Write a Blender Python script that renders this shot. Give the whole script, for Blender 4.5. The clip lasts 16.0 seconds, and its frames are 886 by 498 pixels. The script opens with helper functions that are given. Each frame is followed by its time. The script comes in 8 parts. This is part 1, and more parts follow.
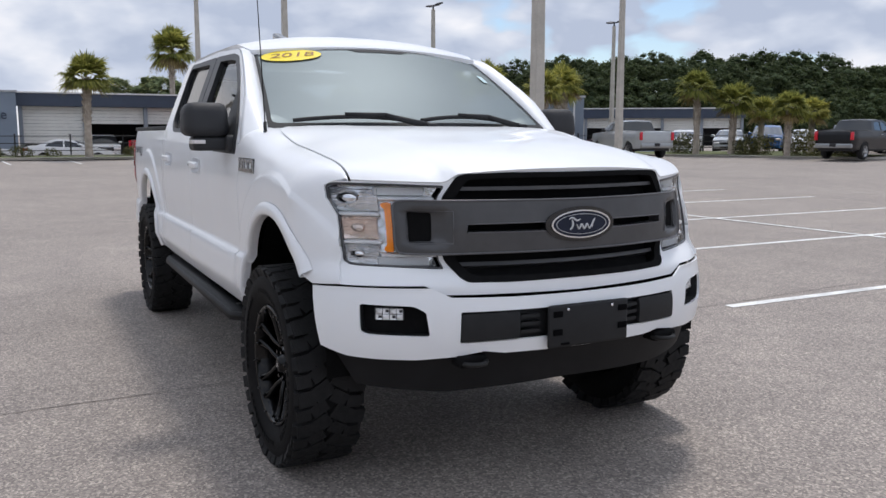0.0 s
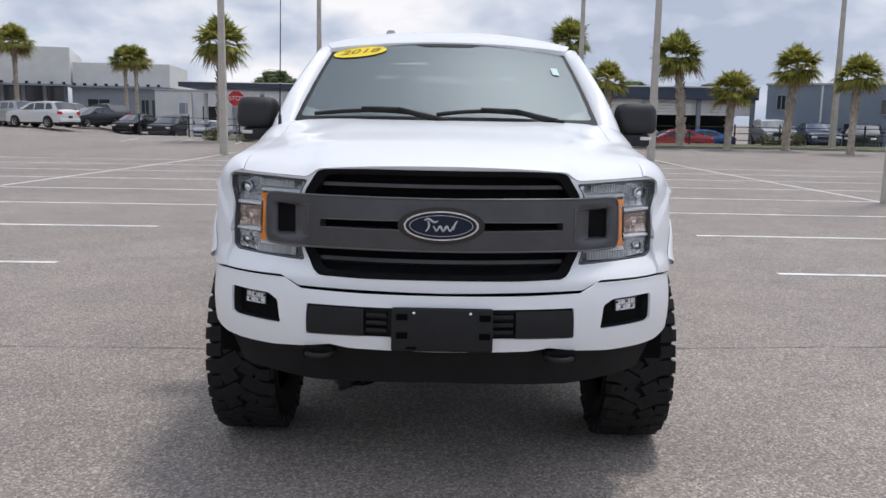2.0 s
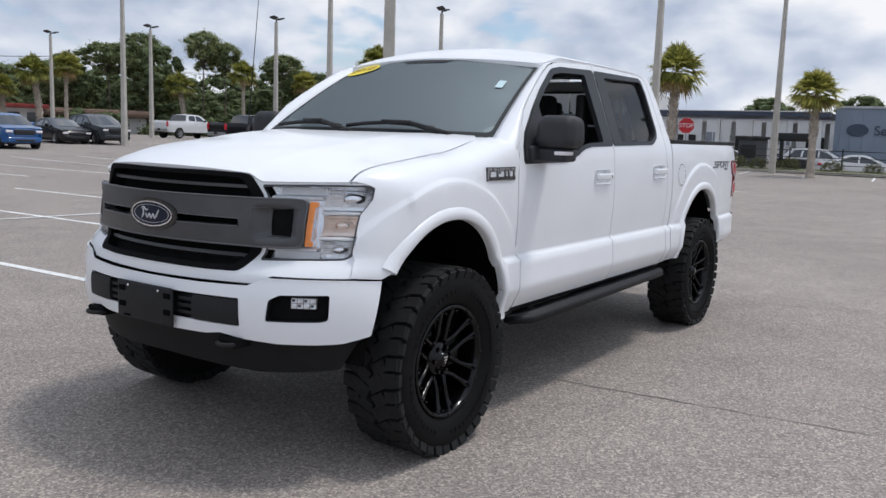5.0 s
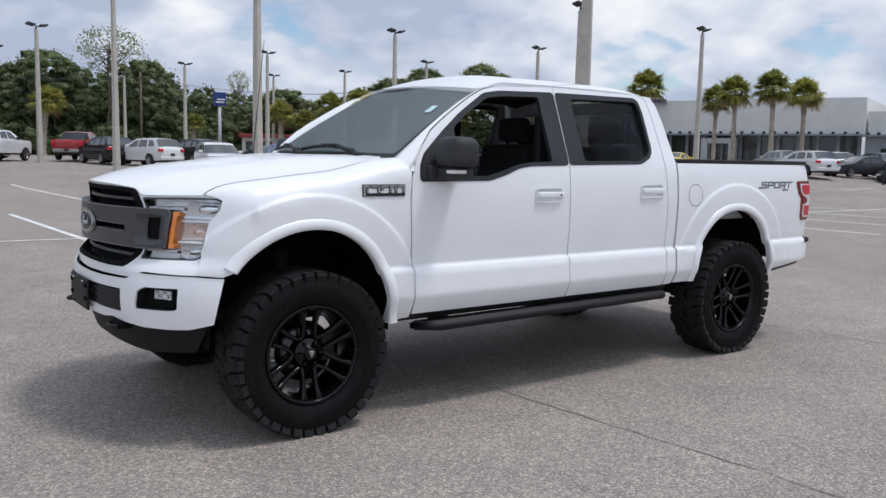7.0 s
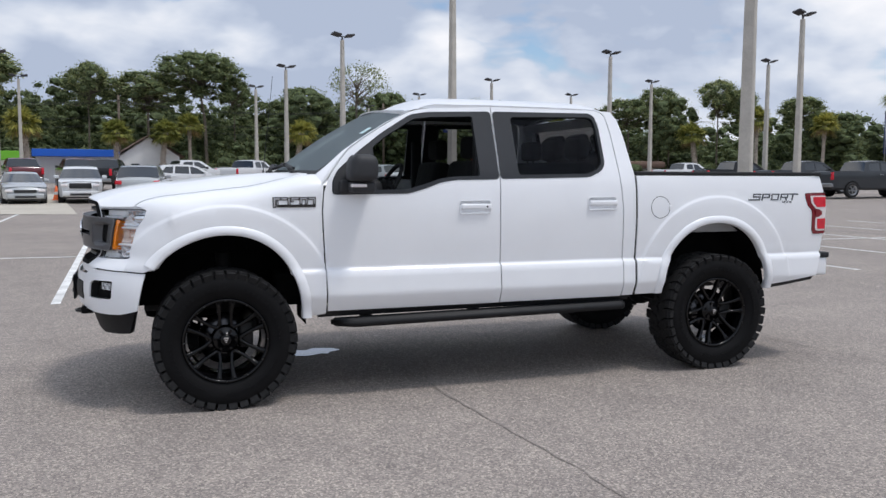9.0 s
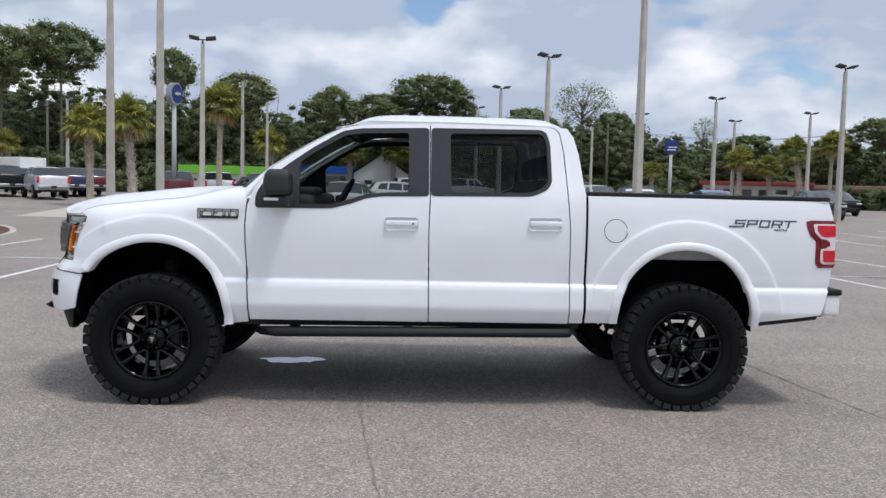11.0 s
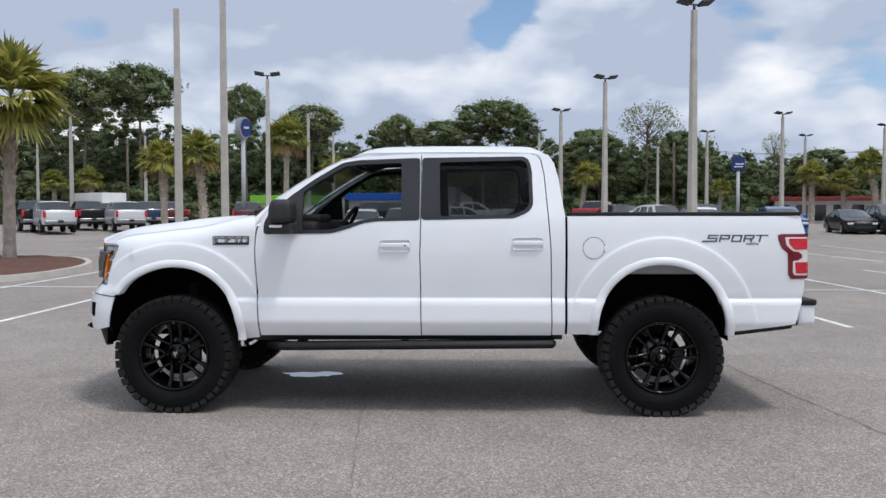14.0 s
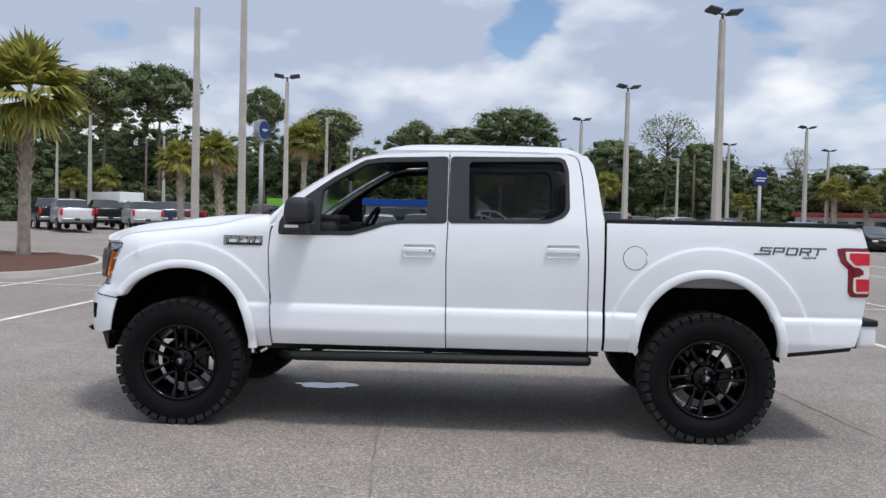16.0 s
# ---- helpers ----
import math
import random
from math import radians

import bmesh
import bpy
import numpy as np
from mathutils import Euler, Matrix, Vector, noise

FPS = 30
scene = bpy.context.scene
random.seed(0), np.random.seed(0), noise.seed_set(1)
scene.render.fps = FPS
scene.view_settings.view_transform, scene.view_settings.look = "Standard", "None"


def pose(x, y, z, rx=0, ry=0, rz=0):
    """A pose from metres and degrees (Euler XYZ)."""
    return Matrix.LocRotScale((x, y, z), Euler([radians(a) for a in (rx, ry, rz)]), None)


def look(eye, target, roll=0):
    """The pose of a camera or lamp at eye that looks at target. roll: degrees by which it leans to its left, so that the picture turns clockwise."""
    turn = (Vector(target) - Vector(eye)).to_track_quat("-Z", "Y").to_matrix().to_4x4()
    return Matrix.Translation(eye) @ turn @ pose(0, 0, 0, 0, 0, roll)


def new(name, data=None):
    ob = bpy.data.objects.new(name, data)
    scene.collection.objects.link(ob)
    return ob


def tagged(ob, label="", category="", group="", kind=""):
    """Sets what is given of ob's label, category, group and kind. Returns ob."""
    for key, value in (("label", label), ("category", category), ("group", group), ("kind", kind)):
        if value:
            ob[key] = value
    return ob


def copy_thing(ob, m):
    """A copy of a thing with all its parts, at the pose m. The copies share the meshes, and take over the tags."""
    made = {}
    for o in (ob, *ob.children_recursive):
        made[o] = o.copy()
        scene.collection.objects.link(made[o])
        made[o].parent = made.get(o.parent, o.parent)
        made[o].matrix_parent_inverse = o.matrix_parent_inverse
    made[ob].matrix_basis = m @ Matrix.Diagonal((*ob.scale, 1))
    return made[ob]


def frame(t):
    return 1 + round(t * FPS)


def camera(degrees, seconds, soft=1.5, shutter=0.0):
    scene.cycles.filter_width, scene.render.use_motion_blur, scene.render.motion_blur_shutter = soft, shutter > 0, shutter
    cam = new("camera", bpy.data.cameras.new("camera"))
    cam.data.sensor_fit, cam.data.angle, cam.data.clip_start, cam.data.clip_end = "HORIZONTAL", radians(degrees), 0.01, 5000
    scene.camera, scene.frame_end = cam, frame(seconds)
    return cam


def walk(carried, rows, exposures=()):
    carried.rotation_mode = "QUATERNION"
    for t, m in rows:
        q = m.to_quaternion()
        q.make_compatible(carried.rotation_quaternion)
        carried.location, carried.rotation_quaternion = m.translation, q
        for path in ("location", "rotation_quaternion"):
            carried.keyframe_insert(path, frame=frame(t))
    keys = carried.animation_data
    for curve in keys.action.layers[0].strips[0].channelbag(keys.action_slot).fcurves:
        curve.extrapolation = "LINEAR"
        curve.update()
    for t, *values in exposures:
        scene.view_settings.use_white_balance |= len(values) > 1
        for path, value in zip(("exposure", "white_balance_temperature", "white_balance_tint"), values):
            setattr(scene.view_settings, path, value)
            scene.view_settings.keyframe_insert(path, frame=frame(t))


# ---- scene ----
cam = camera(56.1, 16.0)
PATH = [
    (0, (-3.553, 2.004, 1.457), (-1.792, 1.096, 1.186), 0.1),
    (0.5, (-3.640, 1.522, 1.479), (-1.806, 0.781, 1.18), 0.9),
    (1, (-3.843, 1.004, 1.486), (-1.929, 0.51, 1.178), 0.9),
    (1.5, (-3.941, 0.518, 1.497), (-1.979, 0.28, 1.186), 0.8),
    (2, (-4.010, -0.017, 1.506), (-2.034, 0.0, 1.2), 1.0),
    (2.5, (-4.005, -0.544, 1.519), (-2.044, -0.287, 1.218), 1.5),
    (3, (-3.875, -1.064, 1.508), (-1.957, -0.58, 1.217), 1.7),
    (3.5, (-3.781, -1.602, 1.506), (-1.917, -0.944, 1.202), 1.8),
    (4, (-3.592, -2.11, 1.508), (-1.786, -1.302, 1.213), 2.0),
    (4.5, (-3.424, -2.644, 1.504), (-1.691, -1.685, 1.225), 2.0),
    (5, (-3.180, -3.117, 1.492), (-1.546, -1.996, 1.223), 1.9),
    (7.5, (-1.653, -5.36, 1.522), (-0.614, -3.665, 1.307), 1.4),
    (8, (-1.271, -5.763, 1.509), (-0.356, -3.996, 1.302), 1.6),
    (8.5, (-0.825, -6.035, 1.498), (-0.03, -4.21, 1.299), 0.9),
    (9, (-0.384, -6.343, 1.493), (0.261, -4.458, 1.315), 0.2),
    (11.5, (2.033, -6.718, 1.501), (2.04, -4.723, 1.368), 1.7),
    (12, (2.156, -6.835, 1.489), (2.121, -4.838, 1.374), 1.6),
    (12.5, (2.205, -7.084, 1.505), (2.164, -5.086, 1.406), 1.2),
    (13, (2.287, -7.187, 1.508), (2.218, -5.191, 1.419), 0.7),
    (13.5, (2.297, -7.203, 1.508), (2.216, -5.207, 1.426), 0.1),
    (14, (2.311, -7.197, 1.504), (2.228, -5.2, 1.422), -0.1),
    (14.5, (2.315, -7.183, 1.507), (2.225, -5.187, 1.424), -0.1),
    (15, (2.319, -7.163, 1.507), (2.214, -5.168, 1.424), 0.3),
    (15.5, (2.332, -7.098, 1.491), (2.218, -5.102, 1.416), 0.8),
    (16, (2.199, -6.732, 1.471), (2.08, -4.736, 1.407), 1.3),
]
walk(cam, [(t, look(eye, target, roll)) for t, eye, target, roll in PATH], [(0, 0.20, 6640, 12), (1, 0.19, 6640, 12), (2, 0.14, 6640, 12), (4, 0.11, 6590, 11), (6.5, 0.09, 6480, 10.5), (8.5, 0.11, 6500, 11), (9.5, 0.14, 6530, 11), (11.5, 0.16, 6510, 10.5), (16, 0.15, 6500, 10)])

# ---- sky and sun ----
SUN_DIR = Vector((0.29, -0.27, 1.0)).normalized()
world = bpy.data.worlds.new("sky")
scene.world = world
world.use_nodes = True
wn, wl = world.node_tree.nodes, world.node_tree.links
bg = wn["Background"]
sky = wn.new("ShaderNodeTexSky")
sky.sky_type, sky.sun_disc = "NISHITA", False
sky.sun_elevation = math.asin(SUN_DIR.z)
sky.sun_rotation = math.atan2(SUN_DIR.x, SUN_DIR.y)
sky.air_density, sky.dust_density, sky.ozone_density = 1.0, 0.6, 3.5
wtc = wn.new("ShaderNodeTexCoord")


sep = wn.new("ShaderNodeSeparateXYZ")
wl.new(wtc.outputs["Generated"], sep.inputs[0])


def wmath(op, a, b=0.0):
    n = wn.new("ShaderNodeMath")
    n.operation = op
    for s, d in ((a, 0), (b, 1)):
        if isinstance(s, (int, float)):
            n.inputs[d].default_value = s
        else:
            wl.new(s, n.inputs[d])
    return n.outputs[0]


# clouds in heaps, flatter than they are wide
deck = wn.new("ShaderNodeCombineXYZ")
wl.new(sep.outputs[0], deck.inputs[0])
wl.new(sep.outputs[1], deck.inputs[1])
wl.new(wmath("MULTIPLY", sep.outputs[2], 2.1), deck.inputs[2])
halo = wn.new("ShaderNodeVectorMath")
halo.operation = "DOT_PRODUCT"
halo.inputs[1].default_value = SUN_DIR
wl.new(wtc.outputs["Generated"], halo.inputs[0])
glow = wmath("ADD", wmath("MULTIPLY", wmath("POWER", wmath("MAXIMUM", halo.outputs["Value"], 0.0), 10.0), 1.25), 1.0)


def cloud_noise(scale, detail, offset, rough=0.55):
    mp = wn.new("ShaderNodeMapping")
    mp.inputs["Scale"].default_value, mp.inputs["Location"].default_value = (scale, scale, scale), offset
    wl.new(deck.outputs[0], mp.inputs["Vector"])
    n = wn.new("ShaderNodeTexNoise")
    n.inputs["Scale"].default_value, n.inputs["Detail"].default_value, n.inputs["Roughness"].default_value = 1.0, detail, rough
    n.inputs["Distortion"].default_value = 0.45
    wl.new(mp.outputs[0], n.inputs["Vector"])
    return n.outputs["Fac"]


def wramp(fac, stops):
    r = wn.new("ShaderNodeValToRGB")
    els = r.color_ramp.elements
    while len(els) < len(stops):
        els.new(0.5)
    for e, (p, c) in zip(els, stops):
        e.position, e.color = p, (*c, 1)
    wl.new(fac, r.inputs[0])
    return r.outputs[0]


def wmix(fac, a, b):
    m = wn.new("ShaderNodeMix")
    m.data_type = "RGBA"
    for s, d in ((fac, 0), (a, 6), (b, 7)):
        if hasattr(s, "default_value"):
            wl.new(s, m.inputs[d])
        else:
            m.inputs[d].default_value = s
    return m.outputs[2]


CLOUD = 6.75


def toward(az, el):
    return Vector((math.cos(radians(az)) * math.cos(radians(el)), math.sin(radians(az)) * math.cos(radians(el)), math.sin(radians(el))))


def swell(fac, az, el, spread, amount):
    """Thicken (or thin, where amount is below 0) the clouds round one quarter of the sky."""
    d = wn.new("ShaderNodeVectorMath")
    d.operation = "DOT_PRODUCT"
    d.inputs[1].default_value = toward(az, el)
    wl.new(wtc.outputs["Generated"], d.inputs[0])
    return wmath("ADD", fac, wmath("MULTIPLY", wmath("POWER", wmath("MAXIMUM", d.outputs["Value"], 0.0), 1 / radians(spread) ** 2), amount))


def heaps(lift):
    """Cumulus heaps: broad drift with rounded heads on it, read at a height moved by lift."""
    mp = wn.new("ShaderNodeMapping")
    mp.inputs["Location"].default_value = (0.0, 0.0, lift)
    wl.new(deck.outputs[0], mp.inputs["Vector"])
    wob = wn.new("ShaderNodeTexNoise")
    wob.inputs["Scale"].default_value, wob.inputs["Detail"].default_value = 9.0, 3.0
    wl.new(mp.outputs[0], wob.inputs["Vector"])
    warp = wn.new("ShaderNodeVectorMath")
    warp.operation = "MULTIPLY_ADD"
    warp.inputs[1].default_value = (0.07, 0.07, 0.07)
    wl.new(wob.outputs["Color"], warp.inputs[0])
    wl.new(mp.outputs[0], warp.inputs[2])
    total = None
    for kind, scale, weight, shift in (("fbm", 3.4, 1.0, (3.1, 0.4, 1.7)), ("cell", 8.0, -0.22, (1.3, 4.1, 0.2)), ("cell", 19.0, -0.11, (6.0, 2.2, 3.3)), ("fbm", 26.0, 0.12, (0.5, 7.0, 2.0))):
        sc = wn.new("ShaderNodeMapping")
        sc.inputs["Scale"].default_value, sc.inputs["Location"].default_value = (scale,) * 3, shift
        wl.new(warp.outputs[0], sc.inputs["Vector"])
        if kind == "fbm":
            n = wn.new("ShaderNodeTexNoise")
            n.inputs["Scale"].default_value, n.inputs["Detail"].default_value, n.inputs["Roughness"].default_value = 1.0, 5.0, 0.5
            out = n.outputs["Fac"]
        else:
            n = wn.new("ShaderNodeTexVoronoi")
            n.feature, n.inputs["Scale"].default_value, n.inputs["Smoothness"].default_value = "SMOOTH_F1", 1.0, 0.35
            out = n.outputs["Distance"]
        wl.new(sc.outputs[0], n.inputs["Vector"])
        term = wmath("MULTIPLY", out, weight)
        total = term if total is None else wmath("ADD", total, term)
    return total


thick = heaps(0.0)
over = heaps(0.075)
cover_in = thick
for q in ((89.2, 12.0, 1.8, -0.155), (87.6, 14.3, 1.8, -0.155), (41.5, 7.0, 4.0, -0.22), (33.0, 7.5, 4.0, -0.16), (-41.5, 8.5, 4.0, -0.13), (-30.0, 11.0, 5.0, -0.08), (45.5, 8.5, 2.4, 0.12), (-47.3, 5.6, 2.0, 0.20), (-53.8, 5.8, 2.2, 0.20), (100.0, 10.0, 14.0, 0.10), (75.0, 9.0, 10.0, 0.08), (0.0, 10.0, 25.0, 0.06)):
    cover_in = swell(cover_in, *q)
cover = wramp(cover_in, [(0.225, (0, 0, 0)), (0.300, (1, 1, 1))])
relief = wmath("ADD", wmath("MULTIPLY", wmath("SUBTRACT", thick, over), 1.05), wmath("ADD", wmath("MULTIPLY", cloud_noise(3.0, 6, (7.7, 2.4, 5.1), 0.5), 1.0), -0.025))
for q in ((71.2, 9.0, 1.5, 0.16), (45.0, 8.5, 3.0, 0.12), (70.0, 8.6, 1.5, 0.12), (98.5, 9.2, 1.2, 0.16), (74.5, 7.0, 3.0, -0.10), (88.0, 7.0, 4.0, 0.07), (38.0, 8.0, 4.0, 0.05), (-47.0, 5.5, 2.2, 0.10), (-53.6, 5.7, 2.2, 0.10), (-38.0, 8.0, 11.0, -0.16), (62.0, 7.5, 8.0, -0.13), (91.0, 9.0, 3.0, 0.06), (112.0, 10.0, 9.0, -0.14), (94.0, 12.5, 5.0, -0.07), (103.0, 14.0, 6.0, -0.08), (78.0, 13.0, 5.0, -0.06), (60.0, 5.0, 5.0, 0.05), (5.0, 6.0, 10.0, 0.04)):
    relief = swell(relief, *q)
shade = wramp(relief, [(0.33, (0.505 * CLOUD, 0.590 * CLOUD, 0.755 * CLOUD)), (0.46, (0.655 * CLOUD, 0.735 * CLOUD, 0.880 * CLOUD)), (0.58, (0.83 * CLOUD, 0.89 * CLOUD, 0.995 * CLOUD)), (0.74, (1.05 * CLOUD, 1.07 * CLOUD, 1.12 * CLOUD))])
lit = wn.new("ShaderNodeVectorMath")
lit.operation = "SCALE"
wl.new(shade, lit.inputs[0])
wl.new(glow, lit.inputs["Scale"])
wl.new(wmix(cover, sky.outputs[0], lit.outputs[0]), bg.inputs["Color"])
bg.inputs["Strength"].default_value = 0.12

sun_data = bpy.data.lights.new("sun", "SUN")
sun_data.energy, sun_data.angle, sun_data.color = 1.43, radians(9), (1.0, 0.97, 0.93)
sun = new("sun", sun_data)
sun.matrix_basis = look(SUN_DIR * 50, (0, 0, 0))

# ---- tools ----
from mathutils import geometry

MATS = {}


def ramp(nodes, links, fac, stops):
    r = nodes.new("ShaderNodeValToRGB")
    els = r.color_ramp.elements
    while len(els) < len(stops):
        els.new(0.5)
    for e, (p, c) in zip(els, stops):
        e.position, e.color = p, (*c, 1)
    links.new(fac, r.inputs[0])
    return r.outputs[0]


def noise_tex(nodes, links, coord, scale, detail=4, rough=0.55):
    n = nodes.new("ShaderNodeTexNoise")
    n.inputs["Scale"].default_value, n.inputs["Detail"].default_value, n.inputs["Roughness"].default_value = scale, detail, rough
    links.new(coord, n.inputs["Vector"])
    return n.outputs["Fac"]


def mat(name, color, rough=0.5, metal=0.0, vary=0.0, scale=8.0, bump=0.0, bscale=60.0, coat=0.0, spec=0.5, fine=0.0, alpha=1.0, emit=0.0, rvary=0.0, random_tint=0.0):
    """A surface: base colour that varies at two scales, roughness and fine relief."""
    m = bpy.data.materials.new(name)
    m.use_nodes = True
    nodes, links = m.node_tree.nodes, m.node_tree.links
    b = nodes["Principled BSDF"]
    b.inputs["Base Color"].default_value = (*color, 1)
    b.inputs["Roughness"].default_value, b.inputs["Metallic"].default_value = rough, metal
    b.inputs["Coat Weight"].default_value, b.inputs["Coat Roughness"].default_value = coat, 0.04
    b.inputs["Specular IOR Level"].default_value = spec
    b.inputs["Alpha"].default_value = alpha
    if emit:
        b.inputs["Emission Color"].default_value, b.inputs["Emission Strength"].default_value = (*color, 1), emit
    tc = nodes.new("ShaderNodeTexCoord").outputs["Object"]
    if vary or fine:
        a = noise_tex(nodes, links, tc, scale)
        lo, hi = [tuple(max(0, c * (1 - vary)) for c in color), tuple(min(1, c * (1 + vary)) for c in color)]
        col = ramp(nodes, links, a, [(0.3, lo), (0.7, hi)])
        if fine:
            f = noise_tex(nodes, links, tc, scale * 14, 2)
            mx = nodes.new("ShaderNodeMix")
            mx.data_type, mx.blend_type = "RGBA", "MULTIPLY"
            mx.inputs[0].default_value = 1.0
            links.new(col, mx.inputs[6])
            links.new(ramp(nodes, links, f, [(0.35, (1 - fine,) * 3), (0.65, (1 + fine * 0.5,) * 3)]), mx.inputs[7])
            col = mx.outputs[2]
        if random_tint:
            oi = nodes.new("ShaderNodeObjectInfo")
            mx = nodes.new("ShaderNodeMix")
            mx.data_type, mx.blend_type = "RGBA", "MULTIPLY"
            mx.inputs[0].default_value = 1.0
            links.new(col, mx.inputs[6])
            links.new(ramp(nodes, links, oi.outputs["Random"], [(0, (1 - random_tint,) * 3), (1, (1 + random_tint,) * 3)]), mx.inputs[7])
            col = mx.outputs[2]
        links.new(col, b.inputs["Base Color"])
    if rvary:
        r = noise_tex(nodes, links, tc, scale * 2.3)
        links.new(ramp(nodes, links, r, [(0.3, (max(0, rough - rvary),) * 3), (0.7, (min(1, rough + rvary),) * 3)]), b.inputs["Roughness"])
    if bump:
        n = noise_tex(nodes, links, tc, bscale, 3)
        bp = nodes.new("ShaderNodeBump")
        bp.inputs["Strength"].default_value, bp.inputs["Distance"].default_value = bump, 0.01
        links.new(n, bp.inputs["Height"])
        links.new(bp.outputs[0], b.inputs["Normal"])
    MATS[name] = m
    return m


def glass_mat(name, tint, rough=0.0, spec_ior=1.5, sheen=(1.0, 1.0, 1.0), haze=0.0):
    """Thin tinted glass: sees through, with a reflection by Fresnel, or an even one of set strength where haze is
    given.
    """
    m = bpy.data.materials.new(name)
    m.use_nodes = True
    nodes, links = m.node_tree.nodes, m.node_tree.links
    nodes.remove(nodes["Principled BSDF"])
    out = nodes["Material Output"]
    tr, gl, mx, fr = nodes.new("ShaderNodeBsdfTransparent"), nodes.new("ShaderNodeBsdfGlossy"), nodes.new("ShaderNodeMixShader"), nodes.new("ShaderNodeFresnel")
    tr.inputs[0].default_value = (*tint, 1)
    gl.inputs["Roughness"].default_value, gl.inputs["Color"].default_value = rough, (*sheen, 1)
    fr.inputs[0].default_value = spec_ior
    if haze:
        mx.inputs[0].default_value = haze
    else:
        links.new(fr.outputs[0], mx.inputs[0])
    links.new(tr.outputs[0], mx.inputs[1])
    links.new(gl.outputs[0], mx.inputs[2])
    links.new(mx.outputs[0], out.inputs[0])
    MATS[name] = m
    return m


def mesh_of(name, bm, material, smooth=True):
    me = bpy.data.meshes.new(name)
    bm.to_mesh(me)
    bm.free()
    if smooth:
        me.polygons.foreach_set("use_smooth", [True] * len(me.polygons))
    for m in material if isinstance(material, (list, tuple)) else [material]:
        me.materials.append(m)
    return me


def part(name, bm, material, parent, label="", smooth=True, at=None):
    """One mesh object under a thing or a part."""
    ob = new(name, mesh_of(name, bm, material, smooth))
    ob.parent = parent
    if at is not None:
        ob.matrix_basis = at
    if label:
        ob["label"] = label
    return ob


def thing(name, label, category, group="", kind="", at=None):
    """An empty at a thing's base, which parents its parts."""
    ob = new(name)
    ob.empty_display_size = 0.1
    if at is not None:
        ob.matrix_basis = at
    return tagged(ob, label, category, group, kind)


def solid(name, bm, material, label, category, group="", kind="", smooth=True, at=None):
    ob = new(name, mesh_of(name, bm, material, smooth))
    if at is not None:
        ob.matrix_basis = at
    return tagged(ob, label, category, group, kind)


def lerp(a, b, t):
    return a + (b - a) * t


def sstep(a, b, x):
    t = min(1.0, max(0.0, (x - a) / (b - a)))
    return t * t * (3 - 2 * t)


def table(x, xs, ys):
    return float(np.interp(x, xs, ys))


def smooth_table(x, xs, ys, w=0.03):
    return (table(x - w, xs, ys) + 2 * table(x - w / 2, xs, ys) + 2 * table(x, xs, ys) + 2 * table(x + w / 2, xs, ys) + table(x + w, xs, ys)) / 8


def box(bm, c, s, bevel=0.0, m=None, seg=2, mi=0):
    """A box of centre c and size s, with rounded edges."""
    mm = (m if m is not None else Matrix()) @ Matrix.Translation(c) @ Matrix.Diagonal((*s, 1))
    vs = bmesh.ops.create_cube(bm, size=1, matrix=mm)["verts"]
    fs = {f for v in vs for f in v.link_faces}
    for f in fs:
        f.material_index = mi
    if bevel:
        r = bmesh.ops.bevel(bm, geom=[e for e in {e for v in vs for e in v.link_edges}], offset=bevel, segments=seg, affect="EDGES", profile=0.6)
        for f in r["faces"]:
            f.material_index = mi
    return bm


def tube(bm, a, b, r0, r1=None, n=10, cap=True, mi=0):
    a, b = Vector(a), Vector(b)
    r1 = r0 if r1 is None else r1
    q = (b - a).to_track_quat("Z", "Y").to_matrix()
    rings = []
    for p, r in ((a, r0), (b, r1)):
        rings.append([bm.verts.new(p + q @ Vector((r * math.cos(2 * math.pi * i / n), r * math.sin(2 * math.pi * i / n), 0))) for i in range(n)])
    fs = [bm.faces.new((rings[0][i], rings[0][(i + 1) % n], rings[1][(i + 1) % n], rings[1][i])) for i in range(n)]
    if cap:
        fs += [bm.faces.new(rings[0][::-1]), bm.faces.new(rings[1])]
    for f in fs:
        f.material_index = mi
    return bm


def pipe(bm, pts, r, n=8):
    pts = [Vector(p) for p in pts]
    rows = []
    for i, p in enumerate(pts):
        q = (pts[min(i + 1, len(pts) - 1)] - pts[max(i - 1, 0)]).to_track_quat("Z", "Y").to_matrix()
        rows.append([p + q @ Vector((r * math.cos(2 * math.pi * k / n), r * math.sin(2 * math.pi * k / n), 0)) for k in range(n)])
    return strip(bm, rows, closed=True)


def lathe(bm, profile, n=48, axis="y", a0=0.0, a1=2 * math.pi):
    """Turn a profile of (radius, along) round an axis."""
    full = abs(a1 - a0 - 2 * math.pi) < 1e-6
    cols = []
    for i in range(n if full else n + 1):
        a = a0 + (a1 - a0) * i / n
        c, s = math.cos(a), math.sin(a)
        cols.append([bm.verts.new((r * c, h, r * s) if axis == "y" else (r * c, r * s, h)) for r, h in profile])
    m = len(cols)
    for i in range(m if full else m - 1):
        a, b = cols[i], cols[(i + 1) % m]
        for j in range(len(profile) - 1):
            if profile[j][0] < 1e-6:
                if profile[j + 1][0] > 1e-6:
                    bm.faces.new((a[j], a[j + 1], b[j + 1]))
            elif profile[j + 1][0] < 1e-6:
                bm.faces.new((a[j], a[j + 1], b[j]))
            else:
                bm.faces.new((a[j], a[j + 1], b[j + 1], b[j]))
    return bm


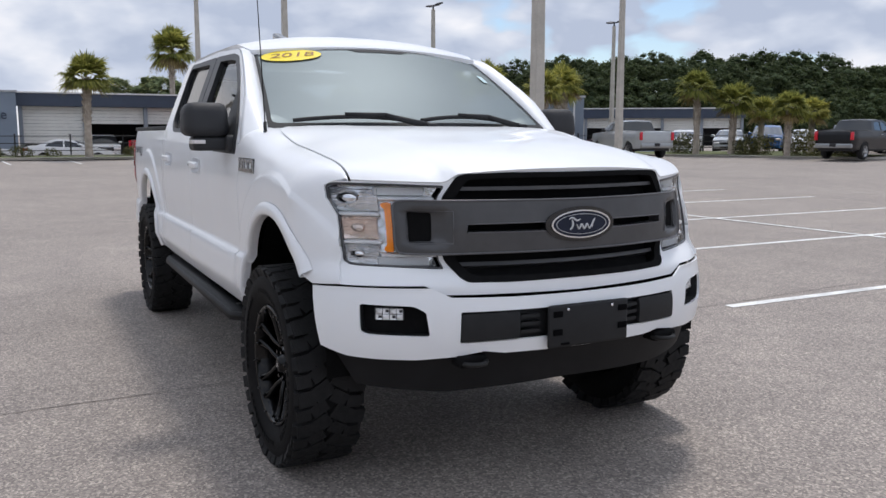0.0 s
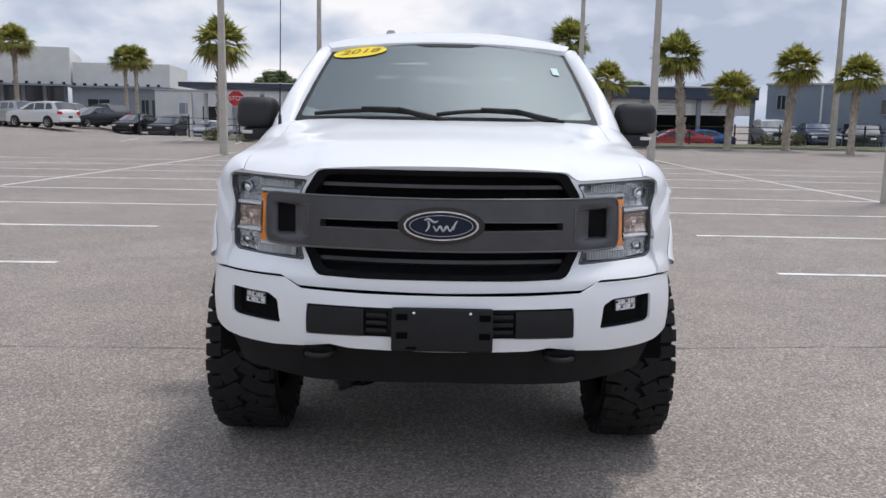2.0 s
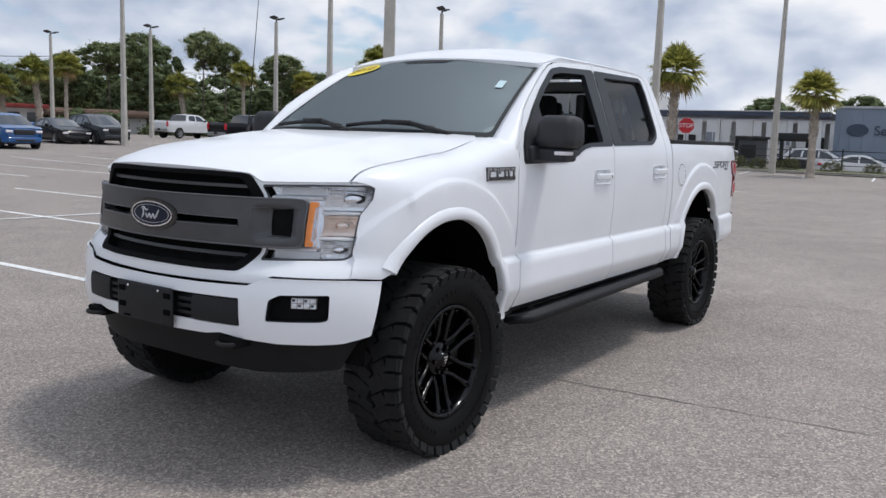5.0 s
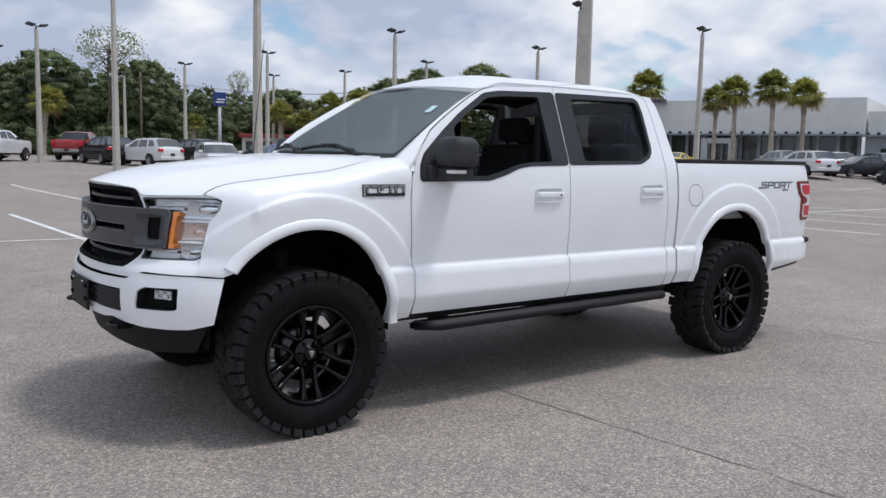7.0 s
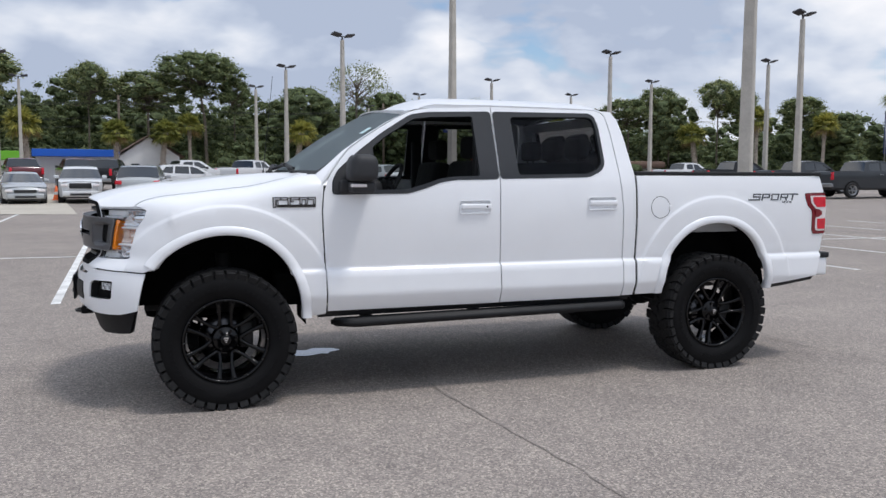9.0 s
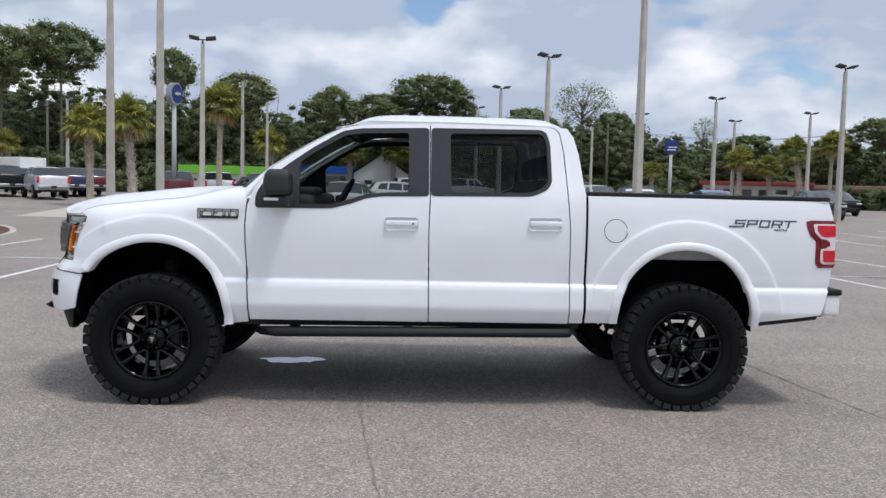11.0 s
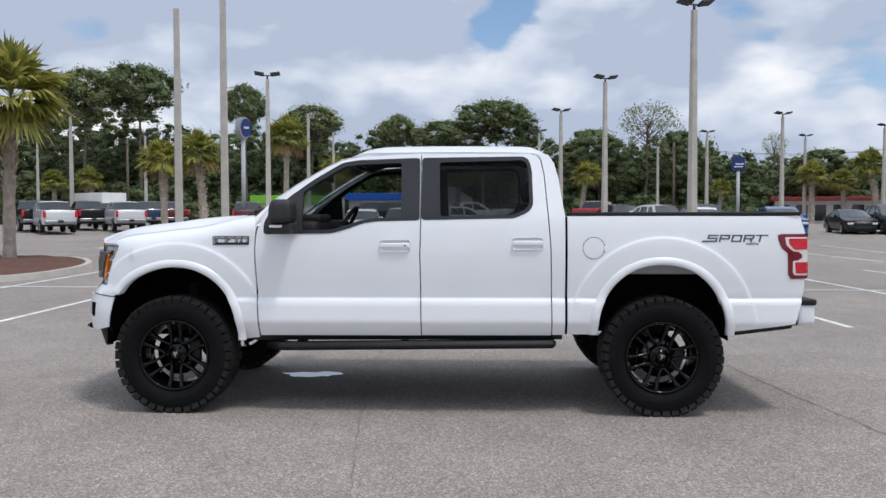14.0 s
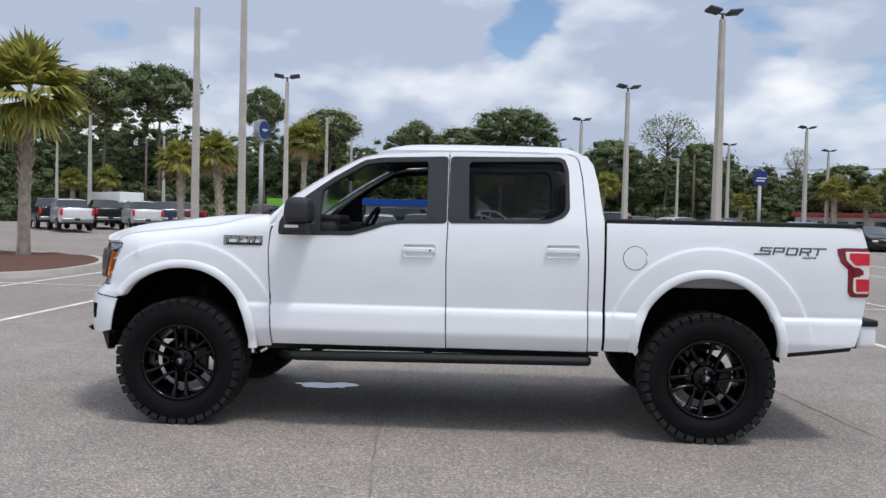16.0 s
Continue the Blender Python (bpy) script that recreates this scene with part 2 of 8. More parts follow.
def dense(poly, step, closed=True):
    out = []
    n = len(poly)
    for i in range(n if closed else n - 1):
        a, b = poly[i], poly[(i + 1) % n]
        k = max(1, int(math.ceil(math.dist(a, b) / step)))
        out += [(lerp(a[0], b[0], j / k), lerp(a[1], b[1], j / k)) for j in range(k)]
    if not closed:
        out.append(tuple(poly[-1]))
    return out


def rounded(poly, r, seg=4):
    """Round the corners of a closed outline."""
    out, n = [], len(poly)
    for i in range(n):
        p, a, b = Vector(poly[i]), Vector(poly[i - 1]), Vector(poly[(i + 1) % n])
        ra = min(r, (a - p).length * 0.45, (b - p).length * 0.45)
        s, e = p + (a - p).normalized() * ra, p + (b - p).normalized() * ra
        for k in range(seg + 1):
            t = k / seg
            out.append(tuple((s * (1 - t) ** 2 + p * 2 * t * (1 - t) + e * t * t)))
    return out


def within(poly, pts):
    px, py = np.array(poly).T
    qx, qy = np.roll(px, -1), np.roll(py, -1)
    x, y = pts[:, 0][:, None], pts[:, 1][:, None]
    with np.errstate(divide="ignore", invalid="ignore"):
        cross = ((py > y) != (qy > y)) & (x < (qx - px) * (y - py) / (qy - py) + px)
    return cross.sum(1) % 2 == 1


def near_edge(poly, pts):
    a = np.array(poly)
    b = np.roll(a, -1, 0)
    d = b - a
    L = (d**2).sum(1) + 1e-12
    t = (((pts[:, None] - a) * d).sum(2) / L).clip(0, 1)
    return np.sqrt((((a + t[..., None] * d) - pts[:, None]) ** 2).sum(2).min(1))


def near_path(line, pts):
    a, b = np.array(line[:-1]), np.array(line[1:])
    d = b - a
    L = (d**2).sum(1) + 1e-12
    t = (((pts[:, None] - a) * d).sum(2) / L).clip(0, 1)
    return np.sqrt((((a + t[..., None] * d) - pts[:, None]) ** 2).sum(2).min(1))


def sheet(bm, outline, surf, step=0.05, holes=(), depth=0.02, out=None, mi=0, estep=None, folds=()):
    """A panel: an outline in two parameters, with holes, laid on surf(u, v), its edges folded in by depth. out: the way that it faces."""
    loops = [dense(p, estep or step) for p in (outline, *holes)]
    verts, edges = [], []
    for lp in loops:
        k = len(verts)
        verts += [Vector(p) for p in lp]
        edges += [(k + i, k + (i + 1) % len(lp)) for i in range(len(lp))]
    for ln in folds:
        pts = dense(ln, step, False)
        k = len(verts)
        verts += [Vector(p) for p in pts]
        edges += [(k + i, k + i + 1) for i in range(len(pts) - 1)]
    arr = np.array(loops[0])
    lo, hi = arr.min(0), arr.max(0)
    xs, ys = np.arange(lo[0] + step / 2, hi[0], step), np.arange(lo[1] + step / 2, hi[1], step)
    if len(xs) and len(ys):
        g = np.stack(np.meshgrid(xs, ys), -1).reshape(-1, 2)
        keep = within(loops[0], g)
        for lp in loops[1:]:
            keep &= ~within(lp, g)
        for lp in loops:
            keep &= near_edge(lp, g) > step * 0.4
        for ln in folds:
            keep &= near_path(ln, g) > step * 0.4
        verts += [Vector(p) for p in g[keep]]
    co, ed, fa, *_ = geometry.delaunay_2d_cdt(verts, edges, [], 0, 1e-6)
    cen = np.array([sum((co[i] for i in f), Vector((0, 0))) / len(f) for f in fa])
    keep = within(loops[0], cen)
    for lp in loops[1:]:
        keep &= ~within(lp, cen)
    made = [bm.verts.new(surf(p[0], p[1])) for p in co]
    faces = []
    for f, k in zip(fa, keep):
        if k and geometry.area_tri(*(co[i].to_3d() for i in f[:3])) > 2e-3 * step * step:
            faces.append(bm.faces.new([made[i] for i in f]))
    bm.normal_update()
    if out is not None:
        total = sum((f.normal * f.calc_area() for f in faces), Vector())
        if total.dot(Vector(out)) < 0:
            for f in faces:
                f.normal_flip()
            bm.normal_update()
    for f in faces:
        f.material_index = mi
    if depth:
        for v in made:
            v.normal_update()
        rim = [e for e in {e for f in faces for e in f.edges} if len(e.link_faces) == 1]
        top, low = {}, {}
        for e in rim:
            f = e.link_faces[0]
            lp = next(l for l in f.loops if l.edge == e)
            a, b = lp.vert, lp.link_loop_next.vert
            for v in (a, b):
                if v not in top:
                    top[v], low[v] = bm.verts.new(v.co), bm.verts.new(v.co - v.normal * depth)
            q = bm.faces.new((top[b], top[a], low[a], low[b]))
            q.material_index = mi
    for v in [v for v in made if not v.link_faces]:
        bm.verts.remove(v)
    return bm


def strip(bm, rows, closed=False):
    """A surface through rows of points."""
    vs = [[bm.verts.new(p) for p in r] for r in rows]
    for a, b in zip(vs, vs[1:]):
        n = len(a)
        for i in range(n if closed else n - 1):
            bm.faces.new((a[i], a[(i + 1) % n], b[(i + 1) % n], b[i]))
    return bm


def flat_text(name, body, size, material, parent, at, depth=0.002, shear=0.0, label=""):
    cu = bpy.data.curves.new(name, "FONT")
    cu.body, cu.size, cu.extrude, cu.shear, cu.align_x, cu.align_y = body, size, depth, shear, "CENTER", "CENTER"
    tmp = bpy.data.objects.new(name, cu)
    me = bpy.data.meshes.new_from_object(tmp)
    bpy.data.objects.remove(tmp)
    me.materials.clear()
    me.materials.append(material)
    ob = new(name, me)
    ob.parent, ob.matrix_basis = parent, at
    if label:
        ob["label"] = label
    return ob

# ---- materials ----
white = mat("white_paint", (0.890, 0.905, 0.925), 0.32, 0, 0.015, 3, coat=0.45, rvary=0.04)
rim_black = mat("gloss_black_wheel", (0.002, 0.002, 0.0025), 0.13, 0, 0.1, 8, spec=0.32)
fog_facet = mat("faceted_reflector", (0.92, 0.93, 0.95), 0.26, 0.55, 0.05, 40)
grey_paint = mat("dark_grey_satin_paint", (0.082, 0.082, 0.086), 0.38, 0.3, 0.12, 9, bump=0.05, bscale=300)
# lighter than the bar's paint: the highlight along its edges, as colour
bar_edge_highlight = mat("satin_grey_edge", (0.13, 0.13, 0.137), 0.32, 0.3, 0.1, 9)
black_plastic = mat("black_plastic", (0.016, 0.0165, 0.018), 0.55, 0, 0.15, 12, bump=0.12, bscale=400, spec=0.3)
trim_grey = mat("grey_black_trim", (0.023, 0.025, 0.029), 0.42, 0, 0.1, 6, spec=0.4)
mirror_plastic = mat("mirror_plastic", (0.023, 0.024, 0.027), 0.6, 0, 0.1, 10, bump=0.15, bscale=500)
gloss_black = mat("gloss_black_paint", (0.006, 0.006, 0.007), 0.16, 0, 0.1, 8, coat=0.6)
# near-black that paints the shade inside gaps, slots and the engine bay
gap_shade = mat("dark_void", (0.004, 0.004, 0.0045), 0.9, spec=0.05)
mesh_black = mat("grille_black", (0.0085, 0.0085, 0.009), 0.9, 0, 0.2, 20, spec=0.1)
chrome = mat("chrome", (0.85, 0.86, 0.88), 0.08, 1.0)
chrome_dull = mat("lamp_reflector", (0.80, 0.82, 0.85), 0.17, 0.82, 0.10, 40, bump=0.3, bscale=45)
bright_facet = mat("bright_facet_reflector", (0.90, 0.91, 0.93), 0.16, 0.75, 0.12, 60, bump=1.0, bscale=55)
dam_black = mat("air_dam_plastic", (0.010, 0.010, 0.011), 0.65, 0, 0.2, 8, bump=0.1, bscale=300, spec=0.25)
amber = mat("amber_lens", (0.86, 0.24, 0.012), 0.2, 0, 0.15, 30, coat=1.0)
amber_dim = mat("orange_bulb_chamber", (0.80, 0.68, 0.61), 0.16, 0.75, 0.15, 25, bump=0.3, bscale=50)
red_lens = mat("red_lens", (0.66, 0.012, 0.030), 0.25, 0, 0.2, 25, coat=0.35, bump=0.3, bscale=90)
red_dark = mat("dark_red_lens", (0.20, 0.006, 0.014), 0.2, 0, 0.2, 20, coat=0.4)
lens_white = mat("clear_lens_bar", (0.84, 0.79, 0.79), 0.2, 0, 0.05, 20, coat=1.0)
rim_bolt = mat("worn_bolt_head", (0.05, 0.05, 0.052), 0.3, 0.8)
brake_steel = mat("brake_disc_steel", (0.07, 0.07, 0.073), 0.25, 1.0, 0.15, 30)
rubber = mat("tyre_rubber", (0.0105, 0.0105, 0.011), 0.75, 0, 0.25, 14, bump=0.3, bscale=120, rvary=0.08, spec=0.35)
rubber_side = mat("tyre_sidewall", (0.0055, 0.0055, 0.006), 0.7, 0, 0.2, 10, bump=0.15, bscale=200, spec=0.16)
liner = mat("wheel_liner", (0.004, 0.004, 0.004), 0.9, 0, 0.3, 10, spec=0.1)
steel_dark = mat("dark_steel", (0.03, 0.03, 0.03), 0.6, 0.6, 0.3, 10)
bed_grey = mat("primer_grey", (0.42, 0.43, 0.44), 0.5, 0, 0.05, 6)
seat_black = mat("black_cloth", (0.006, 0.006, 0.007), 0.9, 0, 0.2, 30, bump=0.3, bscale=300)
dash_black = mat("dashboard_plastic", (0.008, 0.008, 0.009), 0.7, 0, 0.15, 20)
headliner_mat = mat("grey_headliner", (0.06, 0.06, 0.06), 0.9)
yellow = mat("yellow_sticker", (0.93, 0.73, 0.015), 0.45)
brown_ink = mat("brown_ink", (0.30, 0.14, 0.02), 0.5)
sticker_white = mat("pale_sticker", (0.55, 0.72, 0.75), 0.5)
badge_blue = mat("deep_blue_enamel", (0.010, 0.015, 0.034), 0.38, 0, 0.15, 30, spec=0.3)
# sheen colour and fixed haze put the sky's reflected tone into the pane
glass_ws = glass_mat("windscreen_glass", (0.30, 0.34, 0.33), rough=0.62, sheen=(0.84, 0.95, 0.99), haze=0.205)
glass_side = glass_mat("side_glass", (0.52, 0.55, 0.54), spec_ior=1.35)
glass_rear = glass_mat("privacy_glass", (0.36, 0.37, 0.375), spec_ior=1.25)
glass_lamp = glass_mat("lamp_glass", (0.985, 0.99, 0.995), spec_ior=1.2)
lamp_silver = mat("lamp_silver", (0.90, 0.91, 0.92), 0.28, 0.0)
badge_silver = mat("badge_silver", (0.55, 0.56, 0.58), 0.3, 0.4)
badge_chrome = mat("worn_chrome_badge", (0.55, 0.56, 0.58), 0.22, 0.8, 0.1, 40)
badge_dark = mat("dark_chrome_badge", (0.14, 0.145, 0.155), 0.3, 0.7)

# ---- ground ----
asphalt = bpy.data.materials.new("asphalt")
asphalt.use_nodes = True
an, al = asphalt.node_tree.nodes, asphalt.node_tree.links
ab = an["Principled BSDF"]
atc = an.new("ShaderNodeTexCoord").outputs["Object"]
big = ramp(an, al, noise_tex(an, al, atc, 0.22, 5), [(0.3, (0.258, 0.226, 0.204)), (0.7, (0.328, 0.288, 0.260))])
vor = an.new("ShaderNodeTexVoronoi")
vor.inputs["Scale"].default_value = 98.0
al.new(atc, vor.inputs["Vector"])
stone = an.new("ShaderNodeSeparateColor")
al.new(vor.outputs["Color"], stone.inputs[0])
grain = ramp(an, al, stone.outputs[0], [(0.0, (0.56, 0.56, 0.57)), (0.42, (0.88, 0.88, 0.88)), (0.75, (1.10, 1.09, 1.07)), (1.0, (1.72, 1.69, 1.63))])
patch = ramp(an, al, noise_tex(an, al, atc, 1.6, 6, 0.65), [(0.30, (0.86, 0.86, 0.87)), (0.70, (1.10, 1.10, 1.09))])
pmx = an.new("ShaderNodeMix")
pmx.data_type, pmx.blend_type = "RGBA", "MULTIPLY"
pmx.inputs[0].default_value = 1.0
al.new(grain, pmx.inputs[6])
al.new(patch, pmx.inputs[7])
grain = pmx.outputs[2]
amx = an.new("ShaderNodeMix")
amx.data_type, amx.blend_type = "RGBA", "MULTIPLY"
amx.inputs[0].default_value = 1.0
al.new(big, amx.inputs[6])
al.new(grain, amx.inputs[7])
al.new(amx.outputs[2], ab.inputs["Base Color"])
ab.inputs["Roughness"].default_value = 0.82
abp = an.new("ShaderNodeBump")
abp.inputs["Strength"].default_value, abp.inputs["Distance"].default_value = 0.4, 0.005
al.new(vor.outputs["Distance"], abp.inputs["Height"])
al.new(abp.outputs[0], ab.inputs["Normal"])



def rise(x, y):
    """Ground height shaped to fit the camera's view: level in the middle, climbing a little towards the far edges; past
    the fence it drops again.
    """
    up = 0.018 * min(33.0, max(0.0, math.hypot(x, y) - 29.0))
    beyond = x - table(y, [-42, -40.6, -31.4, -22.6, -18.5, 12.0, 18.0], [31.8, 32.6, 37.6, 42.2, 43.6, 43.3, 44.2])
    return lerp(up, -0.25, sstep(0.8, 4.0, beyond) * sstep(-46, -40, y) * sstep(28, 20, y))


bm = bmesh.new()
strip(bm, [[Vector((r * math.cos(a), r * math.sin(a), rise(r * math.cos(a), r * math.sin(a)))) for a in np.linspace(0, 2 * math.pi, 193)[:-1]] for r in (0.5, 6, 14, 22, 29, 34, 39, 42, *range(44, 62, 1), 62, 75, 110, 300, 900, 2500)], closed=True)
bm.verts.ensure_lookup_table()
bm.faces.new(bm.verts[:192])
bmesh.ops.recalc_face_normals(bm, faces=bm.faces)
ground = solid("ground", bm, asphalt, "grey worn asphalt parking lot reaching the horizon", "ground", kind="structure")
line_paint = mat("worn_white_line_paint", (0.76, 0.76, 0.74), 0.7, 0, 0.25, 3, bump=0.2, bscale=200, fine=0.15)


def ground_strip(x0, y0, x1, y1, w, z=0.004):
    bm = bmesh.new()
    a, b = Vector((x0, y0, z)), Vector((x1, y1, z))
    n = (b - a).cross(Vector((0, 0, 1))).normalized() * w / 2
    k = 8
    lo = [bm.verts.new(a.lerp(b, i / k) + n) for i in range(k + 1)]
    hi = [bm.verts.new(a.lerp(b, i / k) - n) for i in range(k + 1)]
    for i in range(k):
        bm.faces.new((lo[i], lo[i + 1], hi[i + 1], hi[i]))
    bmesh.ops.recalc_face_normals(bm, faces=bm.faces)
    return bm


def painted(x0, y0, x1, y1, w=0.105, z=0.004):
    solid("parking_line", ground_strip(x0, y0, x1, y1, w, z), line_paint, "worn white parking line on the asphalt", "parking line", "parking lines", "structure", smooth=False)


for i in range(-4, 9):
    painted(1.56 + 2.89 * i, -3.4, 1.56 + 2.89 * i, -15.2)
    painted(1.40 + 2.93 * i, 4.0, 0.98 + 2.93 * i, 15.6)
painted(-9.8, -9.65, 30, -8.2, z=0.008)
painted(-10, 10.05, 30, 8.85, z=0.008)
for i in range(-2, 9):
    painted(0.8 + 2.86 * i, 19.6, 0.36 + 2.86 * i, 30.4)

for i in range(-3, 8):
    painted(36.9, 7.75 - 2.84 * i, 40.4, 8.1 - 2.84 * i)

# sealed joints across the asphalt
seal = mat("joint_sealant", (0.215, 0.190, 0.172), 0.85, 0, 0.3, 6)
for pts in ([(1.2, 3.4), (1.27, 1.2), (1.33, 0.1), (1.42, -0.9), (1.52, -1.9), (1.62, -2.8), (1.78, -5.0), (1.9, -8.6)], [(4.6, 8.0), (4.72, 3.4), (4.80, 1.2), (4.90, 0.0), (5.02, -0.9), (5.10, -1.5), (5.26, -2.3), (5.5, -5.0), (5.7, -9.0)], [(-3.6, 6.0), (0.5, 6.3), (4.6, 6.1), (9.0, 6.4)]):
    rj = random.Random(len(pts))
    bm = bmesh.new()
    fine_pts = []
    for (ax, ay), (bx, by) in zip(pts, pts[1:]):
        fine_pts += [(lerp(ax, bx, i / 8) + rj.gauss(0, 0.008), lerp(ay, by, i / 8)) for i in range(8)]
    if abs(pts[0][0] - pts[-1][0]) < 3:
        strip(bm, [[Vector((x - rj.uniform(0.001, 0.009), y, 0.004)), Vector((x + rj.uniform(0.001, 0.009), y, 0.004))] for x, y in fine_pts])
    else:
        strip(bm, [[Vector((x, y - rj.uniform(0.001, 0.009), 0.004)), Vector((x, y + rj.uniform(0.001, 0.009), 0.004))] for x, y in fine_pts])
    bmesh.ops.recalc_face_normals(bm, faces=bm.faces)
    solid("asphalt_joint", bm, seal, "dark cracked joint across the asphalt", "joint", "asphalt joints", "structure", smooth=False)

# ---- the lifted pickup truck ----
# Front axle at the origin, nose towards -x, driver's side towards -y.
truck = thing("pickup_truck", "white lifted crew cab pickup truck with black wheels and dark grille", "pickup truck", at=pose(0, 0.018, 0))
AX_R = 3.683
HUB_Z, TYRE_R, WHEEL_Y, TYRE_W = 0.440, 0.446, 0.893, 0.272
NOSE_N, NOSE_X, NOSE_A, NOSE_B = 1.8, -0.30, 0.505, 0.975

SIDE_Z = [0.54, 0.60, 0.68, 0.70, 0.862, 0.872, 0.885, 1.05, 1.22, 1.38, 1.47, 1.56, 2.00]
SIDE_Y = [0.925, 0.965, 1.004, 1.010, 0.998, 0.972, 0.975, 0.990, 0.994, 0.981, 0.966, 0.933, 0.768]


def half_width(z):
    return smooth_table(z, SIDE_Z, SIDE_Y, 0.006 if 0.84 < z < 0.90 else 0.016 if z < 0.9 else 0.05)


def nose(y):
    u = min(abs(y) / NOSE_B, 0.9999)
    return NOSE_X - NOSE_A * (1 - u**NOSE_N) ** (1 / NOSE_N)


def brow(y):
    """The lamps and the hood's corners lie further back than the bumper's curve."""
    return nose(y) + 0.055 * sstep(0.45, 0.90, abs(y))


def chin(y):
    """The lower front follows the bumper's plan."""
    return -0.272 - 0.575 * (1 - min(abs(y) / 0.985, 0.9999) ** 2.15) ** (1 / 2.15)


NOSE_YS = [0.975 * i / 80 for i in range(81)]
NOSE_BROW = [brow(y) for y in NOSE_YS]


def blister(x, z, cx, cz):
    """The raised field of the wing round a wheel arch."""
    r = math.hypot((x - cx) / 1.0, (z - cz) / 1.0)
    return 0.012 * (1 - sstep(0.680, 0.698, r)) * sstep(0.62, 0.90, z)


SEAM = 0.825
ROLL, ROLL_L, ROLL_N = 0.14, 0.24, 2.3


def lip_z(y):
    """Height of the hood's front edge: it steps down beside the grille."""
    a = abs(y)
    mid = 1.322 - 0.07 * (a / 0.85) ** 2.2
    return lerp(mid, 1.268 + 0.010 * (a - 0.53) / 0.36, sstep(0.470, 0.535, a))


def hood_z(x, y):
    a = abs(y)
    f = brow(min(a, 0.90))
    u = min(1.0, max(0.0, (x - f) / (0.62 - f)))
    zf = lip_z(y)
    mid = 1.322 - 0.07 * (a / 0.85) ** 2.2
    centre = mid + 0.012 + (1.508 - mid) * (1 - (1 - u) ** 2.25) - 0.014 * sstep(0.68, 0.42, a) * sstep(0.05, 0.45, u)
    edge = zf + 0.055 * (1 - math.exp(-u / 0.05)) + 0.10 * (1 - (1 - u) ** 1.6) + 0.065 * sstep(0.12, 0.60, x)
    w = sstep(0.40, 0.92, a)
    lip = lerp(mid + 0.012, zf, w) - zf
    return lerp(centre, edge, w) - lip * math.exp(-u / 0.05)


def side_base(x, z):
    y = half_width(z)
    if x < NOSE_X:
        u = min(0.999, (NOSE_X - x) / NOSE_A)
        low = (1 - u**NOSE_N) ** (1 / NOSE_N)
        k = lerp(low, min(low, table(x, NOSE_BROW, NOSE_YS) / 0.975), sstep(0.95, 1.25, z))
        wide = (1 - min(0.999, max(0.0, -0.272 - x) / 0.575) ** 2.15) ** (1 / 2.15) * 0.985 / 0.975
        y *= lerp(k, min(1.0, wide), sstep(0.985, 0.885, z))
    if x > 4.3:
        y -= 0.035 * ((x - 4.3) / 0.45) ** 2
    return y + blister(x, z, 0.02, 0.605) + blister(x, z, AX_R + 0.005, 0.645)


def side_y(x, z, fender=False):
    if not fender:
        return side_base(x, z)
    foot = hood_z(x, SEAM) - 0.004 - ROLL
    y = side_base(x, min(z, 1.30))
    q = min(1.0, max(0.0, (z - foot) / ROLL))
    run = max(0.02, y - SEAM)
    return y - run + run * (1 - q**ROLL_N) ** (1 / ROLL_N)


def wing_v(x, z):
    """The wing's running height: true height on the side, length along the roll at the top."""
    foot = hood_z(x, SEAM) - 0.004 - ROLL
    q = min(1.0, (z - foot) / ROLL)
    return z if q <= 0 else foot + ROLL_L * math.asin(q ** (ROLL_N / 2)) / (math.pi / 2)


def wing_pt(s, x, v):
    foot = hood_z(x, SEAM) - 0.004 - ROLL
    if v <= foot:
        return Vector((x, s * side_base(x, min(v, 1.30)), v))
    a = min(1.0, (v - foot) / ROLL_L) * math.pi / 2
    z = foot + ROLL * math.sin(a) ** (2 / ROLL_N)
    y = side_base(x, min(z, 1.30))
    run = max(0.02, y - SEAM)
    return Vector((x, s * (y - run + run * max(0.0, math.cos(a)) ** (2 / ROLL_N)), z))


def arch(cx, z0, w, h, n=28, p=2.15):
    """Wheel-arch curve from its front foot over the top to its rear foot."""
    out = []
    for i in range(n + 1):
        a = math.pi * (1 - i / n)
        c, s = math.cos(a), math.sin(a)
        out.append((cx + w * math.copysign(abs(c) ** (2 / p), c), z0 + h * abs(s) ** (2 / p)))
    return out


FRONT_ARCH = [p for p in arch(0.01, 0.555, 0.48, 0.555)]
REAR_ARCH = [p for p in arch(AX_R, 0.605, 0.475, 0.525)]


DOOR_GAP = [(0.655, 0.575), (0.647, 0.825), (0.629, 1.125), (0.625, 1.253), (0.636, 1.381), (0.668, 1.488)]
A_GAP = [(0.668, 1.488), (0.735, 1.580), (0.805, 1.660), (0.910, 1.735), (1.034, 1.812), (1.150, 1.880), (1.254, 1.930), (1.320, 1.948), (1.398, 1.957)]
REAR_GAP = [(2.725, 1.972), (2.765, 1.962), (2.795, 1.930), (2.819, 1.807), (2.844, 1.465), (2.860, 1.255), (2.869, 0.600)]
WIN_F = [(0.693, 1.362), (1.208, 1.368), (1.336, 1.403), (1.443, 1.443), (1.549, 1.459), (1.872, 1.466), (1.866, 1.940), (1.399, 1.925), (1.269, 1.903), (1.058, 1.775), (0.896, 1.656), (0.735, 1.520), (0.697, 1.450)]
WIN_R = [(1.894, 1.468), (2.588, 1.481), (2.690, 1.525), (2.727, 1.575), (2.722, 1.850), (2.700, 1.928), (2.659, 1.948), (1.890, 1.940)]


